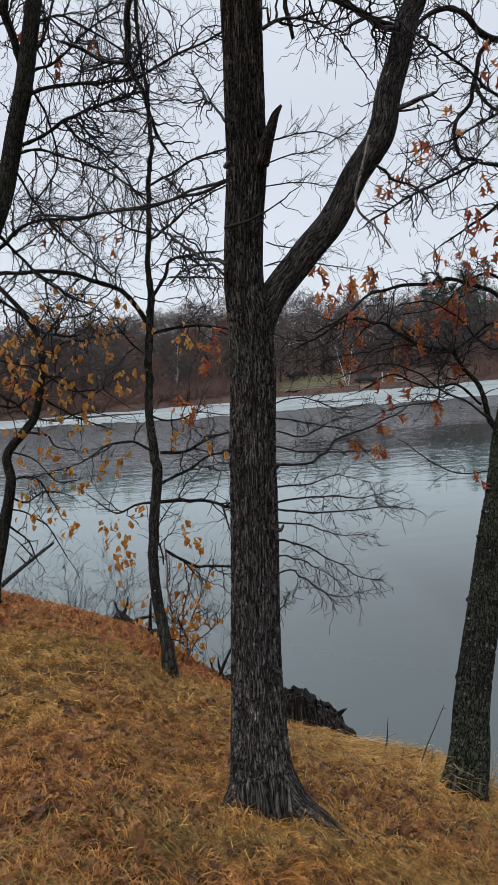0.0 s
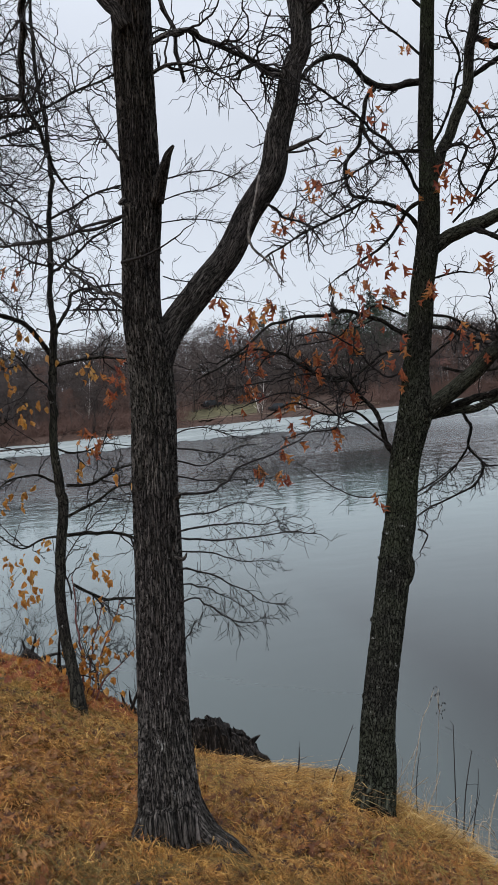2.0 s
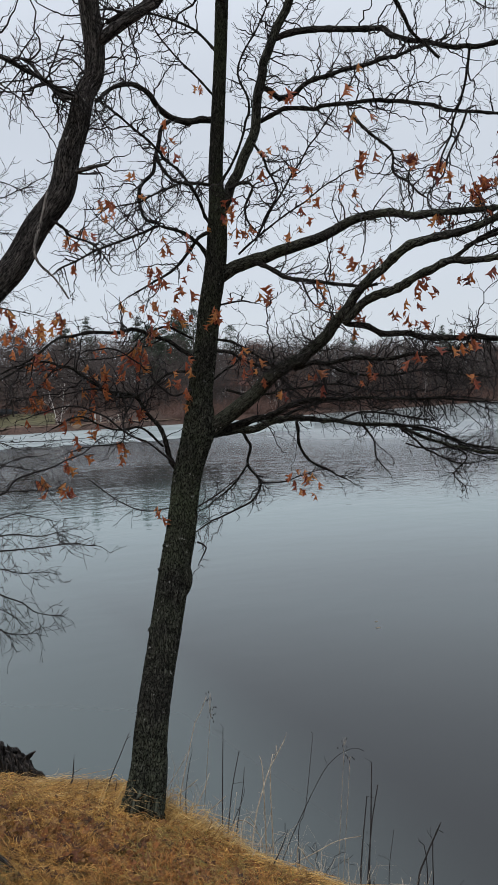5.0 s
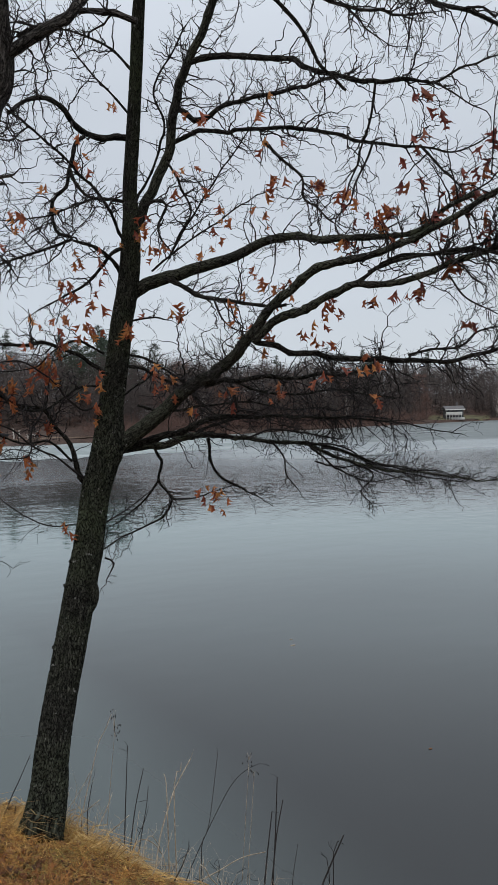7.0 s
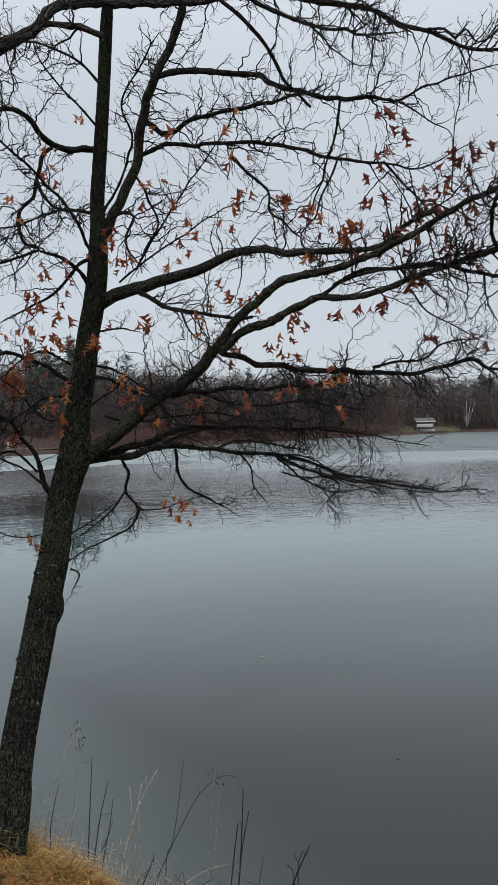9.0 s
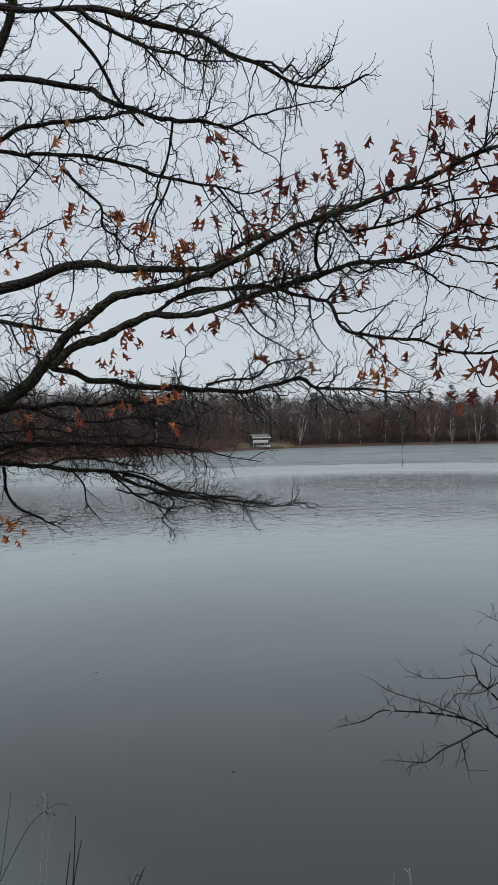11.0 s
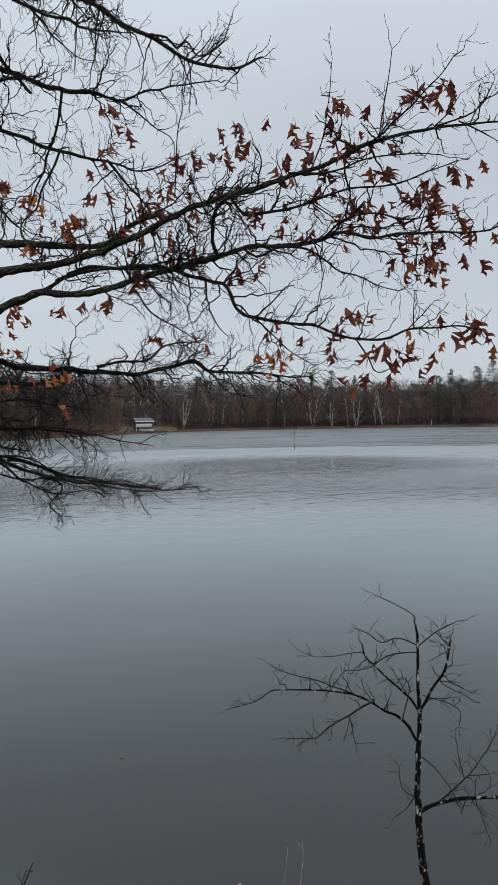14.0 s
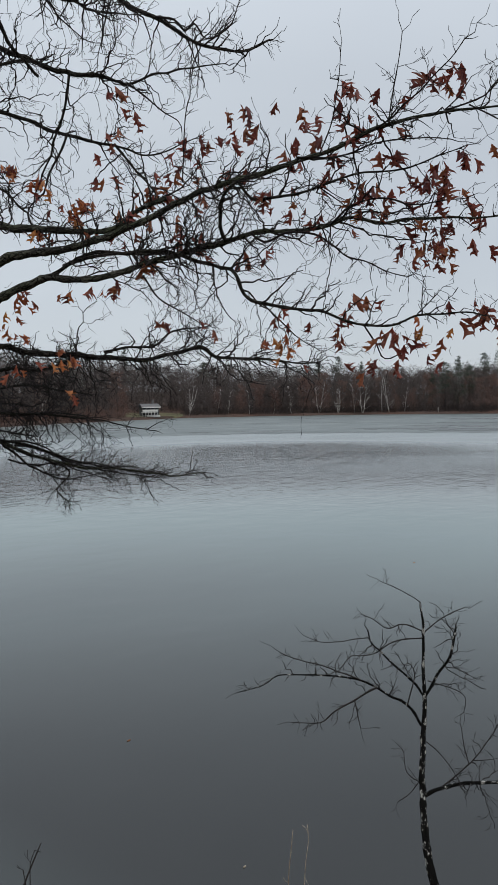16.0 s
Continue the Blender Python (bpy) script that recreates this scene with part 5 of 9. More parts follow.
limb(slim_tree, "limb", (-0.78, 6.34, 4.66, 0.0218), (-0.87, 6.27, 4.84, 0.0207), (-0.99, 6.21, 4.95, 0.0198), (-1.23, 6.10, 5.06, 0.0183), (-1.50, 5.98, 5.11, 0.0167), (-1.80, 5.83, 5.10, 0.0150), (-2.07, 5.66, 5.16, 0.0132))
limb(slim_tree, "branch", (-0.77, 6.34, 4.60, 0.0138), (-0.62, 6.35, 4.64, 0.0128), (-0.39, 6.37, 4.63, 0.0114), (-0.16, 6.39, 4.60, 0.0099))
limb(slim_tree, "branch", (-0.58, 6.32, 5.04, 0.0099), (-0.36, 6.34, 5.03, 0.0079), (-0.13, 6.35, 5.00, 0.0059))
limb(slim_tree, "branch", (-0.68, 6.27, 5.76, 0.0121), (-0.51, 6.24, 5.83, 0.0109), (-0.32, 6.20, 5.91, 0.0097), (-0.04, 6.15, 5.98, 0.0079))
limb(slim_tree, "branch", (-0.72, 6.36, 5.36, 0.0121), (-0.55, 6.33, 5.45, 0.0105), (-0.35, 6.28, 5.60, 0.0084), (-0.07, 6.22, 5.70, 0.0059))
limb(slim_tree, "branch", (-0.72, 6.35, 5.40, 0.0100), (-0.86, 6.26, 5.44, 0.0083), (-0.97, 6.17, 5.52, 0.0065), (-1.11, 6.03, 5.65, 0.0039))
limb(slim_tree, "branch", (-0.77, 6.23, 3.63, 0.0156), (-0.56, 6.25, 3.63, 0.0127), (-0.37, 6.27, 3.71, 0.0100), (-0.20, 6.28, 3.74, 0.0078))
limb(slim_tree, "branch", (-0.78, 6.20, 3.38, 0.0136), (-0.57, 6.23, 3.47, 0.0114), (-0.38, 6.26, 3.58, 0.0093), (-0.21, 6.27, 3.59, 0.0078))
limb(slim_tree, "branch", (-0.79, 6.07, 3.25, 0.0172), (-0.58, 6.10, 3.25, 0.0151), (-0.40, 6.11, 3.21, 0.0133), (-0.23, 6.11, 3.15, 0.0115))
limb(slim_tree, "branch", (-0.77, 6.01, 2.87, 0.0134), (-0.65, 6.00, 2.79, 0.0124), (-0.52, 6.00, 2.73, 0.0114), (-0.26, 6.01, 2.70, 0.0096))
limb(slim_tree, "branch", (-0.83, 6.22, 3.65, 0.0117), (-1.00, 6.18, 3.74, 0.0097), (-1.18, 6.12, 3.73, 0.0079), (-1.35, 6.05, 3.63, 0.0058), (-1.52, 5.98, 3.58, 0.0038))
limb(slim_tree, "branch", (-0.83, 6.17, 3.23, 0.0117), (-0.99, 6.12, 3.24, 0.0094), (-1.14, 6.05, 3.20, 0.0070), (-1.32, 6.00, 3.34, 0.0038))
limb(slim_tree, "branch", (-0.79, 6.25, 4.38, 0.0097), (-0.95, 6.18, 4.57, 0.0076), (-1.08, 6.11, 4.75, 0.0055), (-1.23, 6.04, 4.84, 0.0038))
limb(slim_tree, "branch", (-0.83, 6.24, 3.94, 0.0097), (-0.68, 6.26, 3.88, 0.0082), (-0.44, 6.28, 3.93, 0.0060), (-0.21, 6.29, 3.89, 0.0039))
limb(slim_tree, "branch", (-0.79, 5.98, 2.76, 0.0077), (-0.81, 5.99, 3.03, 0.0060), (-0.71, 6.01, 3.21, 0.0049), (-0.56, 6.01, 3.33, 0.0038))
limb(slim_tree, "stem", (-0.72, 5.64, 1.99, 0.0113), (-0.73, 5.81, 2.26, 0.0090), (-0.76, 5.97, 2.58, 0.0065), (-0.79, 6.12, 2.91, 0.0039))
limb(slim_tree, "stem", (-0.70, 5.64, 1.99, 0.0094), (-0.62, 5.83, 2.25, 0.0073), (-0.53, 5.97, 2.47, 0.0056), (-0.43, 6.10, 2.68, 0.0039))
limb(slim_tree, "stem", (-0.71, 5.64, 1.99, 0.0094), (-0.69, 5.80, 2.22, 0.0076), (-0.63, 5.96, 2.48, 0.0057), (-0.55, 6.10, 2.71, 0.0039))
limb(slim_tree, "stem", (-0.67, 5.65, 2.00, 0.0075), (-0.58, 5.81, 2.16, 0.0060), (-0.47, 5.89, 2.21, 0.0051), (-0.33, 6.00, 2.31, 0.0039))

edge_tree = tree("leaning_tree", "dark leaning tree with long bare limbs on the bank", "tree", (-2.14, 3.42, 2.38), SLIM_BARK)
limb(edge_tree, "trunk", (-2.14, 3.42, 2.38, 0.0999), (-2.14, 3.42, 2.63, 0.0908), (-2.16, 3.97, 3.07, 0.0749), (-2.07, 4.45, 3.65, 0.0724), (-1.87, 4.84, 4.43, 0.0690), (-1.65, 5.03, 5.11, 0.0638), (-1.52, 5.09, 5.43, 0.0609), (-1.45, 5.10, 5.64, 0.0576), (-1.38, 5.10, 5.89, 0.0562), (-1.30, 5.08, 6.12, 0.0567), (-1.24, 5.06, 6.35, 0.0532), (-1.16, 5.01, 6.63, 0.0477), (-1.05, 4.92, 6.97, 0.0361), (-0.91, 4.79, 7.34, 0.0243))
limb(edge_tree, "limb", (-1.33, 5.23, 6.32, 0.0287), (-1.36, 5.15, 6.50, 0.0273), (-1.37, 5.09, 6.62, 0.0264), (-1.29, 5.03, 6.78, 0.0251))
limb(edge_tree, "branch", (-1.31, 5.20, 6.13, 0.0141), (-1.12, 5.26, 6.20, 0.0132), (-0.84, 5.37, 6.24, 0.0118), (-0.58, 5.45, 6.30, 0.0105), (-0.26, 5.49, 6.45, 0.0089), (0.02, 5.51, 6.57, 0.0074))
limb(edge_tree, "branch", (-1.44, 5.27, 5.83, 0.0141), (-1.25, 5.36, 5.94, 0.0130), (-1.13, 5.40, 6.02, 0.0123), (-0.93, 5.48, 6.12, 0.0112), (-0.70, 5.56, 6.21, 0.0100), (-0.56, 5.61, 6.25, 0.0093))
limb(edge_tree, "branch", (-1.14, 5.39, 6.02, 0.0108), (-1.02, 5.50, 5.91, 0.0094), (-0.85, 5.64, 5.78, 0.0078), (-0.72, 5.77, 5.60, 0.0061), (-0.64, 5.80, 5.59, 0.0056))
limb(edge_tree, "branch", (-1.46, 5.28, 5.78, 0.0106), (-1.30, 5.36, 5.83, 0.0097), (-1.14, 5.48, 5.79, 0.0087), (-0.86, 5.65, 5.70, 0.0071), (-0.65, 5.81, 5.54, 0.0056))
limb(edge_tree, "branch", (-1.27, 5.16, 6.25, 0.0106), (-1.12, 5.24, 6.34, 0.0094), (-0.96, 5.31, 6.50, 0.0079), (-0.80, 5.36, 6.64, 0.0065), (-0.69, 5.41, 6.71, 0.0056))
limb(edge_tree, "branch", (-1.26, 5.14, 6.32, 0.0123), (-1.16, 5.24, 6.52, 0.0100), (-1.10, 5.31, 6.77, 0.0074))
limb(edge_tree, "branch", (-1.73, 5.25, 5.07, 0.0156), (-1.60, 5.37, 5.23, 0.0138), (-1.49, 5.45, 5.35, 0.0124), (-1.37, 5.53, 5.40, 0.0112), (-1.18, 5.67, 5.41, 0.0093), (-0.99, 5.78, 5.47, 0.0074))
limb(edge_tree, "branch", (-1.66, 5.23, 5.33, 0.0121), (-1.57, 5.39, 5.20, 0.0110), (-1.47, 5.54, 5.06, 0.0099), (-1.32, 5.71, 4.90, 0.0086), (-1.15, 5.86, 4.82, 0.0074))
limb(edge_tree, "branch", (-1.84, 5.22, 5.04, 0.0138), (-1.70, 5.44, 4.86, 0.0118), (-1.59, 5.57, 4.74, 0.0104), (-1.46, 5.72, 4.62, 0.0089), (-1.28, 5.85, 4.60, 0.0074))
limb(edge_tree, "branch", (-1.44, 5.21, 5.67, 0.0087), (-1.40, 5.33, 5.55, 0.0081), (-1.33, 5.46, 5.42, 0.0076), (-1.25, 5.58, 5.28, 0.0070), (-1.10, 5.74, 5.14, 0.0062), (-0.96, 5.87, 5.02, 0.0056))
limb(edge_tree, "branch", (-1.27, 5.20, 6.16, 0.0088), (-1.21, 5.37, 6.00, 0.0078), (-1.24, 5.56, 5.75, 0.0067), (-1.45, 5.66, 5.55, 0.0056))
limb(edge_tree, "branch", (-1.19, 5.07, 6.52, 0.0088), (-1.02, 5.15, 6.58, 0.0081), (-0.84, 5.30, 6.53, 0.0072), (-0.64, 5.45, 6.46, 0.0063), (-0.45, 5.51, 6.53, 0.0056))

bent_tree = tree("bent_tree", "small crooked tree with yellow leaves over the water", "tree", (-2.12, 5.79, 2.48), SLIM_BARK)
limb(bent_tree, "trunk", (-2.12, 5.79, 2.48, 0.0859), (-2.09, 5.76, 2.74, 0.0661), (-2.03, 5.91, 3.08, 0.0532), (-1.98, 5.99, 3.31, 0.0423), (-1.95, 6.05, 3.52, 0.0380), (-1.97, 6.09, 3.72, 0.0337), (-1.83, 6.17, 3.90, 0.0338), (-1.75, 6.22, 4.02, 0.0316), (-1.68, 6.28, 4.35, 0.0273), (-1.69, 6.29, 4.63, 0.0228), (-1.77, 6.28, 4.82, 0.0206), (-1.87, 6.26, 4.96, 0.0184), (-2.01, 6.22, 5.14, 0.0161))
limb(bent_tree, "bushy", (-1.68, 6.27, 4.44, 0.0100), (-1.50, 6.31, 4.57, 0.0088), (-1.28, 6.36, 4.60, 0.0074), (-1.05, 6.40, 4.63, 0.0060))
limb(bent_tree, "bushy", (-1.69, 6.28, 4.31, 0.0100), (-1.53, 6.32, 4.30, 0.0088), (-1.37, 6.35, 4.14, 0.0071), (-1.23, 6.38, 4.18, 0.0060))
limb(bent_tree, "bushy", (-1.84, 6.12, 3.89, 0.0099), (-1.67, 6.17, 3.85, 0.0077), (-1.60, 6.18, 3.75, 0.0062), (-1.43, 6.22, 3.69, 0.0040))
limb(bent_tree, "bushy", (-1.95, 6.06, 3.52, 0.0099), (-1.78, 6.11, 3.52, 0.0081), (-1.67, 6.12, 3.35, 0.0060), (-1.59, 6.11, 3.16, 0.0040))
limb(bent_tree, "bushy", (-1.96, 6.08, 3.75, 0.0079), (-1.77, 6.13, 3.66, 0.0066), (-1.62, 6.15, 3.48, 0.0051), (-1.44, 6.19, 3.46, 0.0040))
limb(bent_tree, "bushy", (-2.00, 6.01, 3.30, 0.0079), (-1.84, 6.05, 3.24, 0.0068), (-1.68, 6.07, 3.08, 0.0055), (-1.56, 6.06, 2.85, 0.0040))

sapling = tree("sapling", "blotchy bare sapling with drooping limbs below the bank", "tree", (4.70, 1.76, -0.13), SAPLING_BARK)
limb(sapling, "trunk", (4.70, 1.76, -0.13, 0.0555), (4.68, 1.78, 0.52, 0.0482), (4.78, 1.93, 0.73, 0.0386), (4.86, 2.09, 0.94, 0.0305), (4.92, 2.16, 1.08, 0.0273), (5.02, 2.24, 1.29, 0.0225), (5.09, 2.28, 1.46, 0.0209), (5.16, 2.32, 1.63, 0.0193), (5.23, 2.35, 1.80, 0.0177), (5.30, 2.38, 1.99, 0.0144), (5.36, 2.42, 2.18, 0.0113), (5.43, 2.46, 2.45, 0.0096), (5.47, 2.49, 2.64, 0.0065))
limb(sapling, "limb", (5.22, 2.36, 1.80, 0.0117), (5.20, 2.46, 1.93, 0.0106), (5.14, 2.62, 2.02, 0.0094), (5.06, 2.76, 2.09, 0.0083), (4.97, 2.90, 2.12, 0.0073), (4.81, 3.10, 2.13, 0.0059), (4.66, 3.26, 2.13, 0.0047), (4.55, 3.34, 2.06, 0.0038), (4.42, 3.45, 2.03, 0.0028))
limb(sapling, "limb", (5.30, 2.38, 1.99, 0.0102), (5.27, 2.49, 2.12, 0.0089), (5.20, 2.65, 2.26, 0.0074), (5.16, 2.74, 2.35, 0.0065), (5.16, 2.78, 2.46, 0.0057))
limb(sapling, "limb", (5.29, 2.38, 1.97, 0.0117), (5.38, 2.32, 2.13, 0.0112), (5.47, 2.25, 2.30, 0.0107), (5.53, 2.23, 2.46, 0.0102))
limb(sapling, "branch", (5.43, 2.45, 2.43, 0.0058), (5.51, 2.34, 2.54, 0.0044), (5.60, 2.19, 2.63, 0.0029))
limb(sapling, "branch", (5.43, 2.46, 2.44, 0.0058), (5.35, 2.58, 2.49, 0.0049), (5.27, 2.67, 2.46, 0.0042), (5.22, 2.76, 2.53, 0.0034), (5.17, 2.83, 2.56, 0.0029))
limb(sapling, "branch", (5.42, 2.45, 2.39, 0.0058), (5.30, 2.61, 2.37, 0.0050), (5.17, 2.73, 2.28, 0.0041), (5.06, 2.86, 2.25, 0.0034), (4.98, 2.91, 2.18, 0.0029))
limb(sapling, "branch", (5.08, 2.65, 2.06, 0.0086), (4.95, 2.77, 1.98, 0.0070), (4.83, 2.86, 1.91, 0.0056), (4.73, 2.92, 1.84, 0.0044), (4.61, 3.07, 1.84, 0.0028))
limb(sapling, "branch", (5.04, 2.75, 2.10, 0.0057), (4.91, 2.97, 2.19, 0.0046), (4.77, 3.15, 2.25, 0.0036), (4.67, 3.29, 2.33, 0.0028))
limb(sapling, "branch", (5.15, 2.76, 2.40, 0.0043), (4.94, 2.98, 2.37, 0.0029), (4.82, 3.12, 2.42, 0.0021))
limb(sapling, "branch", (4.97, 2.78, 1.97, 0.0057), (4.89, 2.69, 1.87, 0.0037), (4.85, 2.65, 1.83, 0.0028))
limb(sapling, "branch", (5.05, 2.26, 1.36, 0.0146), (5.17, 2.13, 1.44, 0.0139), (5.29, 1.93, 1.48, 0.0129), (5.40, 1.73, 1.50, 0.0120), (5.58, 1.40, 1.59, 0.0104))
limb(sapling, "branch", (5.13, 2.16, 1.43, 0.0058), (5.28, 2.05, 1.55, 0.0049), (5.43, 1.95, 1.71, 0.0038), (5.55, 1.90, 1.86, 0.0030))
limb(sapling, "branch", (5.27, 2.01, 1.59, 0.0044), (5.32, 2.09, 1.76, 0.0029), (5.35, 2.12, 1.85, 0.0022))
limb(sapling, "branch", (5.29, 1.99, 1.62, 0.0044), (5.35, 1.87, 1.64, 0.0022))
limb(sapling, "branch", (5.08, 2.28, 1.44, 0.0044), (5.06, 2.39, 1.50, 0.0033), (5.10, 2.44, 1.62, 0.0022))
limb(sapling, "branch", (5.10, 2.29, 1.48, 0.0044), (5.02, 2.34, 1.38, 0.0032), (4.95, 2.41, 1.32, 0.0022))
limb(sapling, "branch", (5.20, 2.31, 1.70, 0.0044), (5.21, 2.14, 1.58, 0.0031), (5.20, 2.04, 1.48, 0.0022))
limb(sapling, "branch", (5.34, 2.37, 2.10, 0.0044), (5.41, 2.20, 2.06, 0.0033), (5.42, 2.11, 2.01, 0.0028), (5.38, 2.10, 1.91, 0.0022))
limb(sapling, "branch", (5.47, 2.49, 2.64, 0.0044), (5.46, 2.54, 2.68, 0.0040), (5.43, 2.63, 2.73, 0.0033), (5.37, 2.80, 2.79, 0.0022))
limb(sapling, "branch", (5.14, 2.43, 1.96, 0.0057), (5.23, 2.42, 2.17, 0.0040), (5.24, 2.48, 2.24, 0.0033), (5.21, 2.51, 2.20, 0.0029))
limb(oak_on_the_lip, "tufty", (3.70, 5.23, 3.89, 0.0119), (3.93, 5.18, 3.83, 0.0105), (4.16, 5.12, 3.72, 0.0089), (4.40, 5.04, 3.69, 0.0074), (4.64, 4.95, 3.63, 0.0059), (4.88, 4.85, 3.59, 0.0043))
limb(oak_on_the_lip, "tufty", (3.57, 5.19, 3.92, 0.0078), (3.84, 5.13, 3.90, 0.0071), (4.07, 5.07, 3.76, 0.0064), (4.30, 4.99, 3.67, 0.0058), (4.57, 4.87, 3.60, 0.0050), (4.85, 4.74, 3.55, 0.0042))
limb(oak_on_the_lip, "tufty", (3.60, 5.17, 3.78, 0.0078), (3.77, 5.12, 3.72, 0.0068), (4.00, 5.04, 3.72, 0.0056), (4.22, 4.96, 3.63, 0.0043), (4.44, 4.86, 3.55, 0.0031))
limb(oak_on_the_lip, "bushy", (2.77, 5.09, 4.47, 0.0125), (3.03, 5.04, 4.37, 0.0113), (3.29, 4.97, 4.34, 0.0100), (3.55, 4.88, 4.37, 0.0087), (3.80, 4.79, 4.34, 0.0074), (4.08, 4.68, 4.28, 0.0057))
limb(oak_on_the_lip, "bushy", (2.10, 5.30, 4.28, 0.0106), (2.32, 5.29, 4.23, 0.0099), (2.64, 5.25, 4.26, 0.0090), (3.01, 5.19, 4.29, 0.0078), (3.28, 5.13, 4.23, 0.0070), (3.64, 5.03, 4.22, 0.0057))
limb(oak_on_the_lip, "bushy", (2.03, 5.31, 4.67, 0.0106), (2.21, 5.32, 4.63, 0.0097), (2.45, 5.34, 4.49, 0.0084), (2.70, 5.37, 4.26, 0.0068), (2.89, 5.37, 4.12, 0.0057))
limb(oak_on_the_lip, "bushy", (2.81, 4.84, 4.01, 0.0087), (3.01, 4.85, 4.07, 0.0079), (3.30, 4.84, 4.03, 0.0068), (3.59, 4.81, 3.97, 0.0056))
limb(oak_on_the_lip, "bushy", (1.79, 5.20, 4.29, 0.0085), (1.61, 5.16, 4.26, 0.0077), (1.39, 5.06, 4.46, 0.0065), (1.18, 4.97, 4.58, 0.0055), (0.97, 4.89, 4.56, 0.0046))
limb(oak_on_the_lip, "bushy", (1.62, 5.14, 3.76, 0.0083), (1.45, 5.10, 3.90, 0.0076), (1.28, 5.07, 3.99, 0.0070), (1.04, 5.00, 4.16, 0.0060), (0.85, 4.94, 4.21, 0.0053), (0.62, 4.86, 4.16, 0.0045))
limb(bent_tree, "bushy", (-1.72, 6.27, 4.17, 0.0100), (-1.60, 6.30, 4.07, 0.0090), (-1.43, 6.34, 3.96, 0.0076), (-1.21, 6.38, 3.85, 0.0060))
limb(bent_tree, "bushy", (-1.78, 6.25, 3.97, 0.0100), (-1.88, 6.17, 4.10, 0.0079), (-1.98, 6.09, 4.20, 0.0059))
limb(edge_tree, "bushy", (-2.03, 5.85, 4.55, 0.0096), (-1.86, 5.93, 4.45, 0.0087), (-1.67, 6.02, 4.39, 0.0079), (-1.44, 6.11, 4.20, 0.0067), (-1.23, 6.18, 4.18, 0.0058))
limb(edge_tree, "bushy", (-2.07, 5.84, 4.21, 0.0096), (-1.86, 5.95, 4.10, 0.0082), (-1.69, 6.03, 4.18, 0.0072), (-1.48, 6.12, 4.34, 0.0058))
limb(oak_on_the_lip, "knot", (1.53, 5.00, 3.04, 0.0394), (1.45, 4.98, 3.02, 0.0261), (1.41, 4.98, 3.04, 0.0175))
limb(oak_on_the_lip, "knot", (1.56, 4.93, 2.82, 0.0512), (1.61, 4.92, 2.96, 0.0361), (1.61, 4.93, 3.08, 0.0234))
limb(oak_on_the_lip, "knot", (1.50, 5.04, 3.19, 0.0197), (1.46, 5.00, 3.19, 0.0117))
limb(oak_on_the_lip, "knot", (1.35, 4.94, 2.64, 0.0197), (1.30, 4.90, 2.63, 0.0117))
limb(oak_on_the_lip, "knot", (1.21, 4.81, 2.19, 0.0177), (1.17, 4.76, 2.17, 0.0097))
limb(oak_by_the_path, "knot", (0.08, 3.62, 3.75, 0.0188), (0.11, 3.57, 3.78, 0.0106))
limb(oak_by_the_path, "knot", (0.01, 3.40, 2.87, 0.0161), (0.05, 3.34, 2.86, 0.0093))
limb(oak_by_the_path, "knot", (-0.01, 3.53, 5.15, 0.0188), (-0.04, 3.48, 5.12, 0.0119))
limb(oak_by_the_path, "knot", (0.05, 3.58, 3.48, 0.0161), (0.09, 3.54, 3.47, 0.0102), (0.11, 3.53, 3.50, 0.0066))
limb(oak_by_the_path, "spray", (0.08, 3.56, 3.67, 0.0045), (0.24, 3.79, 3.64, 0.0039), (0.44, 4.06, 3.63, 0.0030), (0.65, 4.30, 3.54, 0.0020))
limb(oak_by_the_path, "spray", (0.07, 3.53, 3.51, 0.0045), (0.22, 3.77, 3.44, 0.0038), (0.41, 4.04, 3.32, 0.0029), (0.59, 4.26, 3.25, 0.0020))
limb(oak_by_the_path, "spray", (0.06, 3.50, 3.36, 0.0045), (0.18, 3.72, 3.28, 0.0037), (0.30, 3.95, 3.16, 0.0028), (0.40, 4.12, 3.04, 0.0020))
limb(oak_by_the_path, "spray", (0.10, 3.58, 3.86, 0.0045), (0.25, 3.83, 3.80, 0.0038), (0.42, 4.06, 3.76, 0.0031), (0.63, 4.33, 3.72, 0.0020))
limb(oak_by_the_path, "spray", (0.11, 3.59, 3.99, 0.0045), (0.33, 4.01, 3.92, 0.0033), (0.55, 4.35, 3.85, 0.0020))
limb(oak_by_the_path, "spray", (0.16, 3.60, 5.25, 0.0046), (0.27, 3.74, 5.30, 0.0040), (0.42, 3.91, 5.37, 0.0031), (0.59, 4.10, 5.37, 0.0020))
limb(oak_by_the_path, "spray", (0.13, 3.70, 4.82, 0.0035), (0.27, 3.94, 4.82, 0.0029), (0.48, 4.22, 4.85, 0.0020))
limb(oak_by_the_path, "spray", (0.04, 3.52, 3.07, 0.0034), (0.10, 3.84, 3.04, 0.0026), (0.13, 4.03, 3.03, 0.0019))
limb(bent_tree, "bushy", (-1.97, 6.03, 3.39, 0.0099), (-1.83, 6.04, 3.33, 0.0081), (-1.69, 6.06, 3.41, 0.0064), (-1.47, 6.07, 3.35, 0.0039))
limb(bent_tree, "bushy", (-1.99, 5.99, 3.17, 0.0099), (-1.84, 5.96, 3.03, 0.0068), (-1.75, 5.90, 2.86, 0.0039))
limb(bent_tree, "bushy", (-1.68, 6.27, 4.58, 0.0100), (-1.52, 6.26, 4.75, 0.0079), (-1.29, 6.27, 4.78, 0.0058), (-1.10, 6.27, 4.85, 0.0040))
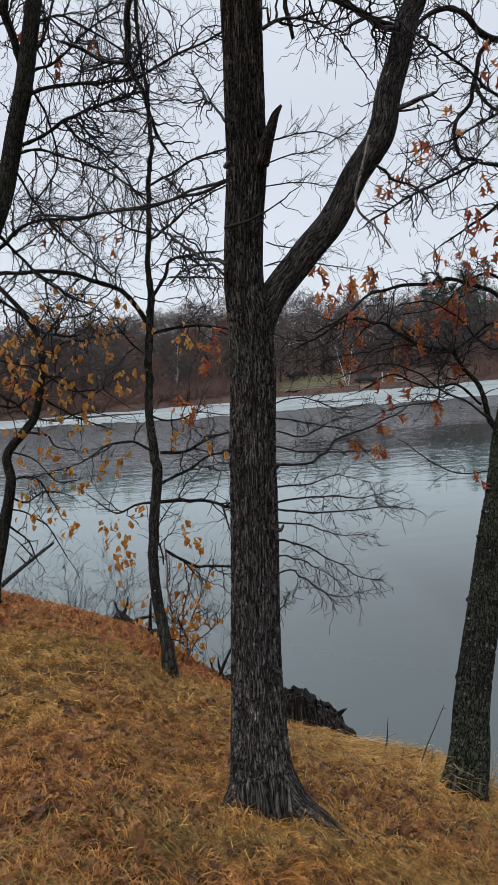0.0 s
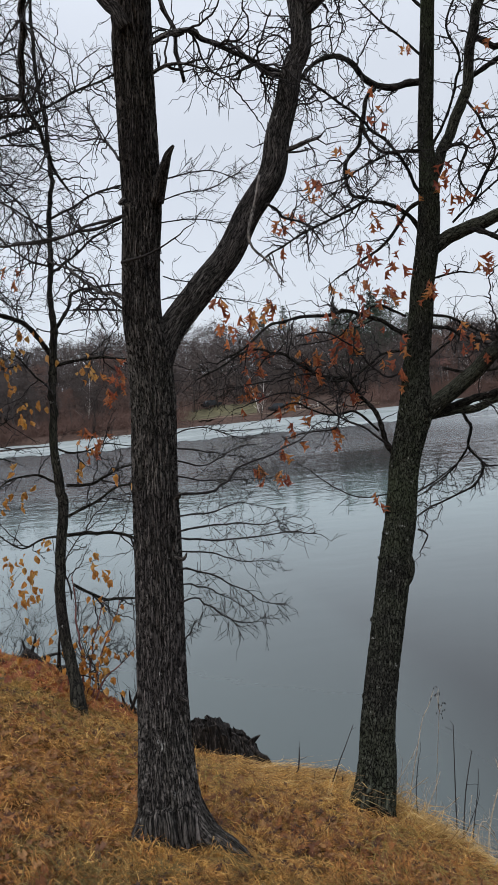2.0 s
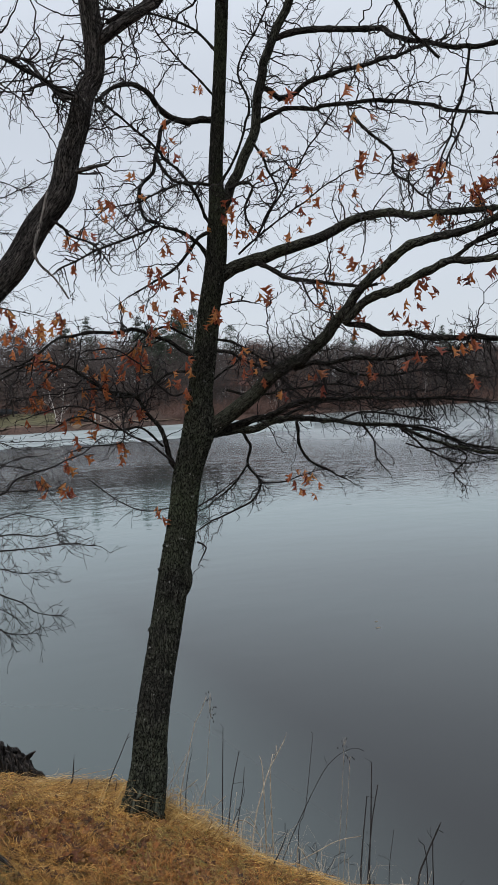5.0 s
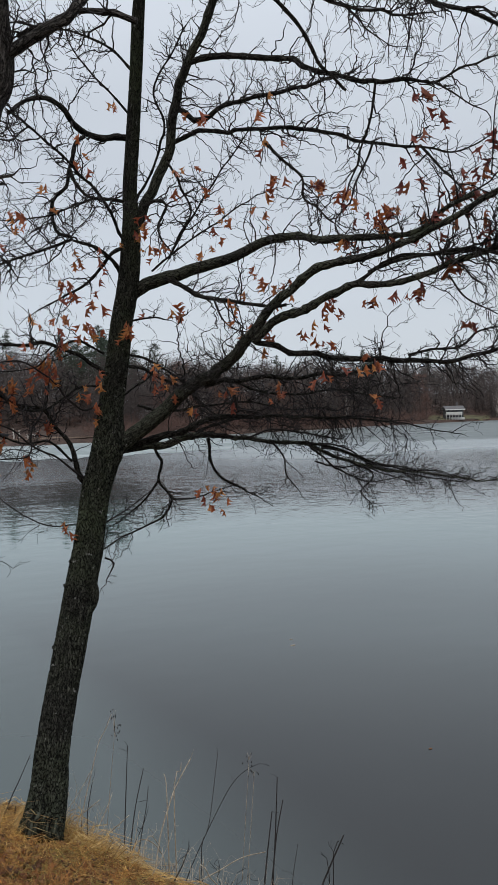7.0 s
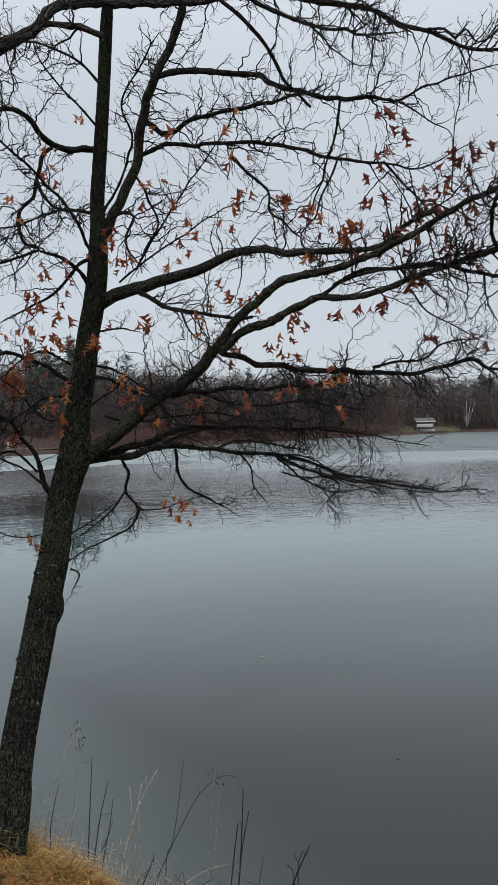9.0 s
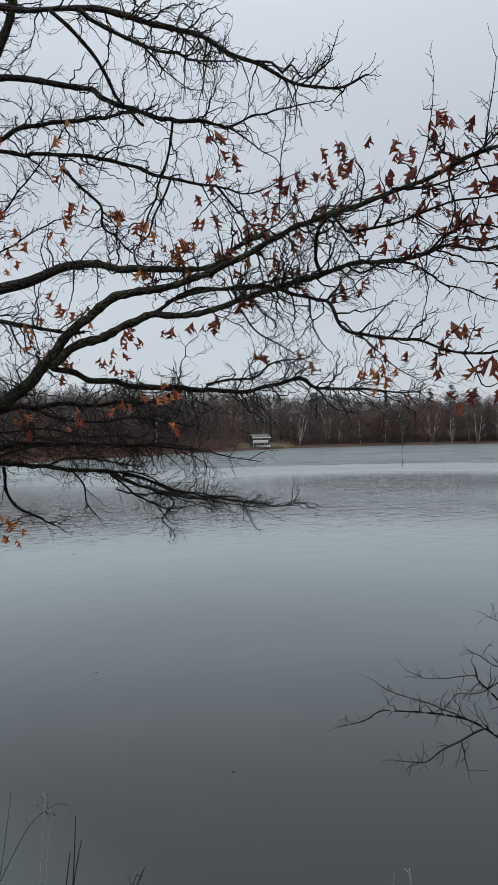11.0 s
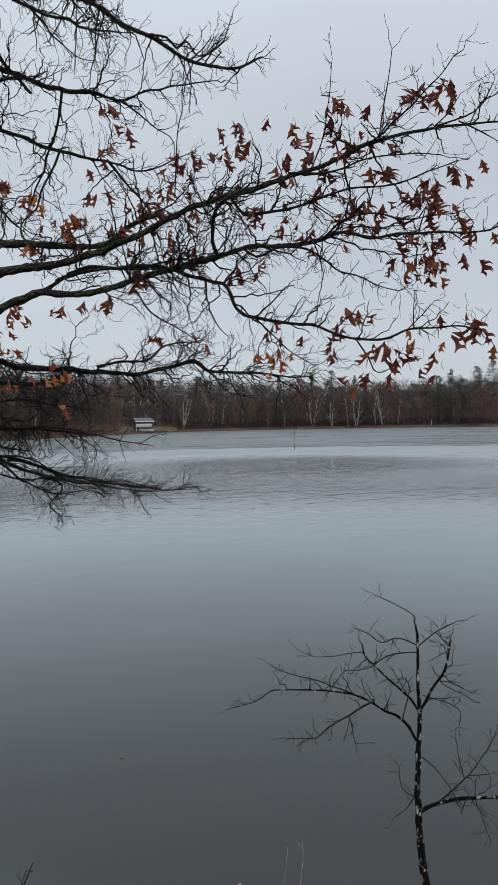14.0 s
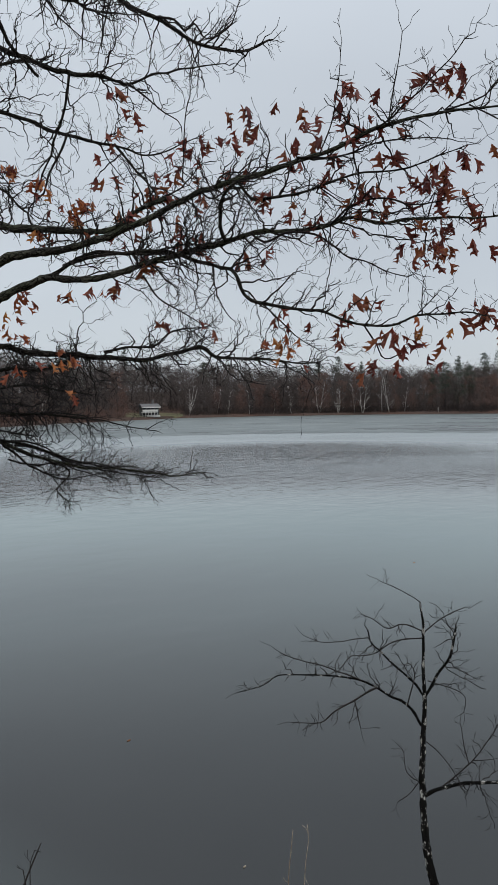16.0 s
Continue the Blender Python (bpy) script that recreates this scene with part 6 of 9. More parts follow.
limb(bent_tree, "bushy", (-1.77, 6.25, 3.99, 0.0080), (-1.60, 6.27, 3.95, 0.0069), (-1.37, 6.29, 4.01, 0.0054), (-1.14, 6.29, 3.94, 0.0040))
limb(oak_on_the_lip, "branch", (3.75, 1.42, 5.61, 0.0050), (3.80, 1.28, 5.63, 0.0042), (3.82, 1.21, 5.68, 0.0034), (3.85, 1.16, 5.78, 0.0022))
limb(oak_on_the_lip, "branch", (3.79, 1.31, 5.62, 0.0042), (3.82, 1.21, 5.55, 0.0034), (3.84, 1.14, 5.50, 0.0022))
limb(oak_on_the_lip, "branch", (3.75, 1.42, 5.61, 0.0042), (3.78, 1.35, 5.67, 0.0034), (3.80, 1.30, 5.75, 0.0022))
twigs(oak_by_the_path, 21.0, 0.55, 0.0)
tangle(oak_on_the_lip, 3.4, 0.016, 0.35, 0.9)
droop(oak_on_the_lip, 10.0)
twigs(oak_on_the_lip, 25.0, 0.48, 0.0, crook=0.38)
twigs(slim_tree, 20.0, 0.75, crook=0.2)
twigs(edge_tree, 26.0, 0.8, crook=0.24)
twigs(bent_tree, 26.0, 0.65, crook=0.24)
twigs(sapling, 26.0, 0.37, -0.004, fine=0.0046, crook=0.26)

# ---- leaves still on the twigs ----
def leaf_mesh(name, lobed, seed, length=0.105):
    """One dry leaf hanging from its stalk at the origin: a narrow blade, with slender pointed lobes where lobed, curled and twisted."""
    lr = np.random.default_rng(seed)
    pts, f = [], []
    n = 7
    s = np.linspace(0, 1, n)
    wide = (0.03, 0.10, 0.15, 0.12, 0.15, 0.10, 0.02) if lobed else (0.02, 0.20, 0.30, 0.30, 0.22, 0.11, 0.01)
    for q, w in zip(s, wide):
        for side in (-1, 0, 1):
            pts.append((side * w * lr.uniform(0.85, 1.15), q))
    for i in range(n - 1):
        o = 3 * i
        f += [(o, o + 1, o + 4, o + 3), (o + 1, o + 2, o + 5, o + 4)]
    if lobed:
        for i, reach in ((1, 0.13), (2, 0.24), (4, 0.22)):
            for side in (-1, 1):
                k = 3 * i + 1 + side
                w, q = pts[k]
                r = reach * lr.uniform(0.75, 1.25)
                o = len(pts)
                pts.extend([(side * (abs(w) + 0.6 * r), q + 0.07), (side * (abs(w) + 0.6 * r), q + 0.18), (side * (abs(w) + r), q + 0.25 + 0.1 * lr.random())])
                f += [(k, o, o + 1, k + 3), (o, o + 2, o + 1)]
    fold, twist, bow, cup = lr.uniform(0.7, 2.6), lr.uniform(-2.0, 2.0), lr.uniform(-0.35, 0.35), lr.uniform(-0.5, 0.7)
    v = []
    for x, q in pts:
        a = twist * q
        y = fold * abs(x) ** 1.4 + bow * math.sin(math.pi * q) + cup * q * abs(x) + lr.normal() * 0.012
        x = x * (1 - 0.25 * fold * abs(x))
        v.append((length * (x * math.cos(a) - y * math.sin(a)), length * (x * math.sin(a) + y * math.cos(a)), -length * q))
    me = bpy.data.meshes.new(name)
    me.from_pydata(v, [], f)
    me.polygons.foreach_set("use_smooth", [True] * len(f))
    return me


OAK_LEAVES = {m.name: [leaf_mesh("leaf", True, k, 0.088 + 0.003 * k) for k in range(9)] for m in (OAK_LEAF, RED_LEAF)}
OAK_LEAVES[YELLOW_LEAF.name] = [leaf_mesh("leaf", False, k, 0.07 + 0.006 * k) for k in range(6)]
for m in (OAK_LEAF, RED_LEAF, YELLOW_LEAF):
    for me in OAK_LEAVES[m.name]:
        me.materials.append(m)


def spray(t, mat, p, n):
    """A few more small leaves close by, joined into the tree's loose foliage."""
    for k in range(n):
        me = OAK_LEAVES[mat.name][rng.integers(len(OAK_LEAVES[mat.name]))]
        turn = Matrix.LocRotScale(Vector(np.array(p) - t["foot"] + rng.normal(size=3) * (0.045, 0.08, 0.045)), Euler((rng.normal() * 0.4, rng.normal() * 0.4, rng.uniform(0, 6.28))), Vector((1, 1, 1)) * (rng.uniform(0.6, 1.0) if mat is RED_LEAF else rng.uniform(0.5, 0.9)))
        store = t.setdefault("foliage", {}).setdefault(mat.name, ([], []))
        o = len(store[0])
        store[0].extend(tuple(turn @ v.co) for v in me.vertices)
        store[1].extend(tuple(o + i for i in f.vertices) for f in me.polygons)


def leaves(t, mat, *places):
    """Leaves of one kind hanging at these places."""
    for p in places:
        spray(t, mat, p, int(rng.integers(0, 3)) if mat is RED_LEAF else int(rng.integers(1, 5)) if mat is OAK_LEAF else int(rng.integers(1, 5)))
        ob = new("leaf", OAK_LEAVES[mat.name][rng.integers(len(OAK_LEAVES[mat.name]))])
        ob.parent = t["ob"]
        k = rng.uniform(0.65, 1.10) if mat is RED_LEAF else rng.uniform(0.60, 1.0)
        turn = Euler((rng.normal() * 0.35, rng.normal() * 0.35, rng.uniform(0, 6.28)))
        ob.matrix_local = Matrix.LocRotScale(Vector(np.array(p) - t["foot"]) + Vector((0, 0, 0.04)), turn, (k, k, k))
        ends = np.array(p) - t["foot"] + (0, 0, 0.04)
        sprout(t["twigs"], ends + rng.normal(size=3) * 0.05 + (0, 0, 0.05), np.array((0, 0, -1.0)) + rng.normal(size=3) * 0.4, 0.07, 0.0013, 0, 0)


leaves(slim_tree, YELLOW_LEAF, (-1.79, 5.92, 4.68), (-1.67, 5.95, 4.65), (-1.58, 5.97, 4.73), (-1.43, 6.01, 4.75), (-1.41, 6.02, 4.62), (-1.35, 6.01, 4.94), (-1.21, 6.06, 4.69), (-1.15, 6.08, 4.64), (-1.06, 6.09, 4.70), (-0.98, 6.09, 4.85), (-0.92, 6.10, 4.80), (-1.18, 6.08, 4.58), (-1.05, 6.10, 4.57), (-0.90, 6.13, 4.29), (-1.01, 6.12, 4.28), (-1.04, 6.11, 4.17), (-1.11, 6.10, 4.40), (-1.23, 6.08, 4.27), (-1.46, 6.02, 4.25), (-1.43, 6.03, 4.20), (-1.33, 6.05, 4.33), (-1.29, 6.06, 4.05), (-0.80, 6.13, 4.64), (-0.55, 6.17, 4.51), (-0.48, 6.17, 4.49), (-0.47, 6.17, 4.57))
leaves(bent_tree, YELLOW_LEAF, (-1.79, 6.04, 4.09), (-1.50, 6.12, 4.07), (-1.34, 6.15, 3.94), (-1.24, 6.18, 4.14), (-1.57, 6.10, 4.01), (-1.85, 6.00, 3.66), (-1.70, 6.05, 3.73), (-1.34, 6.11, 3.42), (-1.77, 5.96, 3.21), (-1.61, 6.02, 3.25), (-1.85, 5.97, 3.39), (-1.48, 6.03, 3.12), (-1.85, 6.01, 4.58), (-1.61, 6.08, 4.52), (-1.67, 6.07, 3.86), (-1.44, 6.12, 3.86), (-1.13, 6.18, 3.81), (-1.36, 6.13, 3.69), (-1.54, 6.08, 3.64), (-1.61, 6.06, 3.54), (-1.74, 6.01, 3.47), (-1.24, 6.14, 3.55), (-1.08, 6.17, 3.58), (-1.70, 6.06, 4.18), (-1.62, 6.09, 4.21), (-1.51, 6.11, 4.43), (-1.74, 6.05, 4.45), (-1.81, 6.03, 4.36), (-1.62, 6.07, 3.72), (-1.48, 6.09, 3.53), (-1.43, 6.08, 3.39), (-1.87, 6.01, 3.88))
leaves(slim_tree, YELLOW_LEAF, (-0.62, 6.05, 3.78), (-0.38, 6.07, 3.71), (-0.23, 6.06, 3.57), (-1.21, 5.87, 3.09), (-1.13, 5.89, 3.10), (-1.25, 5.87, 3.12), (-1.11, 5.86, 2.93), (-1.16, 5.84, 2.87), (-0.59, 5.95, 2.98), (-0.54, 5.90, 2.74), (-0.65, 5.89, 2.75), (-0.64, 5.83, 2.52), (-0.71, 5.78, 2.38), (-0.68, 5.74, 2.24), (-0.77, 5.69, 2.13), (-0.73, 5.68, 2.09), (-0.99, 5.74, 2.38), (-1.09, 5.76, 2.53), (-0.81, 5.71, 2.21), (-0.86, 5.76, 2.40), (-0.43, 5.78, 2.30), (-0.53, 5.72, 2.15), (-0.59, 5.94, 2.94), (-0.54, 5.77, 2.31), (-0.71, 5.71, 2.16), (-0.70, 5.66, 2.03), (-0.79, 5.66, 2.08), (-0.74, 5.74, 2.27))
leaves(slim_tree, OAK_LEAF, (-0.24, 5.89, 4.48), (-0.22, 5.89, 4.43), (-0.27, 5.89, 4.50), (-0.34, 5.89, 4.33), (-0.32, 5.89, 4.31), (-0.54, 5.87, 4.05), (-0.46, 5.88, 3.95), (-0.51, 5.87, 3.89), (-0.43, 5.88, 3.97), (-0.48, 5.87, 3.92))
leaves(edge_tree, OAK_LEAF, (-1.76, 5.63, 4.29), (-1.72, 5.64, 4.27), (-1.74, 5.64, 4.23), (-1.34, 5.63, 5.36), (-1.31, 5.63, 5.37), (-0.96, 5.72, 5.27), (-0.87, 5.37, 6.49), (-1.11, 5.36, 6.40), (-1.35, 5.26, 6.51), (-1.25, 5.25, 6.59))
leaves(oak_on_the_lip, OAK_LEAF, (0.51, 4.96, 4.83), (0.56, 4.99, 4.72), (0.54, 4.99, 4.65), (0.69, 5.01, 4.74), (0.70, 5.02, 4.72), (0.84, 5.03, 4.78), (0.88, 5.04, 4.76), (0.66, 5.02, 4.52), (0.71, 5.04, 4.48), (0.74, 5.04, 4.40), (0.82, 5.03, 4.81), (1.01, 4.96, 5.35), (0.95, 4.97, 5.27), (1.15, 4.94, 5.52), (1.17, 4.94, 5.54), (1.34, 4.90, 5.72), (1.61, 4.85, 5.95), (1.48, 5.04, 5.13), (1.50, 5.05, 5.11), (1.58, 5.01, 5.34), (1.75, 5.02, 5.29), (1.71, 5.07, 5.00), (1.27, 5.07, 4.88), (1.50, 5.08, 4.88), (1.75, 4.73, 6.27))
leaves(oak_on_the_lip, OAK_LEAF, (1.02, 5.08, 4.45), (1.11, 5.10, 4.41), (1.34, 5.11, 4.55), (1.36, 5.11, 4.51), (1.41, 5.11, 4.58), (1.47, 5.10, 4.66), (1.49, 5.10, 4.72), (1.62, 5.10, 4.74), (1.66, 5.09, 4.82), (1.70, 5.09, 4.82), (1.28, 5.11, 4.45), (1.27, 5.09, 4.70), (1.16, 5.09, 4.59), (1.03, 5.09, 4.32), (1.00, 5.09, 4.14), (0.64, 5.03, 4.22), (0.70, 5.04, 4.23), (1.07, 5.09, 4.04), (1.34, 5.12, 4.13), (1.40, 5.12, 4.12), (0.90, 5.07, 4.11), (0.84, 5.05, 3.79), (0.82, 5.03, 3.65), (0.66, 5.01, 3.71), (1.22, 5.10, 3.87))
leaves(oak_on_the_lip, OAK_LEAF, (0.93, 5.07, 3.90), (1.46, 5.07, 3.43), (1.67, 5.12, 4.40), (1.69, 5.12, 4.33), (1.75, 5.12, 4.23), (1.76, 5.12, 4.50), (1.95, 5.04, 4.85), (1.96, 5.03, 4.83), (1.98, 4.90, 5.47), (2.05, 4.84, 5.53), (2.04, 4.84, 5.57), (2.08, 4.87, 5.37), (2.12, 4.97, 4.54), (2.14, 4.97, 4.48), (2.23, 4.92, 4.45), (2.36, 4.84, 4.22), (2.45, 4.63, 5.35), (1.36, 5.11, 4.56), (1.42, 5.11, 4.52), (0.78, 5.05, 4.46), (0.70, 5.03, 4.55), (1.07, 5.09, 4.39), (1.14, 5.10, 4.45), (1.38, 5.11, 4.46))
leaves(oak_on_the_lip, OAK_LEAF, (2.22, 4.63, 5.85), (2.36, 4.58, 5.73), (2.48, 4.53, 5.61), (2.50, 4.54, 5.52), (2.75, 4.34, 5.54), (2.96, 3.95, 5.68), (3.05, 3.82, 5.61), (3.07, 3.79, 5.57), (2.73, 4.31, 5.66), (2.77, 4.25, 5.72), (2.69, 4.21, 6.00), (2.66, 4.10, 6.25), (2.30, 4.43, 6.19), (2.47, 4.73, 3.64), (2.48, 4.72, 3.58), (2.71, 4.47, 5.19), (2.76, 4.45, 5.11), (2.87, 4.34, 5.05), (3.05, 4.10, 4.90), (3.05, 4.10, 4.88), (2.76, 4.50, 4.83), (2.79, 4.48, 4.78), (2.71, 4.55, 4.79), (2.57, 4.63, 4.98))
leaves(oak_on_the_lip, OAK_LEAF, (2.62, 4.60, 4.94), (2.97, 4.26, 4.74), (3.03, 4.18, 4.69), (2.85, 4.44, 4.70), (2.87, 4.46, 4.35), (2.88, 4.44, 4.31), (3.07, 4.13, 4.40), (3.22, 3.86, 4.53), (3.23, 3.86, 4.26), (2.57, 4.69, 4.35), (3.08, 3.91, 5.30), (3.10, 3.88, 5.28), (3.19, 3.61, 5.45), (3.21, 3.59, 5.42), (3.24, 3.61, 5.25), (3.23, 3.75, 4.90), (2.23, 4.86, 4.95), (2.25, 4.86, 4.91), (2.45, 4.74, 3.61), (2.51, 4.70, 3.62))
leaves(oak_on_the_lip, RED_LEAF, (2.99, 4.00, 5.69), (3.09, 3.85, 5.61), (3.21, 3.26, 6.04), (3.25, 3.26, 5.93), (3.27, 3.31, 5.83), (3.29, 3.20, 5.86), (3.24, 3.39, 5.81), (3.26, 3.52, 5.58), (3.28, 3.47, 5.56), (3.31, 3.40, 5.57), (3.22, 3.68, 5.46), (3.25, 3.63, 5.43), (3.12, 3.94, 5.31), (3.15, 3.85, 5.41), (3.42, 2.98, 5.64), (3.45, 2.99, 5.55), (3.44, 3.03, 5.54), (3.40, 3.19, 5.48), (3.39, 3.26, 5.46), (3.42, 3.17, 5.43), (3.45, 3.09, 5.44), (3.45, 3.05, 5.46), (3.45, 2.80, 5.71), (3.47, 2.75, 5.67))
leaves(oak_on_the_lip, RED_LEAF, (3.45, 2.85, 5.65), (3.46, 2.61, 5.79), (3.50, 2.58, 5.65), (3.51, 2.61, 5.63), (3.48, 2.47, 5.79), (3.50, 2.47, 5.74), (3.51, 2.49, 5.70), (3.50, 2.88, 5.44), (3.52, 2.84, 5.39), (3.54, 2.64, 5.50), (3.34, 3.50, 5.28), (3.35, 3.42, 5.37), (3.36, 3.42, 5.31), (3.37, 3.38, 5.34), (3.44, 3.22, 5.29), (3.50, 3.05, 5.27), (3.51, 3.02, 5.23), (3.50, 3.08, 5.20), (3.55, 2.89, 5.18), (3.56, 2.88, 5.13), (3.56, 2.92, 5.12), (3.36, 3.47, 5.23), (3.46, 3.27, 5.09), (3.63, 2.63, 5.04))
leaves(oak_on_the_lip, RED_LEAF, (3.40, 3.50, 4.93), (3.26, 3.82, 4.90), (3.08, 4.15, 4.93), (3.60, 2.98, 4.67), (3.53, 3.21, 4.67), (3.25, 3.91, 4.54), (3.53, 2.29, 5.78), (3.61, 2.18, 5.69), (3.62, 2.17, 5.66), (3.64, 1.98, 5.79), (3.63, 1.94, 5.83), (3.66, 1.97, 5.74), (3.69, 1.94, 5.69), (3.73, 1.92, 5.57), (3.71, 1.92, 5.62), (3.71, 1.76, 5.76), (3.75, 1.64, 5.70), (3.73, 2.08, 5.43), (3.73, 2.10, 5.39), (3.72, 2.04, 5.48), (3.72, 2.02, 5.50), (3.76, 2.01, 5.39), (3.77, 2.00, 5.36))
leaves(oak_on_the_lip, RED_LEAF, (3.63, 2.30, 5.51), (3.63, 2.32, 5.48), (3.60, 2.46, 5.35), (3.82, 1.87, 5.31), (3.80, 1.90, 5.34), (3.82, 1.85, 5.32), (3.85, 1.82, 5.25), (3.86, 1.81, 5.20), (3.81, 1.72, 5.46), (3.82, 1.71, 5.45), (3.82, 1.95, 5.21), (3.88, 1.72, 5.21), (3.88, 1.59, 5.33), (3.87, 1.63, 5.32), (3.87, 1.56, 5.37), (3.88, 1.51, 5.37), (3.88, 1.49, 5.37), (3.89, 1.48, 5.34), (3.91, 1.49, 5.26), (3.91, 1.47, 5.27), (3.77, 1.44, 5.76), (3.77, 1.46, 5.74), (3.76, 1.39, 5.80))
leaves(oak_on_the_lip, RED_LEAF, (3.77, 1.34, 5.78), (3.80, 1.34, 5.69), (3.78, 1.37, 5.75), (3.75, 1.49, 5.77), (3.89, 1.38, 5.39), (3.89, 1.39, 5.41), (3.94, 1.40, 5.20), (3.95, 1.39, 5.16), (3.96, 1.35, 5.11), (3.97, 1.34, 5.10), (3.94, 1.53, 5.11), (3.95, 1.54, 5.07), (3.93, 1.58, 5.10), (3.95, 1.60, 4.99), (3.96, 1.58, 4.96), (3.96, 1.56, 4.99), (3.97, 1.52, 4.95), (3.96, 1.49, 5.06), (3.96, 1.48, 5.08), (3.97, 1.53, 4.97), (3.91, 1.74, 5.05), (3.92, 1.73, 5.00), (3.90, 1.73, 5.09))
leaves(oak_on_the_lip, RED_LEAF, (3.94, 1.65, 4.97), (3.95, 1.64, 4.94), (3.99, 1.23, 5.06), (3.89, 2.05, 4.66), (3.90, 1.97, 4.74), (3.87, 2.12, 4.64), (3.87, 2.14, 4.59), (3.87, 2.12, 4.54), (3.95, 1.85, 4.54), (3.96, 1.84, 4.56), (3.96, 1.82, 4.53), (3.98, 1.78, 4.46), (4.02, 1.58, 4.44), (3.94, 1.94, 4.37), (3.94, 1.92, 4.39), (3.93, 1.96, 4.39), (3.97, 1.81, 4.38), (3.97, 1.81, 4.35), (4.04, 1.35, 4.64), (4.04, 1.33, 4.60), (4.03, 1.39, 4.68), (4.03, 1.47, 4.58), (3.72, 2.47, 4.72), (3.73, 2.48, 4.66))
leaves(oak_on_the_lip, OAK_LEAF, (3.98, 1.71, 4.55), (3.99, 1.68, 4.55), (3.99, 1.67, 4.56), (3.76, 2.44, 4.54), (3.76, 2.43, 4.49), (3.75, 2.46, 4.52), (3.11, 3.96, 5.30), (3.45, 3.29, 5.07), (3.40, 3.49, 4.91), (3.83, 1.95, 5.19))
leaves(oak_on_the_lip, RED_LEAF, (3.44, 2.07, 5.67), (3.68, 1.89, 5.60), (3.64, 2.06, 5.36), (3.51, 2.39, 5.30), (3.52, 2.37, 5.26), (3.57, 2.23, 5.56), (3.66, 3.40, 5.53), (3.34, 3.25, 5.38), (3.32, 3.29, 5.35), (3.36, 3.20, 5.01), (3.65, 2.42, 5.06), (3.80, 1.50, 5.31), (3.90, 1.53, 5.15), (3.75, 2.16, 5.20), (3.72, 2.25, 5.24), (3.26, 3.34, 4.92), (3.83, 2.47, 4.63), (3.83, 2.01, 4.75), (3.96, 1.44, 4.56), (4.00, 1.31, 4.58), (4.82, 2.74, 4.43), (4.65, 2.97, 4.44))
leaves(slim_tree, YELLOW_LEAF, (-0.81, 5.70, 2.17), (-0.76, 5.72, 2.23), (-0.71, 5.75, 2.28), (-0.66, 5.77, 2.33), (-0.72, 5.79, 2.43), (-0.77, 5.77, 2.37), (-0.82, 5.74, 2.29), (-0.64, 5.73, 2.20), (-0.59, 5.74, 2.23), (-0.69, 5.69, 2.10), (-0.77, 5.65, 2.03), (-0.82, 5.67, 2.10), (-0.91, 5.80, 2.55), (-1.06, 5.86, 2.88), (-1.10, 5.89, 3.03), (-1.03, 5.85, 2.81), (-1.14, 5.82, 2.78), (-1.05, 5.89, 2.99), (-1.17, 5.86, 2.99), (-0.97, 5.93, 3.15), (-0.90, 5.95, 3.21), (-0.58, 5.97, 3.07), (-0.52, 5.94, 2.93), (-0.51, 5.93, 2.84), (-0.45, 5.87, 2.58), (-0.58, 5.82, 2.45), (-0.62, 5.80, 2.40))
leaves(edge_tree, YELLOW_LEAF, (-1.70, 5.74, 4.60), (-1.59, 5.76, 4.70), (-1.46, 5.79, 4.76), (-1.36, 5.81, 4.81), (-1.23, 5.83, 4.87), (-1.40, 5.79, 4.92), (-1.55, 5.76, 4.86), (-1.22, 5.86, 4.53), (-1.32, 5.85, 4.41), (-1.41, 5.82, 4.50), (-1.55, 5.80, 4.36), (-1.72, 5.75, 4.23), (-1.76, 5.73, 4.40), (-1.62, 5.78, 4.26), (-1.79, 5.72, 4.48))
for t in TREES.values():
    for key, (v, f) in t.get("foliage", {}).items():
        tagged(mesh_object("foliage", v, f, bpy.data.materials[key], t["ob"], "loose dry leaves in small clusters", flat=True), kind="stuff")
    tagged(t["twigs"].build("twig_mass", TWIG, t["ob"], "tangle of fine bare twigs"), kind="stuff")

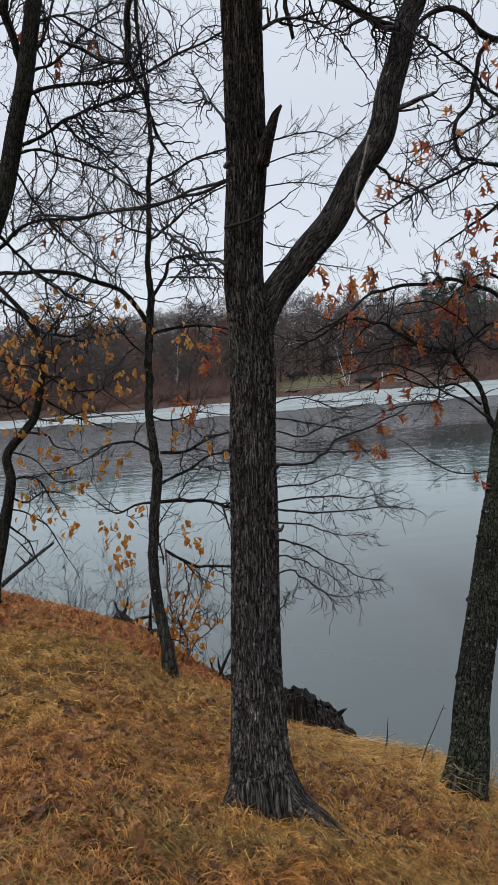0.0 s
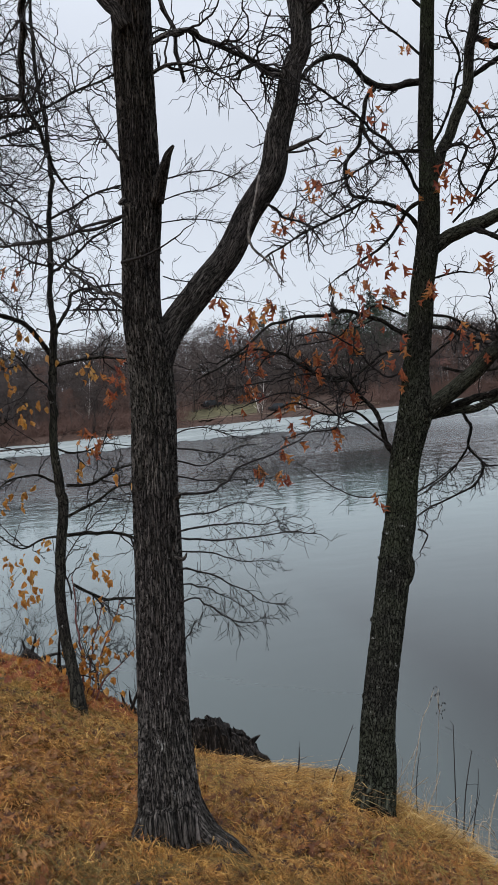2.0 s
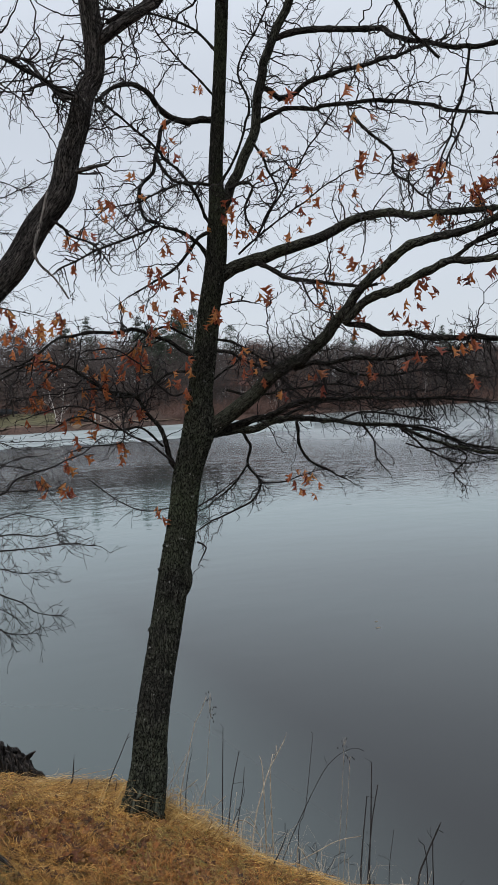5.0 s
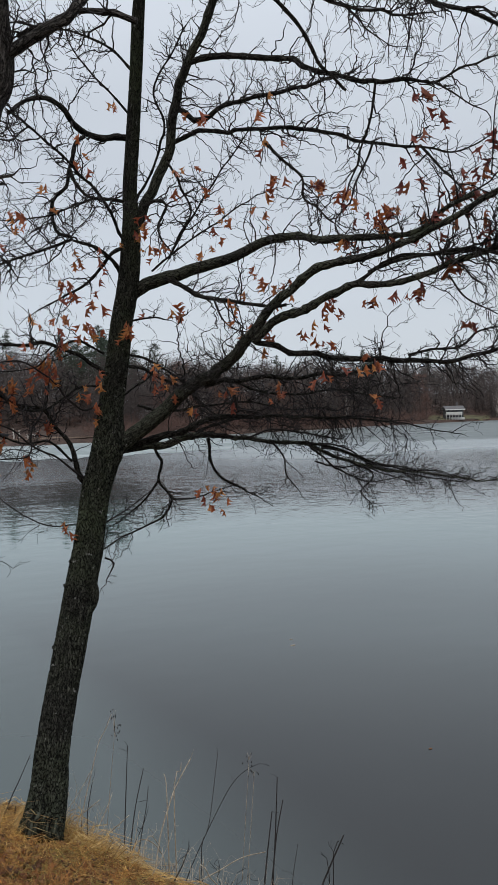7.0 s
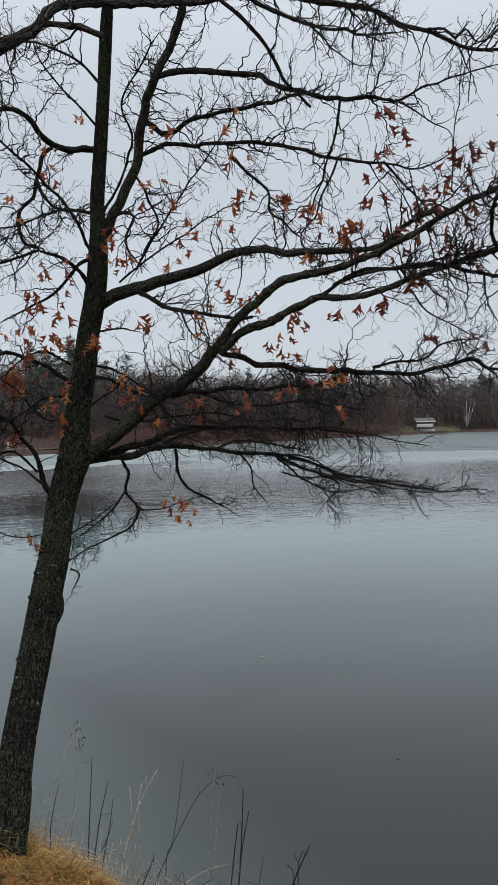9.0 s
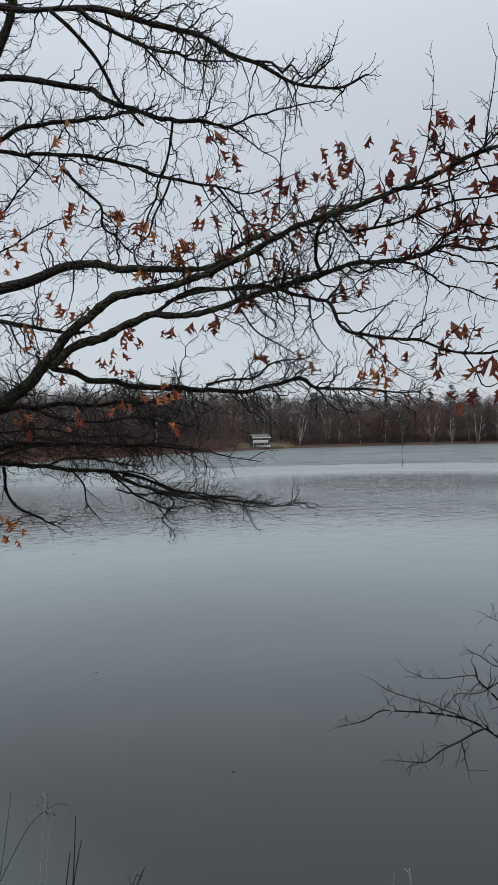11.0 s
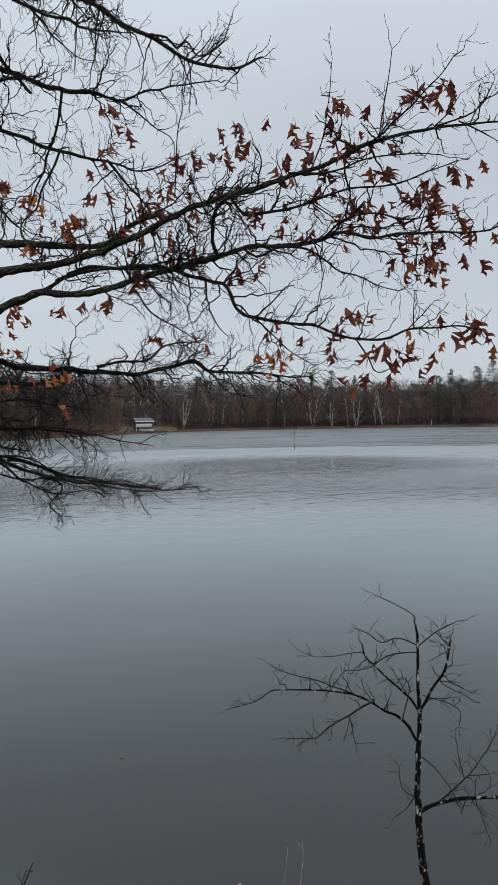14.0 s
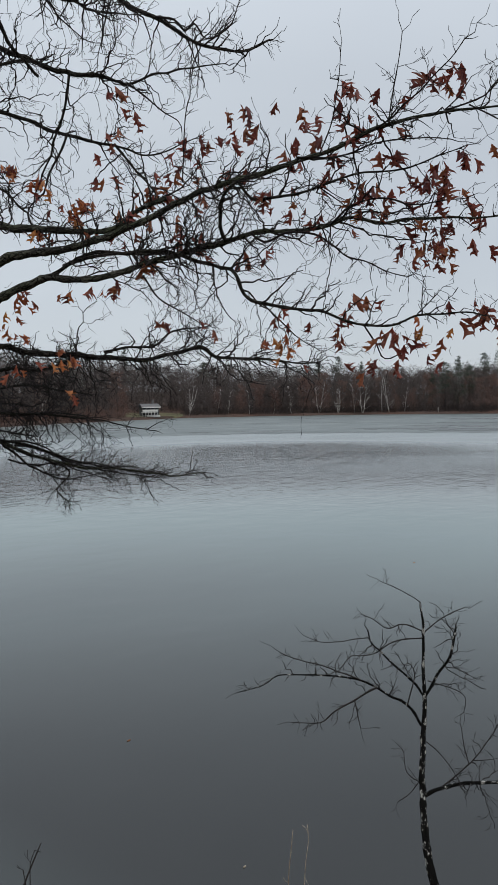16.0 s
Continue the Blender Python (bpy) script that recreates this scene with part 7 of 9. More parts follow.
# ---- the old stump on the lip ----
def old_stump(x, y):
    """A rotten hollow stump: a folded shell of wood with a torn rim, hooked shards along it and hanging fibres."""
    z = float(height(x, y)) - 0.05
    ob = thing("tree_stump", "rotten blackened stump with splintered upturned roots", "stump", at=(x, y, z))
    sr = np.random.default_rng(3)

    def crest(u):
        return float(np.interp(u, (-0.34, -0.24, -0.05, 0.05, 0.12, 0.24, 0.32), (0.50, 0.545, 0.53, 0.44, 0.385, 0.35, 0.20)))

    cols, rows = 132, 22
    v, f = [], []
    for j in range(rows + 1):
        q = j / rows
        for i in range(cols):
            a = 2 * math.pi * i / cols
            c, s = math.cos(a), math.sin(a)
            fold = abs(noise.noise((c * 2.3 + 0.35 * q, s * 2.3 + 0.5 * q, 0.8 * q + 4.0)))
            fine = abs(noise.noise((c * 7.0 + 0.8 * q, s * 7.0, 2.0 * q)))
            r = 1.0 - 0.55 * max(0.22 - fold, 0) / 0.22 * (0.35 + 0.65 * q) - 0.10 * max(0.2 - fine, 0) / 0.2 + 0.05 * noise.noise((c * 5, s * 5, 7 * q))
            r *= 1.16 - 0.30 * q ** 1.3
            px = (0.31 * c * r) + 0.02 + 0.05 * (1 - q)
            torn = 0.055 * noise.noise((c * 9, s * 9, 2.0)) + 0.045 * noise.noise((c * 22, s * 22, 9.0))
            v.append((px, 0.19 * s * r - 0.02, -0.2 + (crest(px) + 0.2 + torn * (1 if s < 0.4 else 0.4)) * q ** 0.9))
    for j in range(rows):
        for i in range(cols):
            k = (i + 1) % cols
            f.append((j * cols + i, j * cols + k, (j + 1) * cols + k, (j + 1) * cols + i))
    o = len(v)
    for i in range(cols):
        px, py, pz = v[rows * cols + i]
        v.append((0.72 * px, 0.62 * py, pz - 0.07))
    v.append((0.0, 0.0, 0.22))
    for i in range(cols):
        k = (i + 1) % cols
        f += [(rows * cols + i, rows * cols + k, o + k, o + i), (o + i, o + k, o + cols)]
    mesh_object("wood", v, f, STUMP_WOOD, ob)
    # flat torn shards that curl over the rim
    for k in range(20):
        u = -0.30 + 0.52 * (k + sr.random()) / 20
        lean = sr.normal() * 0.5 + (0.7 if u > 0 else 0.2)
        length, width = sr.uniform(0.06, 0.13), sr.uniform(0.014, 0.034)
        p = np.array((u, sr.uniform(-0.16, 0.04), crest(u) - 0.035))
        d = np.array((lean, sr.normal() * 0.4 - 0.2, 0.9))
        d /= np.linalg.norm(d)
        across = np.cross(d, (sr.normal() * 0.4, -1.0, 0.2))
        across /= np.linalg.norm(across)
        bend = sr.uniform(-1.6, 0.2)
        sv = []
        for i in range(6):
            w = width * (1.0, 1.05, 0.9, 0.7, 0.4, 0.06)[i] * sr.uniform(0.8, 1.2)
            n = np.cross(d, across) * 0.006
            for side, lift in ((-1, -1), (1, -1), (1, 1), (-1, 1)):
                sv.append(p + side * w * across + lift * n)
            d = d + np.array((0.25 * bend + 0.15 * sr.normal(), 0.1 * sr.normal(), 0.35 * bend * (i > 1)))
            d /= np.linalg.norm(d)
            p = p + d * length / 5
        sf = [(0, 3, 2, 1), (20, 21, 22, 23)] + [(4 * i + a, 4 * i + (a + 1) % 4, 4 * i + 4 + (a + 1) % 4, 4 * i + 4 + a) for i in range(5) for a in range(4)]
        mesh_object("shard", sv, sf, STUMP_WOOD, ob, flat=True)
    spl = Tubes()
    for k in range(34):
        u = sr.uniform(-0.30, 0.30) if k < 10 else sr.uniform(0.06, 0.32)
        c = crest(u)
        p = catmull(np.array([(u * 0.9, -0.15, c - 0.03), (u + sr.normal() * 0.02, -0.20, 0.70 * c), (u * 1.06 + sr.normal() * 0.025, -0.225, 0.35 * c), (u * 1.12 + 0.02 + sr.normal() * 0.03, -0.25, -0.12)]), 0.035)
        spl.add(p, sr.uniform(0.004, 0.013) * np.interp(np.linspace(0, 1, len(p)), (0, 0.15, 1), (0.5, 1.0, 1.0)) * (1 + 0.2 * sr.normal(size=len(p))), 5)
    for k in range(5):
        u = 0.27 + 0.012 * k
        p = catmull(np.array([(u - 0.05, -0.1, 0.33 - 0.03 * k), (u + 0.02, -0.12, 0.22), (u + 0.08, -0.13, 0.02), (u + 0.11, -0.13, -0.18)]), 0.03)
        spl.add(p, np.linspace(0.022, 0.010, len(p)), 6)
    tagged(spl.build("fibre_mass", STUMP_WOOD, ob, "hanging torn fibres and roots"), kind="stuff")


old_stump(0.27, 6.05)


def stalk_thing(mat):
    dark = mat is TWIG
    return thing("weed_stalk", "thin dark dead weed stalk on the bank" if dark else "bleached dry grass stalk bending over the bank", "weed", "dead stalks on the bank")


def stalk(mat, r, *rows):
    """One dead stalk rising from the bank."""
    p = catmull(np.array(rows), 0.04)
    r *= 0.75
    ob = stalk_thing(mat)
    ob.location = p[0]
    tb = Tubes()
    tb.add(p - p[0], np.linspace(r * 1.15, max(0.55 * r, 0.0012), len(p)), 5)
    tb.build("stem", mat, ob)
    for k in range(1 + int(2 * rng.random())):
        side = Tubes()
        i = rng.integers(len(p) // 2, len(p))
        sprout(side, p[i] - p[0], np.array((rng.normal() * 0.6, rng.normal() * 0.6, 0.7)), rng.uniform(0.03, 0.10), 0.0012, 0, 0.0)
        side.build("sprig", mat, ob)


stalk(PALE_STEM, 0.0052, (1.38, 4.54, 1.41), (1.38, 4.54, 1.61), (1.49, 4.68, 1.83), (1.57, 4.78, 1.97), (1.63, 4.84, 2.01), (1.70, 4.91, 2.09))
stalk(PALE_STEM, 0.0041, (1.27, 4.57, 1.50), (1.27, 4.57, 1.62), (1.40, 4.66, 1.72), (1.50, 4.73, 1.81))
stalk(TWIG, 0.0062, (1.59, 4.34, 1.28), (1.59, 4.34, 1.36), (1.66, 4.51, 1.59), (1.75, 4.71, 1.93))
stalk(TWIG, 0.0062, (1.63, 4.34, 1.24), (1.63, 4.34, 1.38), (1.72, 4.49, 1.59), (1.83, 4.62, 1.79))
stalk(TWIG, 0.0052, (1.68, 4.32, 1.20), (1.68, 4.32, 1.38), (1.79, 4.47, 1.59), (1.84, 4.56, 1.69))
stalk(PALE_STEM, 0.0093, (1.95, 4.79, 0.68), (1.95, 4.79, 0.91), (2.04, 4.93, 1.09), (2.17, 5.05, 1.27), (2.25, 5.12, 1.35), (2.41, 5.20, 1.50))
stalk(PALE_STEM, 0.0062, (1.91, 4.39, 0.93), (1.91, 4.39, 1.63), (1.94, 4.49, 1.74), (1.95, 4.55, 1.75))
stalk(PALE_STEM, 0.0062, (1.97, 4.41, 0.87), (1.97, 4.41, 1.72), (2.04, 4.47, 1.78), (2.07, 4.53, 1.81))
stalk(PALE_STEM, 0.0062, (1.63, 4.34, 1.24), (1.63, 4.34, 1.38), (1.72, 4.40, 1.43), (1.81, 4.40, 1.38), (1.87, 4.37, 1.27), (1.87, 4.34, 1.13))
stalk(PALE_STEM, 0.0062, (1.69, 4.28, 1.22), (1.69, 4.28, 1.32), (1.75, 4.38, 1.42), (1.81, 4.42, 1.42), (1.86, 4.41, 1.33))
stalk(TWIG, 0.0093, (2.61, 4.39, 0.41), (2.61, 4.39, 0.75), (2.71, 4.53, 0.92), (2.85, 4.69, 1.19))
stalk(TWIG, 0.0093, (2.65, 4.36, 0.39), (2.65, 4.36, 0.75), (2.78, 4.53, 0.99), (2.94, 4.76, 1.40))
stalk(TWIG, 0.0093, (2.69, 4.40, 0.34), (2.69, 4.40, 0.83), (2.81, 4.56, 1.05), (2.94, 4.68, 1.26))
stalk(PALE_STEM, 0.0070, (2.13, 4.66, 0.60), (2.13, 4.66, 0.81), (2.40, 4.66, 0.89), (2.58, 4.66, 0.93), (2.76, 4.64, 0.93))
stalk(PALE_STEM, 0.0062, (2.03, 4.14, 0.97), (2.03, 4.14, 1.31), (2.09, 4.12, 1.21), (2.14, 4.11, 1.15), (2.18, 4.08, 1.04))
stalk(TWIG, 0.0116, (2.96, 4.20, 0.22), (2.96, 4.20, 0.76), (3.08, 4.28, 0.88), (3.23, 4.34, 1.02), (3.29, 4.39, 1.03))
stalk(TWIG, 0.0070, (3.06, 4.24, 0.09), (3.06, 4.24, 0.91), (3.07, 4.35, 0.97))
stalk(TWIG, 0.0062, (2.80, 3.76, 0.57), (2.80, 3.76, 1.36), (2.89, 3.78, 1.38))
stalk(TWIG, 0.0046, (2.80, 4.32, 0.29), (2.80, 4.32, 0.80), (2.94, 4.47, 1.02))
stalk(TWIG, 0.0041, (2.06, 4.18, 0.92), (2.06, 4.18, 1.39), (2.15, 4.26, 1.48), (2.32, 4.46, 1.87))
stalk(TWIG, 0.0046, (2.14, 4.69, 0.58), (2.14, 4.69, 0.86), (2.51, 4.85, 1.28), (2.69, 4.90, 1.42), (2.86, 4.90, 1.47), (2.95, 4.90, 1.43))
stalk(TWIG, 0.0041, (1.61, 4.33, 1.27), (1.61, 4.33, 1.35), (1.77, 4.44, 1.53), (1.82, 4.51, 1.58))
stalk(PALE_STEM, 0.0062, (1.30, 4.55, 1.48), (1.30, 4.55, 1.58), (1.41, 4.59, 1.61), (1.53, 4.64, 1.64))
stalk(TWIG, 0.0052, (1.41, 4.53, 1.38), (1.41, 4.53, 1.60), (1.46, 4.63, 1.70), (1.50, 4.70, 1.76))
stalk(TWIG, 0.0054, (0.93, 4.86, 1.56), (1.01, 4.95, 1.66), (1.08, 5.03, 1.73), (1.17, 5.12, 1.84))
stalk(TWIG, 0.0087, (0.70, 4.99, 1.57), (0.75, 5.07, 1.62), (0.78, 5.17, 1.71))
stalk(TWIG, 0.0064, (0.81, 4.85, 1.59), (0.84, 4.93, 1.64))
stalk(TWIG, 0.0064, (1.00, 4.85, 1.55), (1.03, 4.93, 1.60))
stalk(TWIG, 0.0055, (1.65, 3.67, 1.52), (1.76, 3.74, 1.60), (1.83, 3.81, 1.65))
stalk(PALE_STEM, 0.0037, (1.55, 3.75, 1.55), (1.70, 3.83, 1.67), (1.76, 3.90, 1.72))
stalk(PALE_STEM, 0.0062, (1.45, 4.47, 1.35), (1.45, 4.47, 1.51), (1.54, 4.55, 1.60), (1.61, 4.63, 1.67))
stalk(PALE_STEM, 0.0062, (1.50, 4.44, 1.31), (1.50, 4.44, 1.48), (1.61, 4.49, 1.52), (1.69, 4.53, 1.54))

stalk(PALE_STEM, 0.0042, (3.66, 2.42, 0.50), (3.66, 2.41, 1.10), (3.66, 2.39, 1.42), (3.67, 2.38, 1.55), (3.68, 2.37, 1.68))
stalk(PALE_STEM, 0.0036, (3.71, 2.33, 0.50), (3.71, 2.32, 1.20), (3.72, 2.31, 1.49), (3.75, 2.31, 1.60), (3.74, 2.31, 1.71))


def seed_head(x, y, z, tall, n):
    """A loose panicle of small dark seeds that hangs from a bleached stalk."""
    g = float(height(x, y))
    ob = thing("seed_head", "bleached weed stalk topped with small dark seed capsules", "weed", "seed heads on the bank", at=(x, y, g - 0.02))
    top = np.array((0, 0, z - g + 0.02))
    tb = Tubes()
    tb.add(catmull(np.array([(-0.12, 0.0, 0.0), (-0.06, 0.0, 0.5 * top[2]), top]), 0.05), np.linspace(0.0022, 0.001, len(catmull(np.array([(-0.12, 0.0, 0.0), (-0.06, 0.0, 0.5 * top[2]), top]), 0.05))), 4)
    for k in range(n):
        c = top + (rng.normal() * 0.012, rng.normal() * 0.012, rng.uniform(-0.3, 1.0) * tall)
        tb.add(np.array([top + (0, 0, 0.3 * (c[2] - top[2])), c]), (0.0007, 0.0006), 3)
    tb.build("stem", PALE_STEM, ob)
    for k in range(n):
        c = top + (rng.normal() * 0.022, rng.normal() * 0.022, rng.uniform(-0.3, 1.0) * tall)
        pod = Tubes()
        pod.add(np.array([c, c - (0.001, 0, 0.005), c - (0, 0.001, 0.010), c - (0, 0, 0.014)]), (0.0012, 0.0034, 0.0030, 0.0008), 6)
        pod.build("capsule", TWIG, ob)


seed_head(1.66, 4.70, 2.05, 0.17, 22)
seed_head(2.51, 4.29, 1.72, 0.06, 9)
seed_head(2.51, 4.37, 1.77, 0.08, 8)


def drifting_leaf(x, y, mat, size):
    """A leaf or flake afloat on the calm water."""
    ob = thing("drifting_leaf", "small pale flake afloat on the calm water" if mat is PALE_STEM else "small dark leaf afloat on the calm water", "leaf", at=(x, y, 0.004))
    v = [(size * q * math.cos(a), size * 0.6 * q * math.sin(a), 0.012 * (q - 0.6)) for a, q in zip(np.linspace(0, 2 * math.pi, 9)[:-1], (1, 0.7, 0.9, 0.6, 1.1, 0.8, 0.6, 0.8))]
    mesh_object("blade", v + [(q[0], q[1], q[2] - 0.006) for q in v], [tuple(range(8)), tuple(range(15, 7, -1))] + [(i, i + 8, (i + 1) % 8 + 8, (i + 1) % 8) for i in range(8)], mat, ob, flat=True)


drifting_leaf(7.01, 11.62, PALE_STEM, 0.050)
drifting_leaf(6.32, 7.04, LITTER_LEAF, 0.030)
drifting_leaf(5.26, 4.17, PALE_STEM, 0.020)
drifting_leaf(7.17, 11.96, PALE_STEM, 0.030)
drifting_leaf(18.09, 9.50, LITTER_LEAF, 0.050)

# ---- the far shore ----
fr = np.random.default_rng(11)


def slivers(n, centre, spread, length, width, up, seed):
    """n thin twig blades in a cloud, as loose triangles."""
    sr = np.random.default_rng(seed)
    c = centre + sr.normal(size=(n, 3)) * spread
    d = sr.normal(size=(n, 3)) * (1, 1, 0.6) + (0, 0, up)
    d *= (length * sr.uniform(0.5, 1.3, n) / np.linalg.norm(d, axis=1))[:, None]
    w = np.cross(d, sr.normal(size=(n, 3)))
    w *= (width / 2 / (np.linalg.norm(w, axis=1) + 1e-9))[:, None]
    return np.stack([c - w, c + w, c + d], 1).reshape(-1, 3)


def far_bare_tree(seed, tall, bark_mat, twig_mat, name="bare_tree", label="leafless grey-brown tree on the far shore", stems=1):
    sr = np.random.default_rng(seed)
    ob = thing(name, label, "tree", "trees on the far shore")
    trunk, cloud = Tubes(), []
    for s in range(stems):
        lean = sr.normal(size=2) * (0.05 if stems == 1 else 0.16)
        hs = np.linspace(0, 1, 7)
        bend = np.cumsum(sr.normal(size=(7, 2)) * 0.16, 0)
        p = np.stack([lean[0] * hs * tall + bend[:, 0] + 0.2 * s, lean[1] * hs * tall + bend[:, 1], hs * tall * sr.uniform(0.88, 1.0) - 0.4], 1)
        r = (0.20 if stems == 1 else 0.15) * (1 - 0.85 * hs) * tall / 15
        trunk.add(p, r, 6)
        for k in range(int(26 / stems)):
            i = sr.uniform(0.5, 5.9)
            b = p[int(i)] + (p[int(i) + 1] - p[int(i)]) * (i % 1)
            a = sr.uniform(0, 6.28)
            reach = tall * sr.uniform(0.10, 0.22) * (1.3 - i / 7.5)
            e = b + reach * np.array((math.cos(a), math.sin(a), sr.uniform(0.5, 1.2)))
            m = (b + e) / 2 + (0, 0, -0.08 * reach)
            trunk.add(np.array([b, m, e]), (0.05, 0.035, 0.015), 3)
            cloud.append(slivers(int(52 / stems ** 0.6), (m + 2 * e) / 3, reach * 0.34, 1.6, 0.075, 0.45, int(sr.integers(1e9))))
    trunk.build("trunk", bark_mat, ob)
    v = np.vstack(cloud)
    mesh_object("crown", v, [(3 * i, 3 * i + 1, 3 * i + 2) for i in range(len(v) // 3)], twig_mat, ob)
    return ob


def far_pine(seed, tall, ragged):
    sr = np.random.default_rng(seed)
    ob = thing("pine_tree", "dark green pine on the far shore", "tree", "trees on the far shore")
    trunk, cloud = Tubes(), []
    trunk.add(np.array([(0, 0, -0.4), (0.1, 0, tall * 0.5), (0, 0.1, tall)]), (0.25, 0.17, 0.03), 6)
    for k in range(70):
        h = sr.uniform(0.25 if ragged else 0.1, 1.0) ** 0.8
        reach = (1 - h) ** (0.5 if ragged else 0.85) * tall * (0.24 if ragged else 0.22) * sr.uniform(0.6, 1.15) + 0.3
        a = sr.uniform(0, 6.28)
        e = np.array((math.cos(a) * reach, math.sin(a) * reach, h * tall + 0.05 * reach))
        trunk.add(np.array([(0, 0, h * tall - 0.1), e]), (0.04, 0.012), 3)
        cloud.append(slivers(26, e * (0.7, 0.7, 1), reach * np.array((0.25, 0.25, 0.06)) + 0.12, 0.75, 0.12, 0.15, int(sr.integers(1e9))))
    trunk.build("trunk", FAR_BARK, ob)
    v = np.vstack(cloud)
    mesh_object("crown", v, [(3 * i, 3 * i + 1, 3 * i + 2) for i in range(len(v) // 3)], PINE, ob)
    return ob


def place_far(az, d, k=1.0):
    shore = float(np.interp(az, SHORE_AZ, SHORE_R))
    r = shore + d
    x, y = r * math.sin(radians(az)), r * math.cos(radians(az))
    return Matrix.LocRotScale(Vector((x, y, float(height(x, y)))), Euler((0, 0, fr.uniform(0, 6.28))), (k, k, k))


def copies(masters, spots):
    """The first spots take the masters themselves, the others copies of them."""
    used = set()
    for which, m in spots:
        ob = masters[which % len(masters)]
        if ob.name in used:
            made = copy_thing(ob, m)
            made.scale = m.to_scale()
        else:
            used.add(ob.name)
            ob.matrix_basis = m


def on_lawn(az, d):
    return (1.2 < az < 15.5 and d < 26) or (40.0 < az < 44.4 and d < 22)


bare = [far_bare_tree(k, 12.5 + 0.4 * k, FAR_BARK, FAR_TWIG if k % 3 else FAR_RED) for k in range(9)]
spots = []
for d0 in (5, 11, 19):
    az = -27.0
    while az < 82:
        r = float(np.interp(az, SHORE_AZ, SHORE_R)) + d0
        az += math.degrees(fr.uniform(3.0, 7.0) / r)
        if not on_lawn(az, d0):
            spots.append((int(fr.integers(9)), place_far(az, d0 + fr.normal() * 2, fr.uniform(0.75, 1.08) if d0 > 8 else fr.uniform(0.45, 0.95))))
copies(bare, spots[:298])


def woods():
    """The deeper rows of the wood, behind the trees at the waterline."""
    tb, cloud = Tubes(), []
    for d0 in (28, 38, 50, 64, 80, 97, 115):
        az = -28.0
        while az < 84:
            r = float(np.interp(az, SHORE_AZ, SHORE_R)) + d0
            az += math.degrees(fr.uniform(2.6, 5.5) / r)
            if on_lawn(az, d0):
                continue
            foot = np.array(place_far(az, d0 + fr.normal() * 3).translation)
            tall = fr.uniform(9.5, 15)
            lean = fr.normal(size=3) * (0.4, 0.4, 0)
            top = foot + lean + (0, 0, tall)
            tb.add(np.array([foot - (0, 0, 0.3), (foot + top) / 2 + fr.normal(size=3) * 0.2, top]), (0.20, 0.13, 0.03), 4)
            for k in range(15):
                h = fr.uniform(0.03, 0.98)
                c = foot + (top - foot) * h + fr.normal(size=3) * (1.0, 1.0, 0.3)
                cloud.append(slivers(32, c, np.array((1.25, 1.25, 1.0)) * (1.25 - 0.45 * h), 1.9, 0.14, 0.5, int(fr.integers(1e9))))
    for t0 in (tb.build("woods", FAR_BARK),):
        tagged(t0, "close-set leafless trunks of the wood behind the shore", "trees", kind="stuff")
    v = np.vstack(cloud)
    ob = mesh_object("wood_crowns", v, [(3 * i, 3 * i + 1, 3 * i + 2) for i in range(len(v) // 3)], FAR_TWIG)
    tagged(ob, "brown mass of bare crowns of the far wood", "trees", kind="stuff")


woods()
pines = [far_pine(k, 16 + k, k % 2 == 0) for k in range(4)]
pine_spots = []
for az, d, k in [(-14, 60, 0.95), (8, 70, 0.9), (9.5, 75, 1.0), (13.2, 40, 1.0), (14.5, 36, 1.1), (15.2, 33, 1.1), (15.9, 38, 1.2), (16.6, 34, 1.15), (17.3, 40, 1.2), (14.0, 45, 1.1), (16.2, 46, 1.2), (18.5, 60, 1.1), (20, 66, 0.95), (29, 70, 0.9), (35.4, 60, 1.15), (36, 50, 1.1), (40, 70, 1.0),
                 (45.8, 60, 1.0), (54.3, 75, 1.05), (55.8, 75, 1.0), (57.5, 80, 1.0), (63.5, 12, 1.05), (64.4, 10, 1.15), (65.2, 14, 1.0), (62.6, 18, 0.9), (66.2, 60, 1.1), (67.3, 62, 1.15), (68.5, 65, 1.1), (70, 60, 1.05), (72, 50, 1.1), (74, 40, 1.1)]:
    pine_spots.append((int(fr.integers(4)), place_far(az, d, k * fr.uniform(0.9, 1.1))))
copies(pines, pine_spots)
birches = [far_bare_tree(40 + k, 12.5 + k, BIRCH, FAR_TWIG, "birch_tree", "white-barked leafless birch near the far waterline", 1 + k % 3) for k in range(3)]
birch_spots = [(int(w), place_far(az, d, k)) for az, d, k, w in [(44.7, 9, 0.85, 2), (-5.6, 12, 0.7, 2), (7.2, 8, 0.6, 1), (49.2, 7, 0.8, 0), (52.3, 5, 0.95, 0), (54.4, 6, 0.9, 1), (55.8, 5, 0.8, 1), (57.0, 5, 0.95, 0), (57.6, 5, 0.9, 1), (59.5, 6, 1.0, 2),
                                                            (59.0, 7, 0.9, 0), (60.6, 8, 0.8, 0), (51, 10, 0.8, 0), (46.8, 12, 0.8, 1), (47.6, 10, 0.75, 0), (34, 8, 0.7, 0), (23, 10, 0.7, 1)]]
copies(birches, birch_spots)


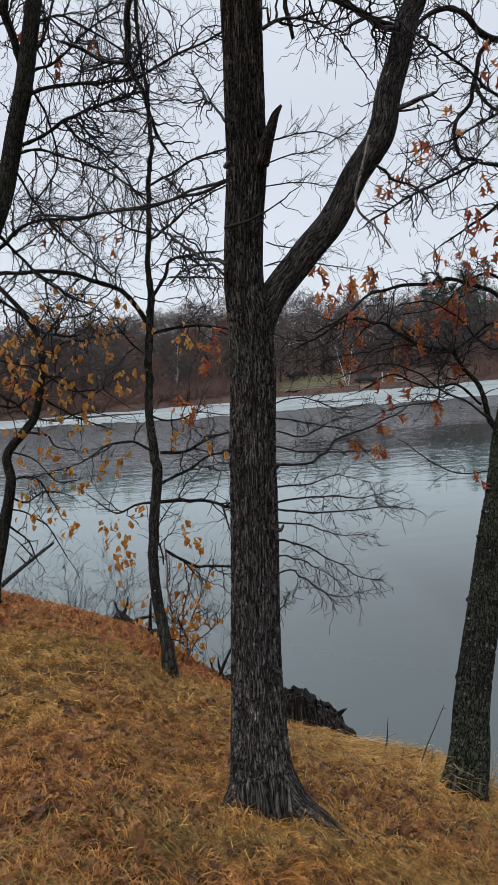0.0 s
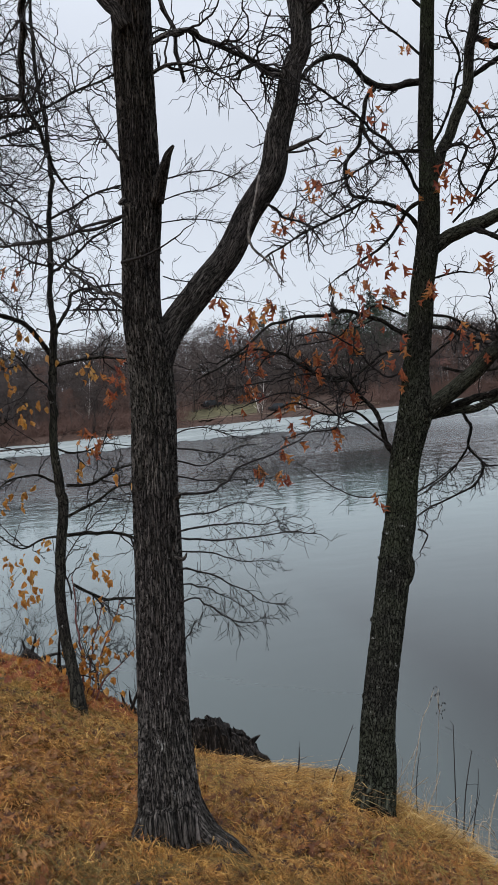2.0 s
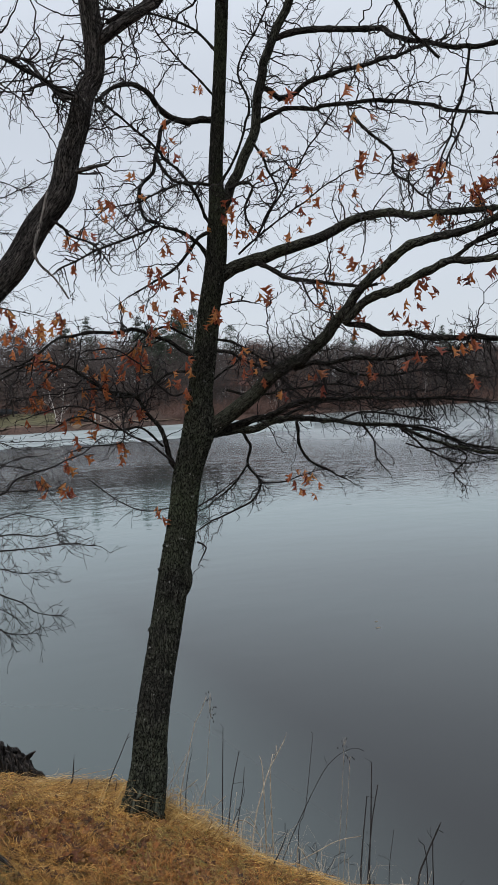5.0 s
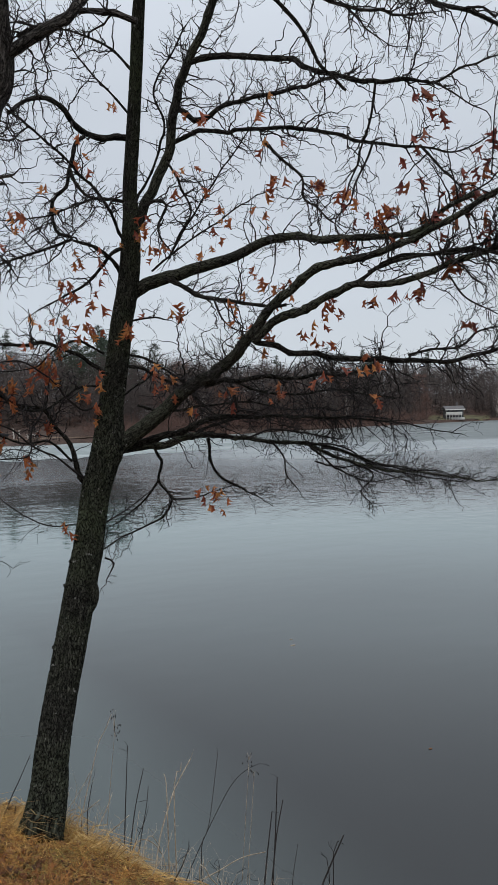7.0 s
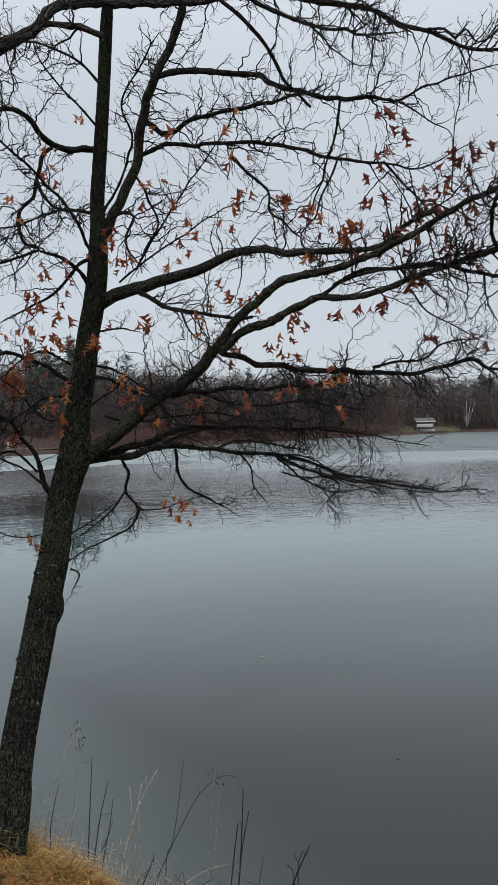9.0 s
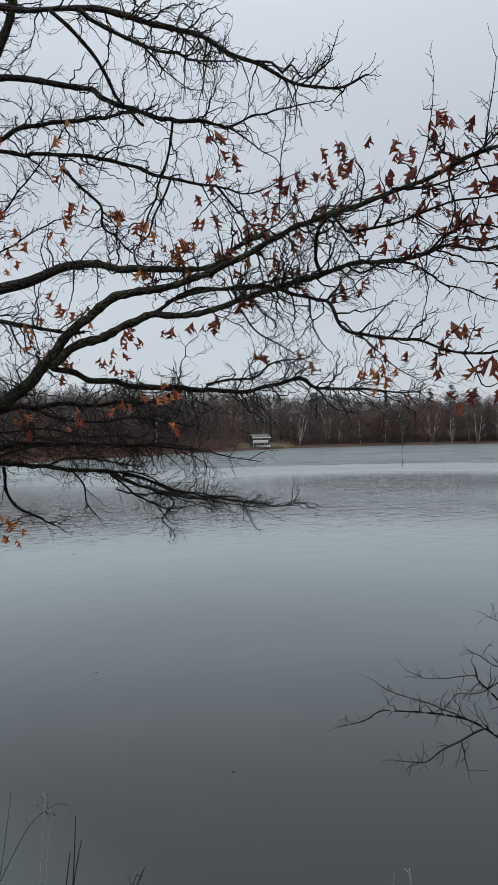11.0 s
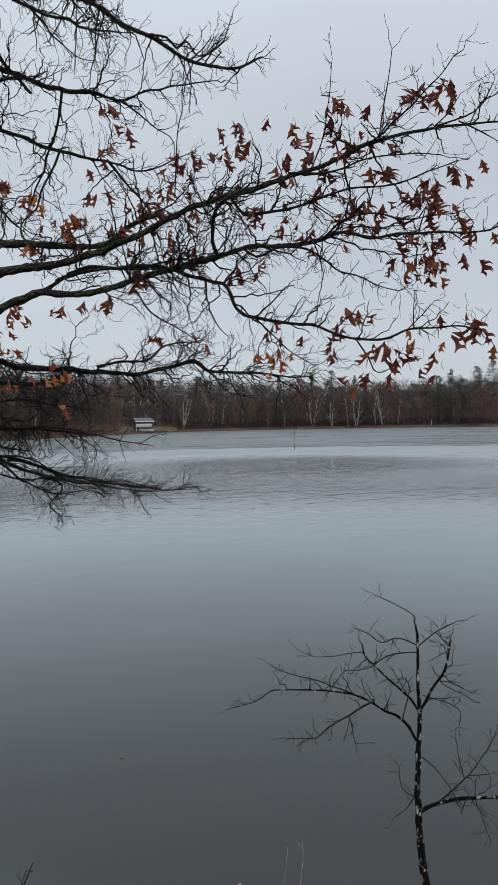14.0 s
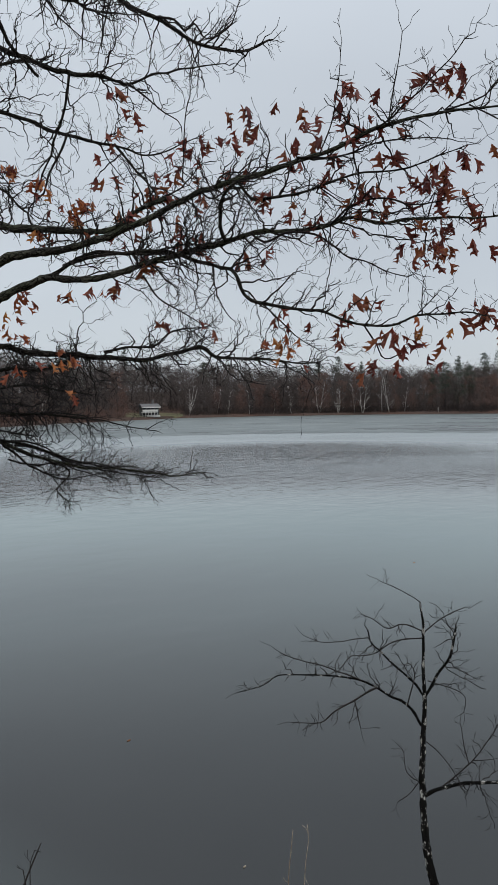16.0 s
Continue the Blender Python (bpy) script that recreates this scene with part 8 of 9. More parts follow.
def underbrush(az0, az1, n, mat, label):
    """Low scrub along the far waterline."""
    c = []
    for k in range(n):
        az = fr.uniform(az0, az1)
        d = abs(fr.normal()) * 14 + 2.5
        if on_lawn(az, d):
            continue
        m = place_far(az, d).translation
        c.append(slivers(46, np.array(m) + (0, 0, 0.3 + 0.8 * fr.random()), np.array((1.5, 1.5, 0.8)), 1.5, 0.08, 0.9, int(fr.integers(1e9))))
    v = np.vstack(c)
    ob = mesh_object("underbrush", v, [(3 * i, 3 * i + 1, 3 * i + 2) for i in range(len(v) // 3)], mat)
    tagged(ob, label, "scrub", kind="stuff")


underbrush(-27, 40, 1800, FAR_RED, "bare russet scrub along the far shore")
underbrush(40, 84, 1300, DARK_SCRUB, "dark leafless scrub along the far shore")

# ---- what grows and lies on the bank ----
gr = np.random.default_rng(21)


def bank_spots(n, az0, az1, r0, inside=-0.05, power=1.0):
    """n places on the bank between two bearings, from r0 out to the lip (inside: metres short of it)."""
    az = gr.uniform(az0, az1, n)
    lip = np.minimum(np.interp((az + 180) % 360 - 180, LIP_AZ, LIP_R), 9.0) - inside
    r = r0 + (lip - r0) * gr.uniform(0, 1, n) ** power
    a = np.radians(az)
    return r * np.sin(a), r * np.cos(a), az, r / lip


def patchy(x, y, k, seed):
    return np.sin(k * x + seed) * np.sin(k * 1.3 * y + 2 * seed) + 0.6 * np.sin(2.3 * k * x - k * y + seed) + 0.4 * np.sin(3.1 * k * y + 1.7 * k * x)


def blades(name, label, mat, x, y, heading, length, lift, width):
    """Bent blades of straw or grass, as one matted cover."""
    n = len(x)
    z = height(x, y)
    dx, dy = np.cos(heading) * length, np.sin(heading) * length
    mid = np.stack([x + 0.5 * dx, y + 0.5 * dy, np.zeros(n)], 1)
    tip = np.stack([x + dx + gr.normal(size=n) * 0.25 * length, y + dy + gr.normal(size=n) * 0.25 * length, np.zeros(n)], 1)
    mid[:, 2] = height(mid[:, 0], mid[:, 1]) + lift * length * 0.8 + 0.006
    tip[:, 2] = np.maximum(height(tip[:, 0], tip[:, 1]), z - length) + lift * length * gr.uniform(0.2, 1.3, n) + 0.004
    side = np.stack([-np.sin(heading), np.cos(heading), gr.normal(size=n) * 0.5], 1) * (width / 2)[:, None]
    base = np.stack([x, y, z - 0.004], 1)
    v = np.stack([base - side, base + side, mid + side, mid - side, tip], 1).reshape(-1, 3)
    o = np.arange(n) * 5
    f = np.stack([o, o + 1, o + 2, o + 3], 1).tolist() + np.stack([o + 3, o + 2, o + 4], 1).tolist()
    ob = mesh_object(name, v, f, mat)
    return tagged(ob, label, "grass", kind="stuff")


def cover():
    x, y, az, s = bank_spots(260000, -27, 42, 1.7, -0.1, 0.8)
    wx, wy = x + 0.05 * np.sin(9 * y + 1), y + 0.05 * np.sin(8 * x + 2)
    keep = 0.5 * patchy(x, y, 2.1, 0.7) + 0.6 * patchy(wx, wy, 9.3, 0.2) + 0.55 * patchy(wx, wy, 27.0, 1.1) + 0.35 * gr.normal(size=len(x)) > -0.42
    x, y = x[keep], y[keep]
    flow = 2.2 * np.sin(1.7 * x + 0.6) * np.cos(1.4 * y) + gr.normal(size=len(x)) * 1.5
    rusty = patchy(x, y, 1.2, 1.9) + 0.35 * gr.normal(size=len(x)) + 0.25 * (2.6 - y) > -0.1
    for kept, mat, nm, lb in ((~rusty, STRAW, "straw_mat", "matted tan dead grass on the bank"), (rusty, RUST_STRAW, "rust_mat", "matted rust-brown dead grass and needles")):
        k = int(kept.sum())
        blades(nm, lb, mat, x[kept], y[kept], flow[kept], gr.uniform(0.03, 0.115, k), gr.uniform(0.02, 0.40, k) * np.clip(1 + 0.9 * patchy(x[kept], y[kept], 11.0, 0.5), 0.3, 2.6), gr.uniform(0.0016, 0.0038, k))
    x, y, az, s = bank_spots(30000, -27, 40, 1.7, 0.1, 0.9)
    keep = patchy(x, y, 1.5, 2.4) + 0.3 * gr.normal(size=len(x)) > 0.2
    x, y = x[keep], y[keep]
    blades("fading_grass", "patches of fading green-brown grass", GRASS, x, y, gr.uniform(0, 6.28, len(x)), gr.uniform(0.05, 0.14, len(x)), gr.uniform(0.1, 0.6, len(x)), gr.uniform(0.0015, 0.003, len(x)))
    x, y, az, s = bank_spots(15000, 1, 45, 3.0, -0.28, 0.16)
    along = -np.radians(az) + gr.normal(size=len(x)) * 0.55 + 0.25
    blades("straw_fringe", "long tan straw combed along the lip of the bank", STRAW, x, y, along, gr.uniform(0.10, 0.36, len(x)), gr.uniform(0.02, 0.30, len(x)), gr.uniform(0.0018, 0.0040, len(x)))
    x, y, az, s = bank_spots(2600, 2, 32, 3.4, -0.22, 0.12)
    along = -np.radians(az) + gr.normal(size=len(x)) * 0.45 + 0.1
    blades("pale_straw", "pale long straws lying over the lip of the bank", FRINGE_STRAW, x, y, along, gr.uniform(0.18, 0.46, len(x)), gr.uniform(0.03, 0.34, len(x)), gr.uniform(0.0026, 0.0055, len(x)))
    for az0, d0, n in ((15.5, 0.05, 60), (19.5, 0.12, 40), (22.5, 0.15, 45), (24.5, 0.2, 35), (27.5, 0.25, 30), (31, 0.3, 50), (36, 0.3, 40), (55, 0.6, 30), (61, 0.9, 25)):
        a = np.radians(az0 + gr.normal(size=n) * 0.8)
        r = np.interp(az0, LIP_AZ, LIP_R) + d0 + gr.normal(size=n) * 0.08
        blades("pale_grass", "bleached dry grass standing on the bank edge", PALE_STEM, r * np.sin(a), r * np.cos(a), gr.uniform(-1.2, 1.6, n), gr.uniform(0.08, 0.30, n), gr.uniform(0.4, 1.9, n), gr.uniform(0.0014, 0.0028, n))
    az = gr.uniform(42, 333, 12000)
    r = 0.6 + 7.5 * np.sqrt(gr.uniform(0, 1, len(az)))
    ok = r < np.interp((az + 180) % 360 - 180, LIP_AZ, LIP_R) + 0.1
    x, y = (r * np.sin(np.radians(az)))[ok], (r * np.cos(np.radians(az)))[ok]
    blades("straw_behind", "matted tan grass on the open bank", STRAW, x, y, gr.uniform(0, 6.28, len(x)), gr.uniform(0.05, 0.16, len(x)), gr.uniform(0.02, 0.4, len(x)), gr.uniform(0.002, 0.004, len(x)))
    x, y, az, s = bank_spots(2600, -27, 2, 4.5, -0.2, 0.4)
    blades("dry_fringe", "thin dry grass along the lip", STRAW, x, y, np.arctan2(y, x) + gr.normal(size=len(x)), gr.uniform(0.06, 0.2, len(x)), gr.uniform(0.1, 0.7, len(x)), gr.uniform(0.0015, 0.003, len(x)))
    # arching straw beside the leaning oak
    for cx, cy, n in ((1.30, 4.22, 170), (1.42, 4.05, 130), (1.16, 4.42, 90), (0.92, 4.34, 80)):
        x, y = cx + gr.normal(size=n) * 0.06, cy + gr.normal(size=n) * 0.06
        blades("arching_straw", "tuft of pale arching straw at the foot of an oak", FRINGE_STRAW, x, y, gr.uniform(-1.4, 1.0, n), gr.uniform(0.12, 0.34, n), gr.uniform(0.15, 0.8, n), gr.uniform(0.0026, 0.005, n))
    # tufts at the foot of each oak
    for cx, cy, n in ((-0.42, 2.72, 1500), (0.22, 2.86, 1000), (-0.10, 2.80, 700)):
        a = gr.uniform(0, 6.28, n)
        q = abs(gr.normal(size=n)) * 0.17
        x, y = cx + 1.4 * q * np.cos(a), cy + q * np.sin(a)
        blades("grass_tuft", "dull green grass at the foot of an oak", DULL_GRASS, x, y, gr.uniform(0, 6.28, n), gr.uniform(0.04, 0.12, n), gr.uniform(0.1, 0.6, n), gr.uniform(0.0015, 0.003, n))
    for cx, cy, n in ((0.12, 3.02, 2200), (-0.25, 3.0, 900), (1.05, 4.15, 1500)):
        a = gr.uniform(0, 6.28, n)
        q = 0.16 + abs(gr.normal(size=n)) * 0.14
        x, y = cx + q * np.cos(a), cy + q * np.sin(a)
        blades("tuft", "tuft of bent dry grass at the foot of an oak", STRAW, x, y, gr.uniform(0, 6.28, n), gr.uniform(0.04, 0.13, n), gr.uniform(0.1, 0.6, n), gr.uniform(0.0015, 0.003, n))


cover()


def litter(name, label, n, az0, az1, r0, mat, size, seed, power=0.8, bias=None):
    """Fallen leaves lying on the bank: one joined cover of small curled leaves."""
    x, y, az, s = bank_spots(n, az0, az1, r0, -0.05, power)
    if bias is not None:
        keep = patchy(x, y, bias, seed) > -0.1
        x, y = x[keep], y[keep]
    n = len(x)
    z = height(x, y) + gr.uniform(0.006, 0.030, n)
    a = gr.uniform(0, 6.28, n)
    L, tilt, roll = size * gr.uniform(0.5, 1.15, n), gr.normal(size=n) * 0.35, gr.normal(size=n) * 0.5
    u = np.stack([np.cos(a), np.sin(a), tilt], 1) * L[:, None]
    w = np.stack([-np.sin(a), np.cos(a), roll], 1) * L[:, None]
    c = np.stack([x, y, z], 1)
    up = np.array((0, 0, 1.0)) * (L * gr.uniform(-0.05, 0.35, n))[:, None]
    rows = [c - 0.5 * u, c - 0.22 * u + 0.30 * w + up, c - 0.08 * u + 0.12 * w + 0.4 * up, c + 0.12 * u + 0.34 * w + up, c + 0.25 * u + 0.10 * w, c + 0.5 * u + 0.3 * up,
            c + 0.25 * u - 0.12 * w, c + 0.10 * u - 0.36 * w + up, c - 0.10 * u - 0.12 * w + 0.4 * up, c - 0.24 * u - 0.28 * w + up]
    v = np.stack(rows, 1).reshape(-1, 3)
    o = np.arange(n)[:, None] * 10
    f = np.vstack([o + np.array(q) for q in ((0, 1, 2, 9), (9, 2, 8, 8), (2, 3, 4, 6), (2, 6, 7, 8), (4, 5, 6, 6))]).tolist()
    f = [tuple(dict.fromkeys(q)) for q in f]
    ob = mesh_object(name, v, f, mat, flat=True)
    return tagged(ob, label, "leaves", kind="stuff")


litter("leaf_litter", "brown and tan fallen leaves among the grass", 13000, -27, 36, 1.7, LITTER_LEAF, 0.050, 1.1, 0.9, 1.1)
litter("dark_litter", "dark damp leaves pressed into the grass", 2600, -27, 36, 1.7, DAMP_LEAF, 0.060, 2.3, 0.9, 2.6)
litter("lip_litter", "russet leaves gathered along the lip", 2600, -27, -3, 5.3, OAK_LEAF, 0.075, 0.4, 0.6)
litter("leaves_behind", "brown fallen leaves on the open bank", 2500, 36, 333, 0.5, LITTER_LEAF, 0.06, 0.9, 0.7)
litter("scattered_leaves", "scattered pale fallen leaves", 320, -27, 36, 1.7, YELLOW_LEAF, 0.034, 0.3, 1.0)


def ground_stick(x, y, heading, length, r, mat=TWIG, label="fallen dark twig lying in the grass"):
    z = float(height(x, y))
    ob = thing("fallen_stick", label, "stick", "fallen sticks", at=(x, y, z))
    tb = Tubes()
    n = 7
    q = np.linspace(-0.5, 0.5, n) * length
    px, py = x + np.cos(heading) * q + gr.normal(size=n) * 0.012, y + np.sin(heading) * q + gr.normal(size=n) * 0.012
    p = np.stack([px - x, py - y, height(px, py) - z + r * 1.2], 1)
    tb.add(catmull(p, 0.03), np.linspace(r, r * 0.5, len(catmull(p, 0.03))), 6)
    tb.build("stem", mat, ob)


for k in range(26):
    x, y, az, s = bank_spots(1, -24, 22, 2.2, 0.2)
    ground_stick(float(x[0]), float(y[0]), gr.uniform(0, 3.14), gr.uniform(0.12, 0.4), gr.uniform(0.003, 0.008))
ground_stick(-1.30, 5.35, 0.1, 0.22, 0.013, DEAD_WOOD, "pale bleached stick lying among leaves")
ground_stick(-1.55, 3.95, 0.5, 0.30, 0.016, STUMP_WOOD, "short dark rotting stick in the grass")


def log(name, label, a, b, r, seed):
    """A dead log from a to b, with broken snags."""
    sr = np.random.default_rng(seed)
    a, b = np.array(a), np.array(b)
    ob = thing(name, label, "log", at=tuple(a))
    p = catmull(np.array([a, a * 0.6 + b * 0.4 + sr.normal(size=3) * 0.04, b]) - a, 0.03)
    rad = np.linspace(r, r * 0.6, len(p))
    tb = Tubes()
    tb.add(p, rad, 14, bark_relief(p, rad, 0.35, seed))
    tb.build("stem", STUMP_WOOD, ob)
    for k in range(4):
        i = int(len(p) * sr.uniform(0.2, 0.98)) - 1
        sn = Tubes()
        d = np.array((sr.normal(), sr.normal() * 0.4, abs(sr.normal()) + 0.2)) * 0.09
        q = catmull(np.array([p[i], p[i] + d, p[i] + d * 1.7 + sr.normal(size=3) * 0.03]), 0.02)
        sn.add(q, np.linspace(r * 0.4, r * 0.12, len(q)), 7)
        sn.build("snag", STUMP_WOOD, ob)


log("fallen_log", "dead black log leaning out over the water", (-2.37, 6.58, 2.48), (-1.98, 7.20, 2.76), 0.022, 5)
log("fallen_log", "dark rotting log at the edge of the bank", (-1.27, 6.30, 2.29), (-0.89, 6.20, 2.13), 0.050, 6)
log("fallen_log", "dark forked snag at the edge of the bank", (-0.64, 6.07, 1.95), (-0.51, 5.94, 1.88), 0.030, 8)
log("fallen_log", "dark log among leaves on the lip", (-0.51, 5.84, 1.91), (-0.31, 5.84, 1.86), 0.040, 9)


def bank_shrub(x, y, n, tall, mat=TWIG):
    z = float(height(x, y)) - 0.03
    ob = thing("bank_shrub", "thin bare shrub at the edge of the bank", "shrub", "shrubs at the bank edge", at=(x, y, z))
    for k in range(n):
        tb = Tubes()
        sprout(tb, np.zeros(3), np.array((rng.normal() * 0.4, rng.normal() * 0.3, 1.0)), tall * rng.uniform(0.6, 1.1), 0.0035, 2, 0.05)
        tb.build("stem", mat, ob)


for az, d, n, tall in ((-20, 0.3, 4, 0.7), (-17.5, 0.35, 4, 0.8), (-14.5, 0.3, 5, 0.75), (-12.5, 0.35, 5, 0.9), (-10.5, 0.3, 4, 0.7), (-6.5, 0.3, 4, 0.7), (-4.6, 0.2, 4, 0.65), (-2.5, 0.2, 3, 0.5), (40, 0.5, 3, 0.45), (47, 0.9, 3, 0.5), (22, 0.6, 3, 0.35), (27, 0.5, 4, 0.4), (33, 0.7, 3, 0.35)):
    r = float(np.interp(az, LIP_AZ, LIP_R)) + d
    bank_shrub(r * math.sin(radians(az)), r * math.cos(radians(az)), n, tall)

# ---- by the far water: lawn, car, houses ----
def shore_point(az, d):
    r = float(np.interp(az, SHORE_AZ, SHORE_R)) + d
    x, y = r * math.sin(radians(az)), r * math.cos(radians(az))
    return x, y, float(height(x, y))


def patch(name, label, az0, az1, d0, d1, mat, lift):
    az, d = np.arange(az0, az1 + 0.01, 0.25), np.linspace(0, 1, 12)
    v = []
    for a in az:
        edge = 0.8 * math.sin(a * 5) + 0.5 * math.sin(a * 11 + 1)
        for q in d:
            x, y, z = shore_point(a, d0 + edge + (d1 - d0) * q)
            v.append((x, y, z + lift))
    n = len(d)
    f = [(i * n + j, (i + 1) * n + j, (i + 1) * n + j + 1, i * n + j + 1) for i in range(len(az) - 1) for j in range(n - 1)]
    tagged(mesh_object(name, v, f, mat), label, "lawn", kind="structure")


LAWN = simple("dull_winter_lawn", (0.082, 0.074, 0.037), 0.95, 0.5, 0.55)
TAN = simple("tan_bare_earth", (0.125, 0.086, 0.056), 0.95, 0.7, 0.5)
patch("lawn_park", "dull green lawn sloping to the far shore", 1.2, 7.0, 8, 26, LAWN, 0.05)
patch("lawn_house", "green-brown lawn in front of the white house", 40.0, 44.4, 3, 20, LAWN, 0.05)
patch("pavement_path", "tan earth path along the far shore", 2.5, 16.0, 3.6, 6.4, TAN, 0.06)

WALL_WHITE = simple("white_clapboard", (0.24, 0.24, 0.235), 0.7, 3.0, 0.08)
# shade under the balcony and in the openings, put into the wall's colour
WALL_SHADED = simple("shaded_grey_siding", (0.10, 0.10, 0.10), 0.8, 3.0, 0.15)
ROOF_GREY = simple("grey_shingle", (0.11, 0.108, 0.108), 0.9, 4.0, 0.25)
ROOF_RED = simple("red_brown_roof", (0.13, 0.055, 0.045), 0.9, 4.0, 0.2)
GLASS_DARK = simple("dark_window_glass", (0.03, 0.035, 0.04), 0.1, 2.0, 0.2)
TRIM = simple("white_trim", (0.52, 0.52, 0.50), 0.6, 4.0, 0.05)
CAR_PAINT = simple("dark_car_paint", (0.03, 0.032, 0.036), 0.25, 3.0, 0.1)
RUBBER = simple("black_rubber", (0.02, 0.02, 0.02), 0.8, 6.0, 0.2)
GREY_POST = simple("weathered_post", (0.45, 0.43, 0.40), 0.8, 5.0, 0.2)


def house(az, d, wide, deep, storey, roof_mat, label, balcony):
    x, y, z = shore_point(az, d)
    ob = thing("house", label, "house", at=(x, y, z - 0.2))
    ob.rotation_euler = (0, 0, -radians(az) + 0.25)
    h = storey * 2
    part("wall", box(bmesh.new(), -wide / 2, wide / 2, -deep / 2, deep / 2, 0, h, 0.03), WALL_SHADED if balcony else WALL_WHITE, ob)
    bm = bmesh.new()
    e, rise = 0.5, 1.0 if balcony else 1.7
    pts = [(-wide / 2 - e, -deep / 2 - e, h), (wide / 2 + e, -deep / 2 - e, h), (wide / 2 + e, deep / 2 + e, h), (-wide / 2 - e, deep / 2 + e, h), (-wide / 2 - e, 0, h + rise), (wide / 2 + e, 0, h + rise)]
    vs = [bm.verts.new((a, b, c + k)) for k in (0, 0.18) for a, b, c in pts]
    for q in ((0, 1, 5, 4), (2, 3, 4, 5), (0, 4, 3), (1, 2, 5)):
        bm.faces.new([vs[6 + i] for i in q])
        bm.faces.new([vs[i] for i in reversed(q)])
    for a, b in ((0, 1), (1, 2), (2, 3), (3, 0)):
        bm.faces.new((vs[a], vs[b], vs[6 + b], vs[6 + a]))
    part("roof", bm, roof_mat, ob)
    for fl in range(2):
        for i in range(4):
            wx = -wide / 2 + wide * (i + 0.5) / 4
            z0 = 0.8 + fl * storey
            win = part("window", box(bmesh.new(), wx - 0.55, wx + 0.55, -deep / 2 - 0.04, -deep / 2 + 0.02, z0, z0 + 1.3), GLASS_DARK, ob)
            part("frame", box(bmesh.new(), wx - 0.65, wx + 0.65, -deep / 2 - 0.07, -deep / 2 - 0.041, z0 - 0.1, z0), TRIM, win)
    if balcony:
        part("balcony", box(bmesh.new(), -wide / 2 - 0.6, wide / 2 - 1.0, -deep / 2 - 2.2, -deep / 2 - 0.08, storey - 0.15, storey + 0.05), TRIM, ob)
        part("rail", box(bmesh.new(), -wide / 2 - 0.6, wide / 2 - 1.0, -deep / 2 - 2.3, -deep / 2 - 2.21, storey + 0.15, storey + 0.85), TRIM, ob)
        part("fascia", box(bmesh.new(), -wide / 2 - 0.5, wide / 2 + 0.5, -deep / 2 - 0.62, -deep / 2 - 0.51, h - 0.30, h + 0.10), TRIM, ob)
        part("plinth", box(bmesh.new(), -wide / 2 + 1.4, wide / 2 + 0.3, -deep / 2 - 0.5, -deep / 2 - 0.08, 0, 0.75), TRIM, ob)
        for i in range(6):
            px = -wide / 2 - 0.5 + i * (wide - 0.7) / 5
            part("post", box(bmesh.new(), px - 0.07, px + 0.07, -deep / 2 - 2.2, -deep / 2 - 2.06, 0, storey + 0.9), TRIM, ob)
    part("chimney", box(bmesh.new(), 1.2, 1.9, 0.3, 1.0, h + 0.6, h + 2.4), ROOF_GREY, ob)


house(41.75, 7, 5.9, 5.0, 1.8, ROOF_GREY, "white two-storey lakeside house with a grey roof and balcony", True)
house(19.8, 34, 7.0, 6.0, 2.1, ROOF_RED, "pale house with a red-brown roof behind trees", False)


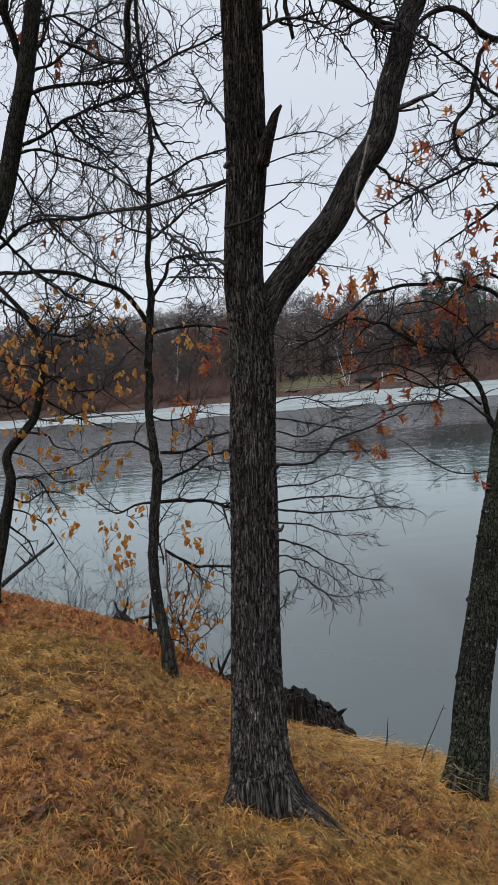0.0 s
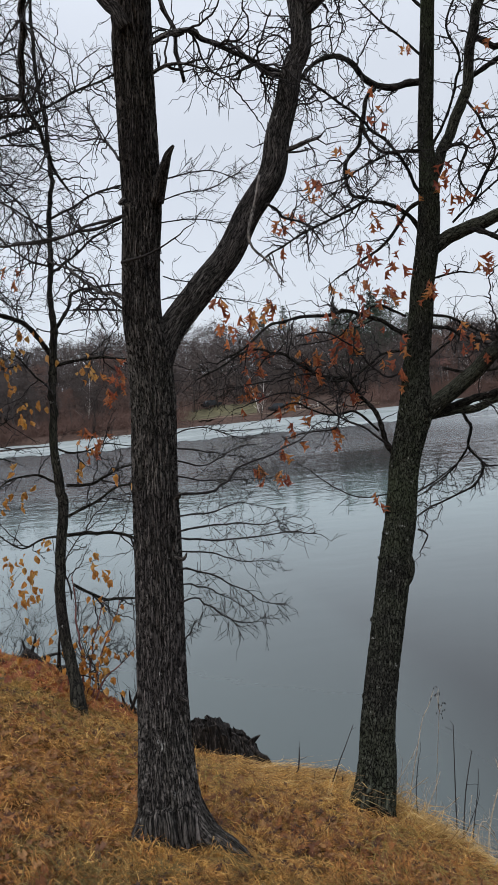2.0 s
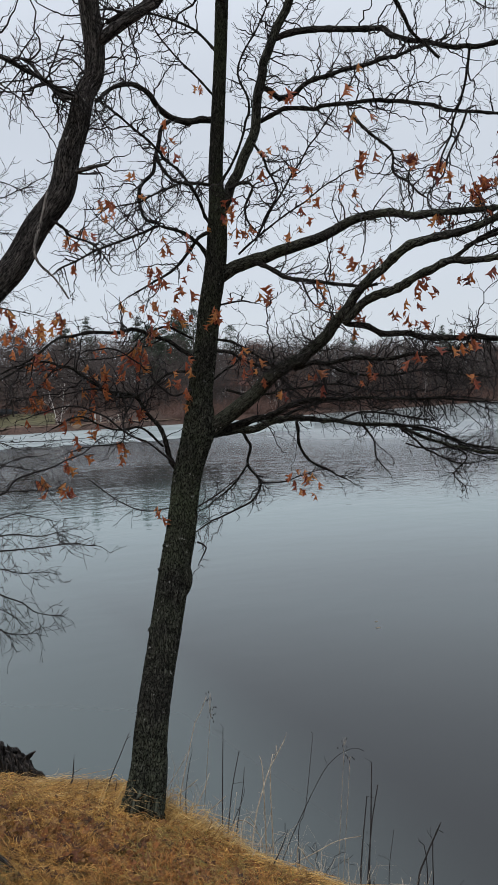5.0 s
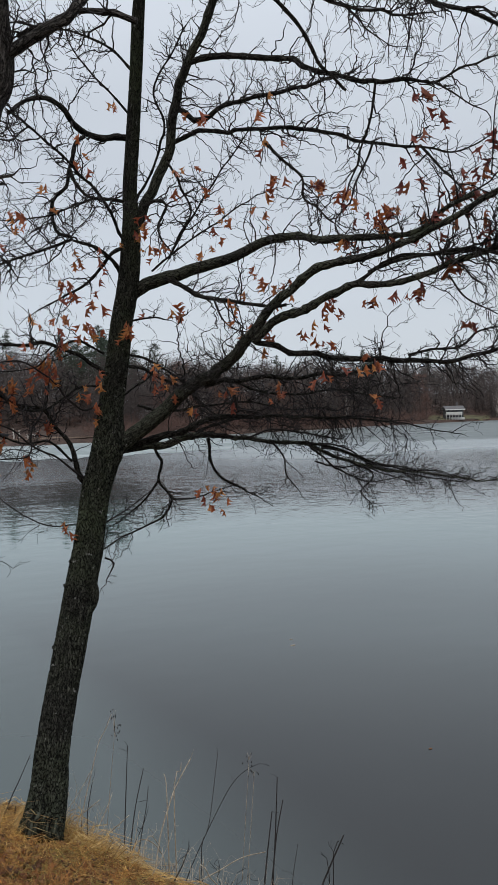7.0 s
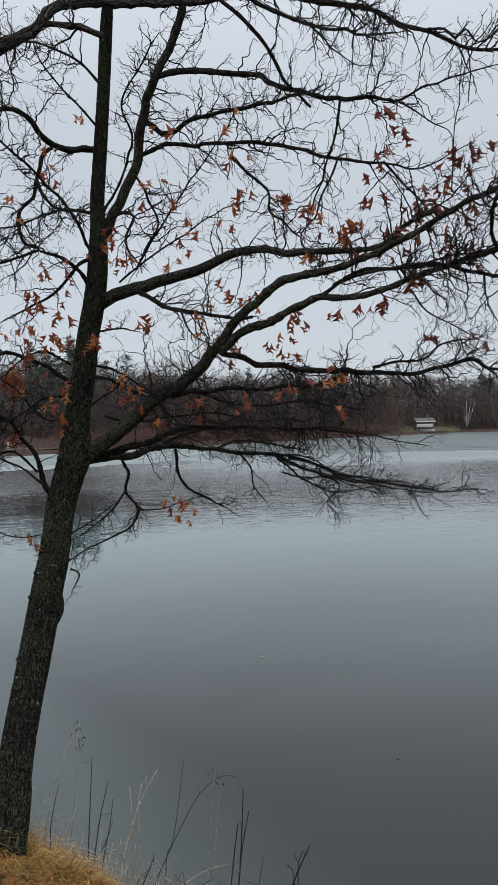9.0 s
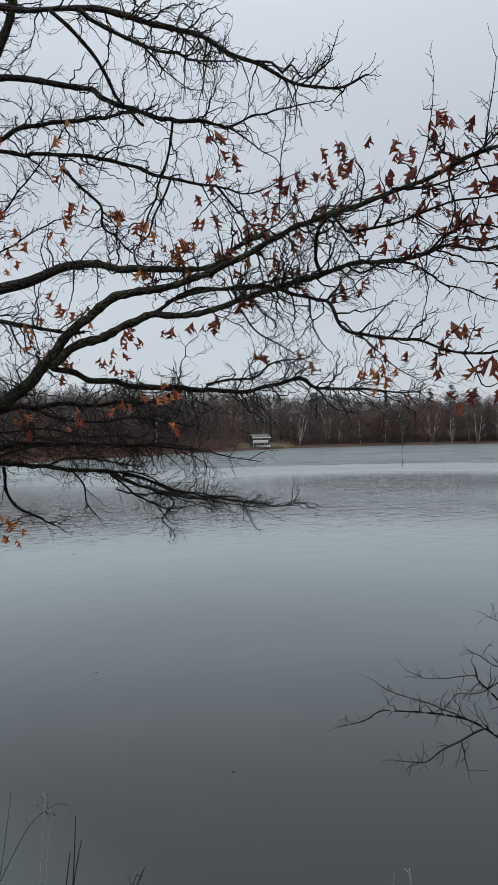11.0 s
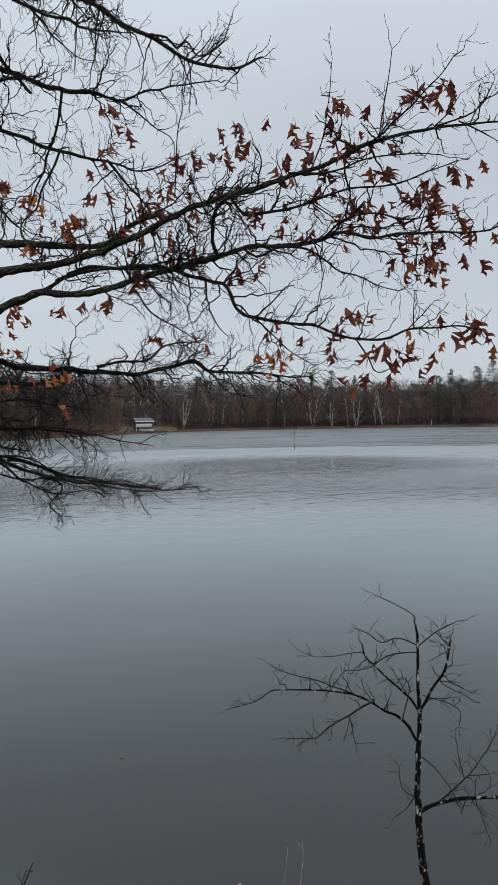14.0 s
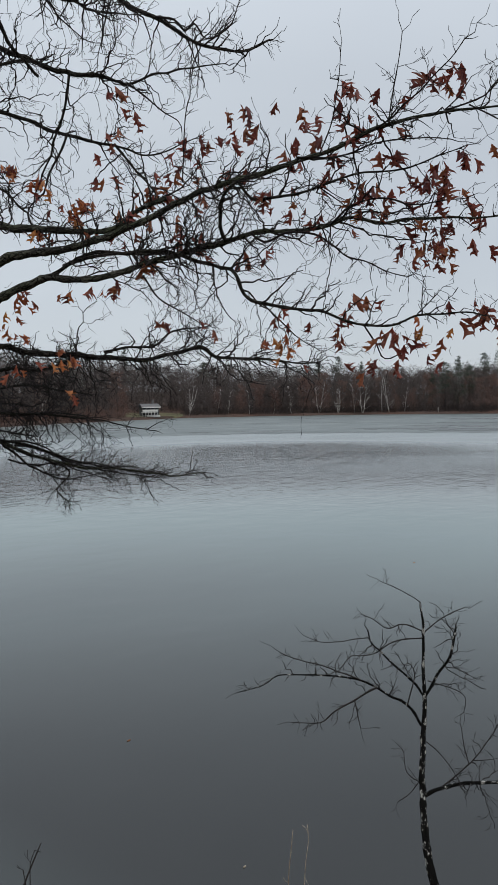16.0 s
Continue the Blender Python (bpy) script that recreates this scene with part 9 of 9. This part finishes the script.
def parked_car(az, d, turn):
    x, y, z = shore_point(az, d)
    ob = thing("parked_car", "dark parked car beyond the shore path", "car", at=(x, y, z))
    ob.rotation_euler = (0, 0, turn - radians(az))
    bm = box(bmesh.new(), -2.15, 2.15, -0.85, 0.85, 0.3, 0.85, 0.1)
    part("body", bm, CAR_PAINT, ob)
    bm = bmesh.new()
    lo = [bm.verts.new(q) for q in ((-1.5, -0.8, 0.85), (1.3, -0.8, 0.85), (1.3, 0.8, 0.85), (-1.5, 0.8, 0.85))]
    hi = [bm.verts.new(q) for q in ((-1.0, -0.68, 1.42), (0.6, -0.68, 1.42), (0.6, 0.68, 1.42), (-1.0, 0.68, 1.42))]
    bm.faces.new(hi)
    for i in range(4):
        j = (i + 1) % 4
        bm.faces.new((lo[i], lo[j], hi[j], hi[i]))
    part("cabin", bm, GLASS_DARK, ob)
    for wx in (-1.3, 1.35):
        for wy in (-0.8, 0.8):
            bm = bmesh.new()
            bmesh.ops.create_cone(bm, cap_ends=True, segments=18, radius1=0.33, radius2=0.33, depth=0.2, matrix=pose(wx, wy, 0.33, 90))
            part("wheel", bm, RUBBER, ob)


parked_car(8.6, 13, 0.1)
parked_car(3.6, 27, 0.4)


def park_post(az, d, tall):
    x, y, z = shore_point(az, d)
    ob = thing("park_post", "pale weathered post by the shore path", "post", "posts by the shore path", at=(x, y, z))
    part("shaft", box(bmesh.new(), -0.12, 0.12, -0.12, 0.12, -0.2, tall, 0.02), GREY_POST, ob)
    part("cap", box(bmesh.new(), -0.16, 0.16, -0.16, 0.16, tall, tall + 0.1, 0.02), GREY_POST, ob)


for az, d, tall in ((9.8, 9, 1.7), (10.2, 9.5, 1.3), (11.5, 10, 1.0), (63.0, 5, 1.6)):
    park_post(az, d, tall)


def picnic_table(az, d):
    x, y, z = shore_point(az, d)
    ob = thing("picnic_table", "weathered wooden picnic table by the shore path", "table", at=(x, y, z))
    part("tabletop", box(bmesh.new(), -0.9, 0.9, -0.35, 0.35, 0.7, 0.75), GREY_POST, ob)
    for sy in (-0.72, 0.72):
        part("bench", box(bmesh.new(), -0.9, 0.9, sy - 0.13, sy + 0.13, 0.42, 0.46), GREY_POST, ob)
    for sx in (-0.6, 0.6):
        part("leg", box(bmesh.new(), sx - 0.04, sx + 0.04, -0.7, 0.7, 0.38, 0.42), GREY_POST, ob)
        for sy in (-0.4, 0.4):
            part("leg", box(bmesh.new(), sx - 0.04, sx + 0.04, sy - 0.05, sy + 0.05, -0.1, 0.70), GREY_POST, ob)


picnic_table(11.0, 8)
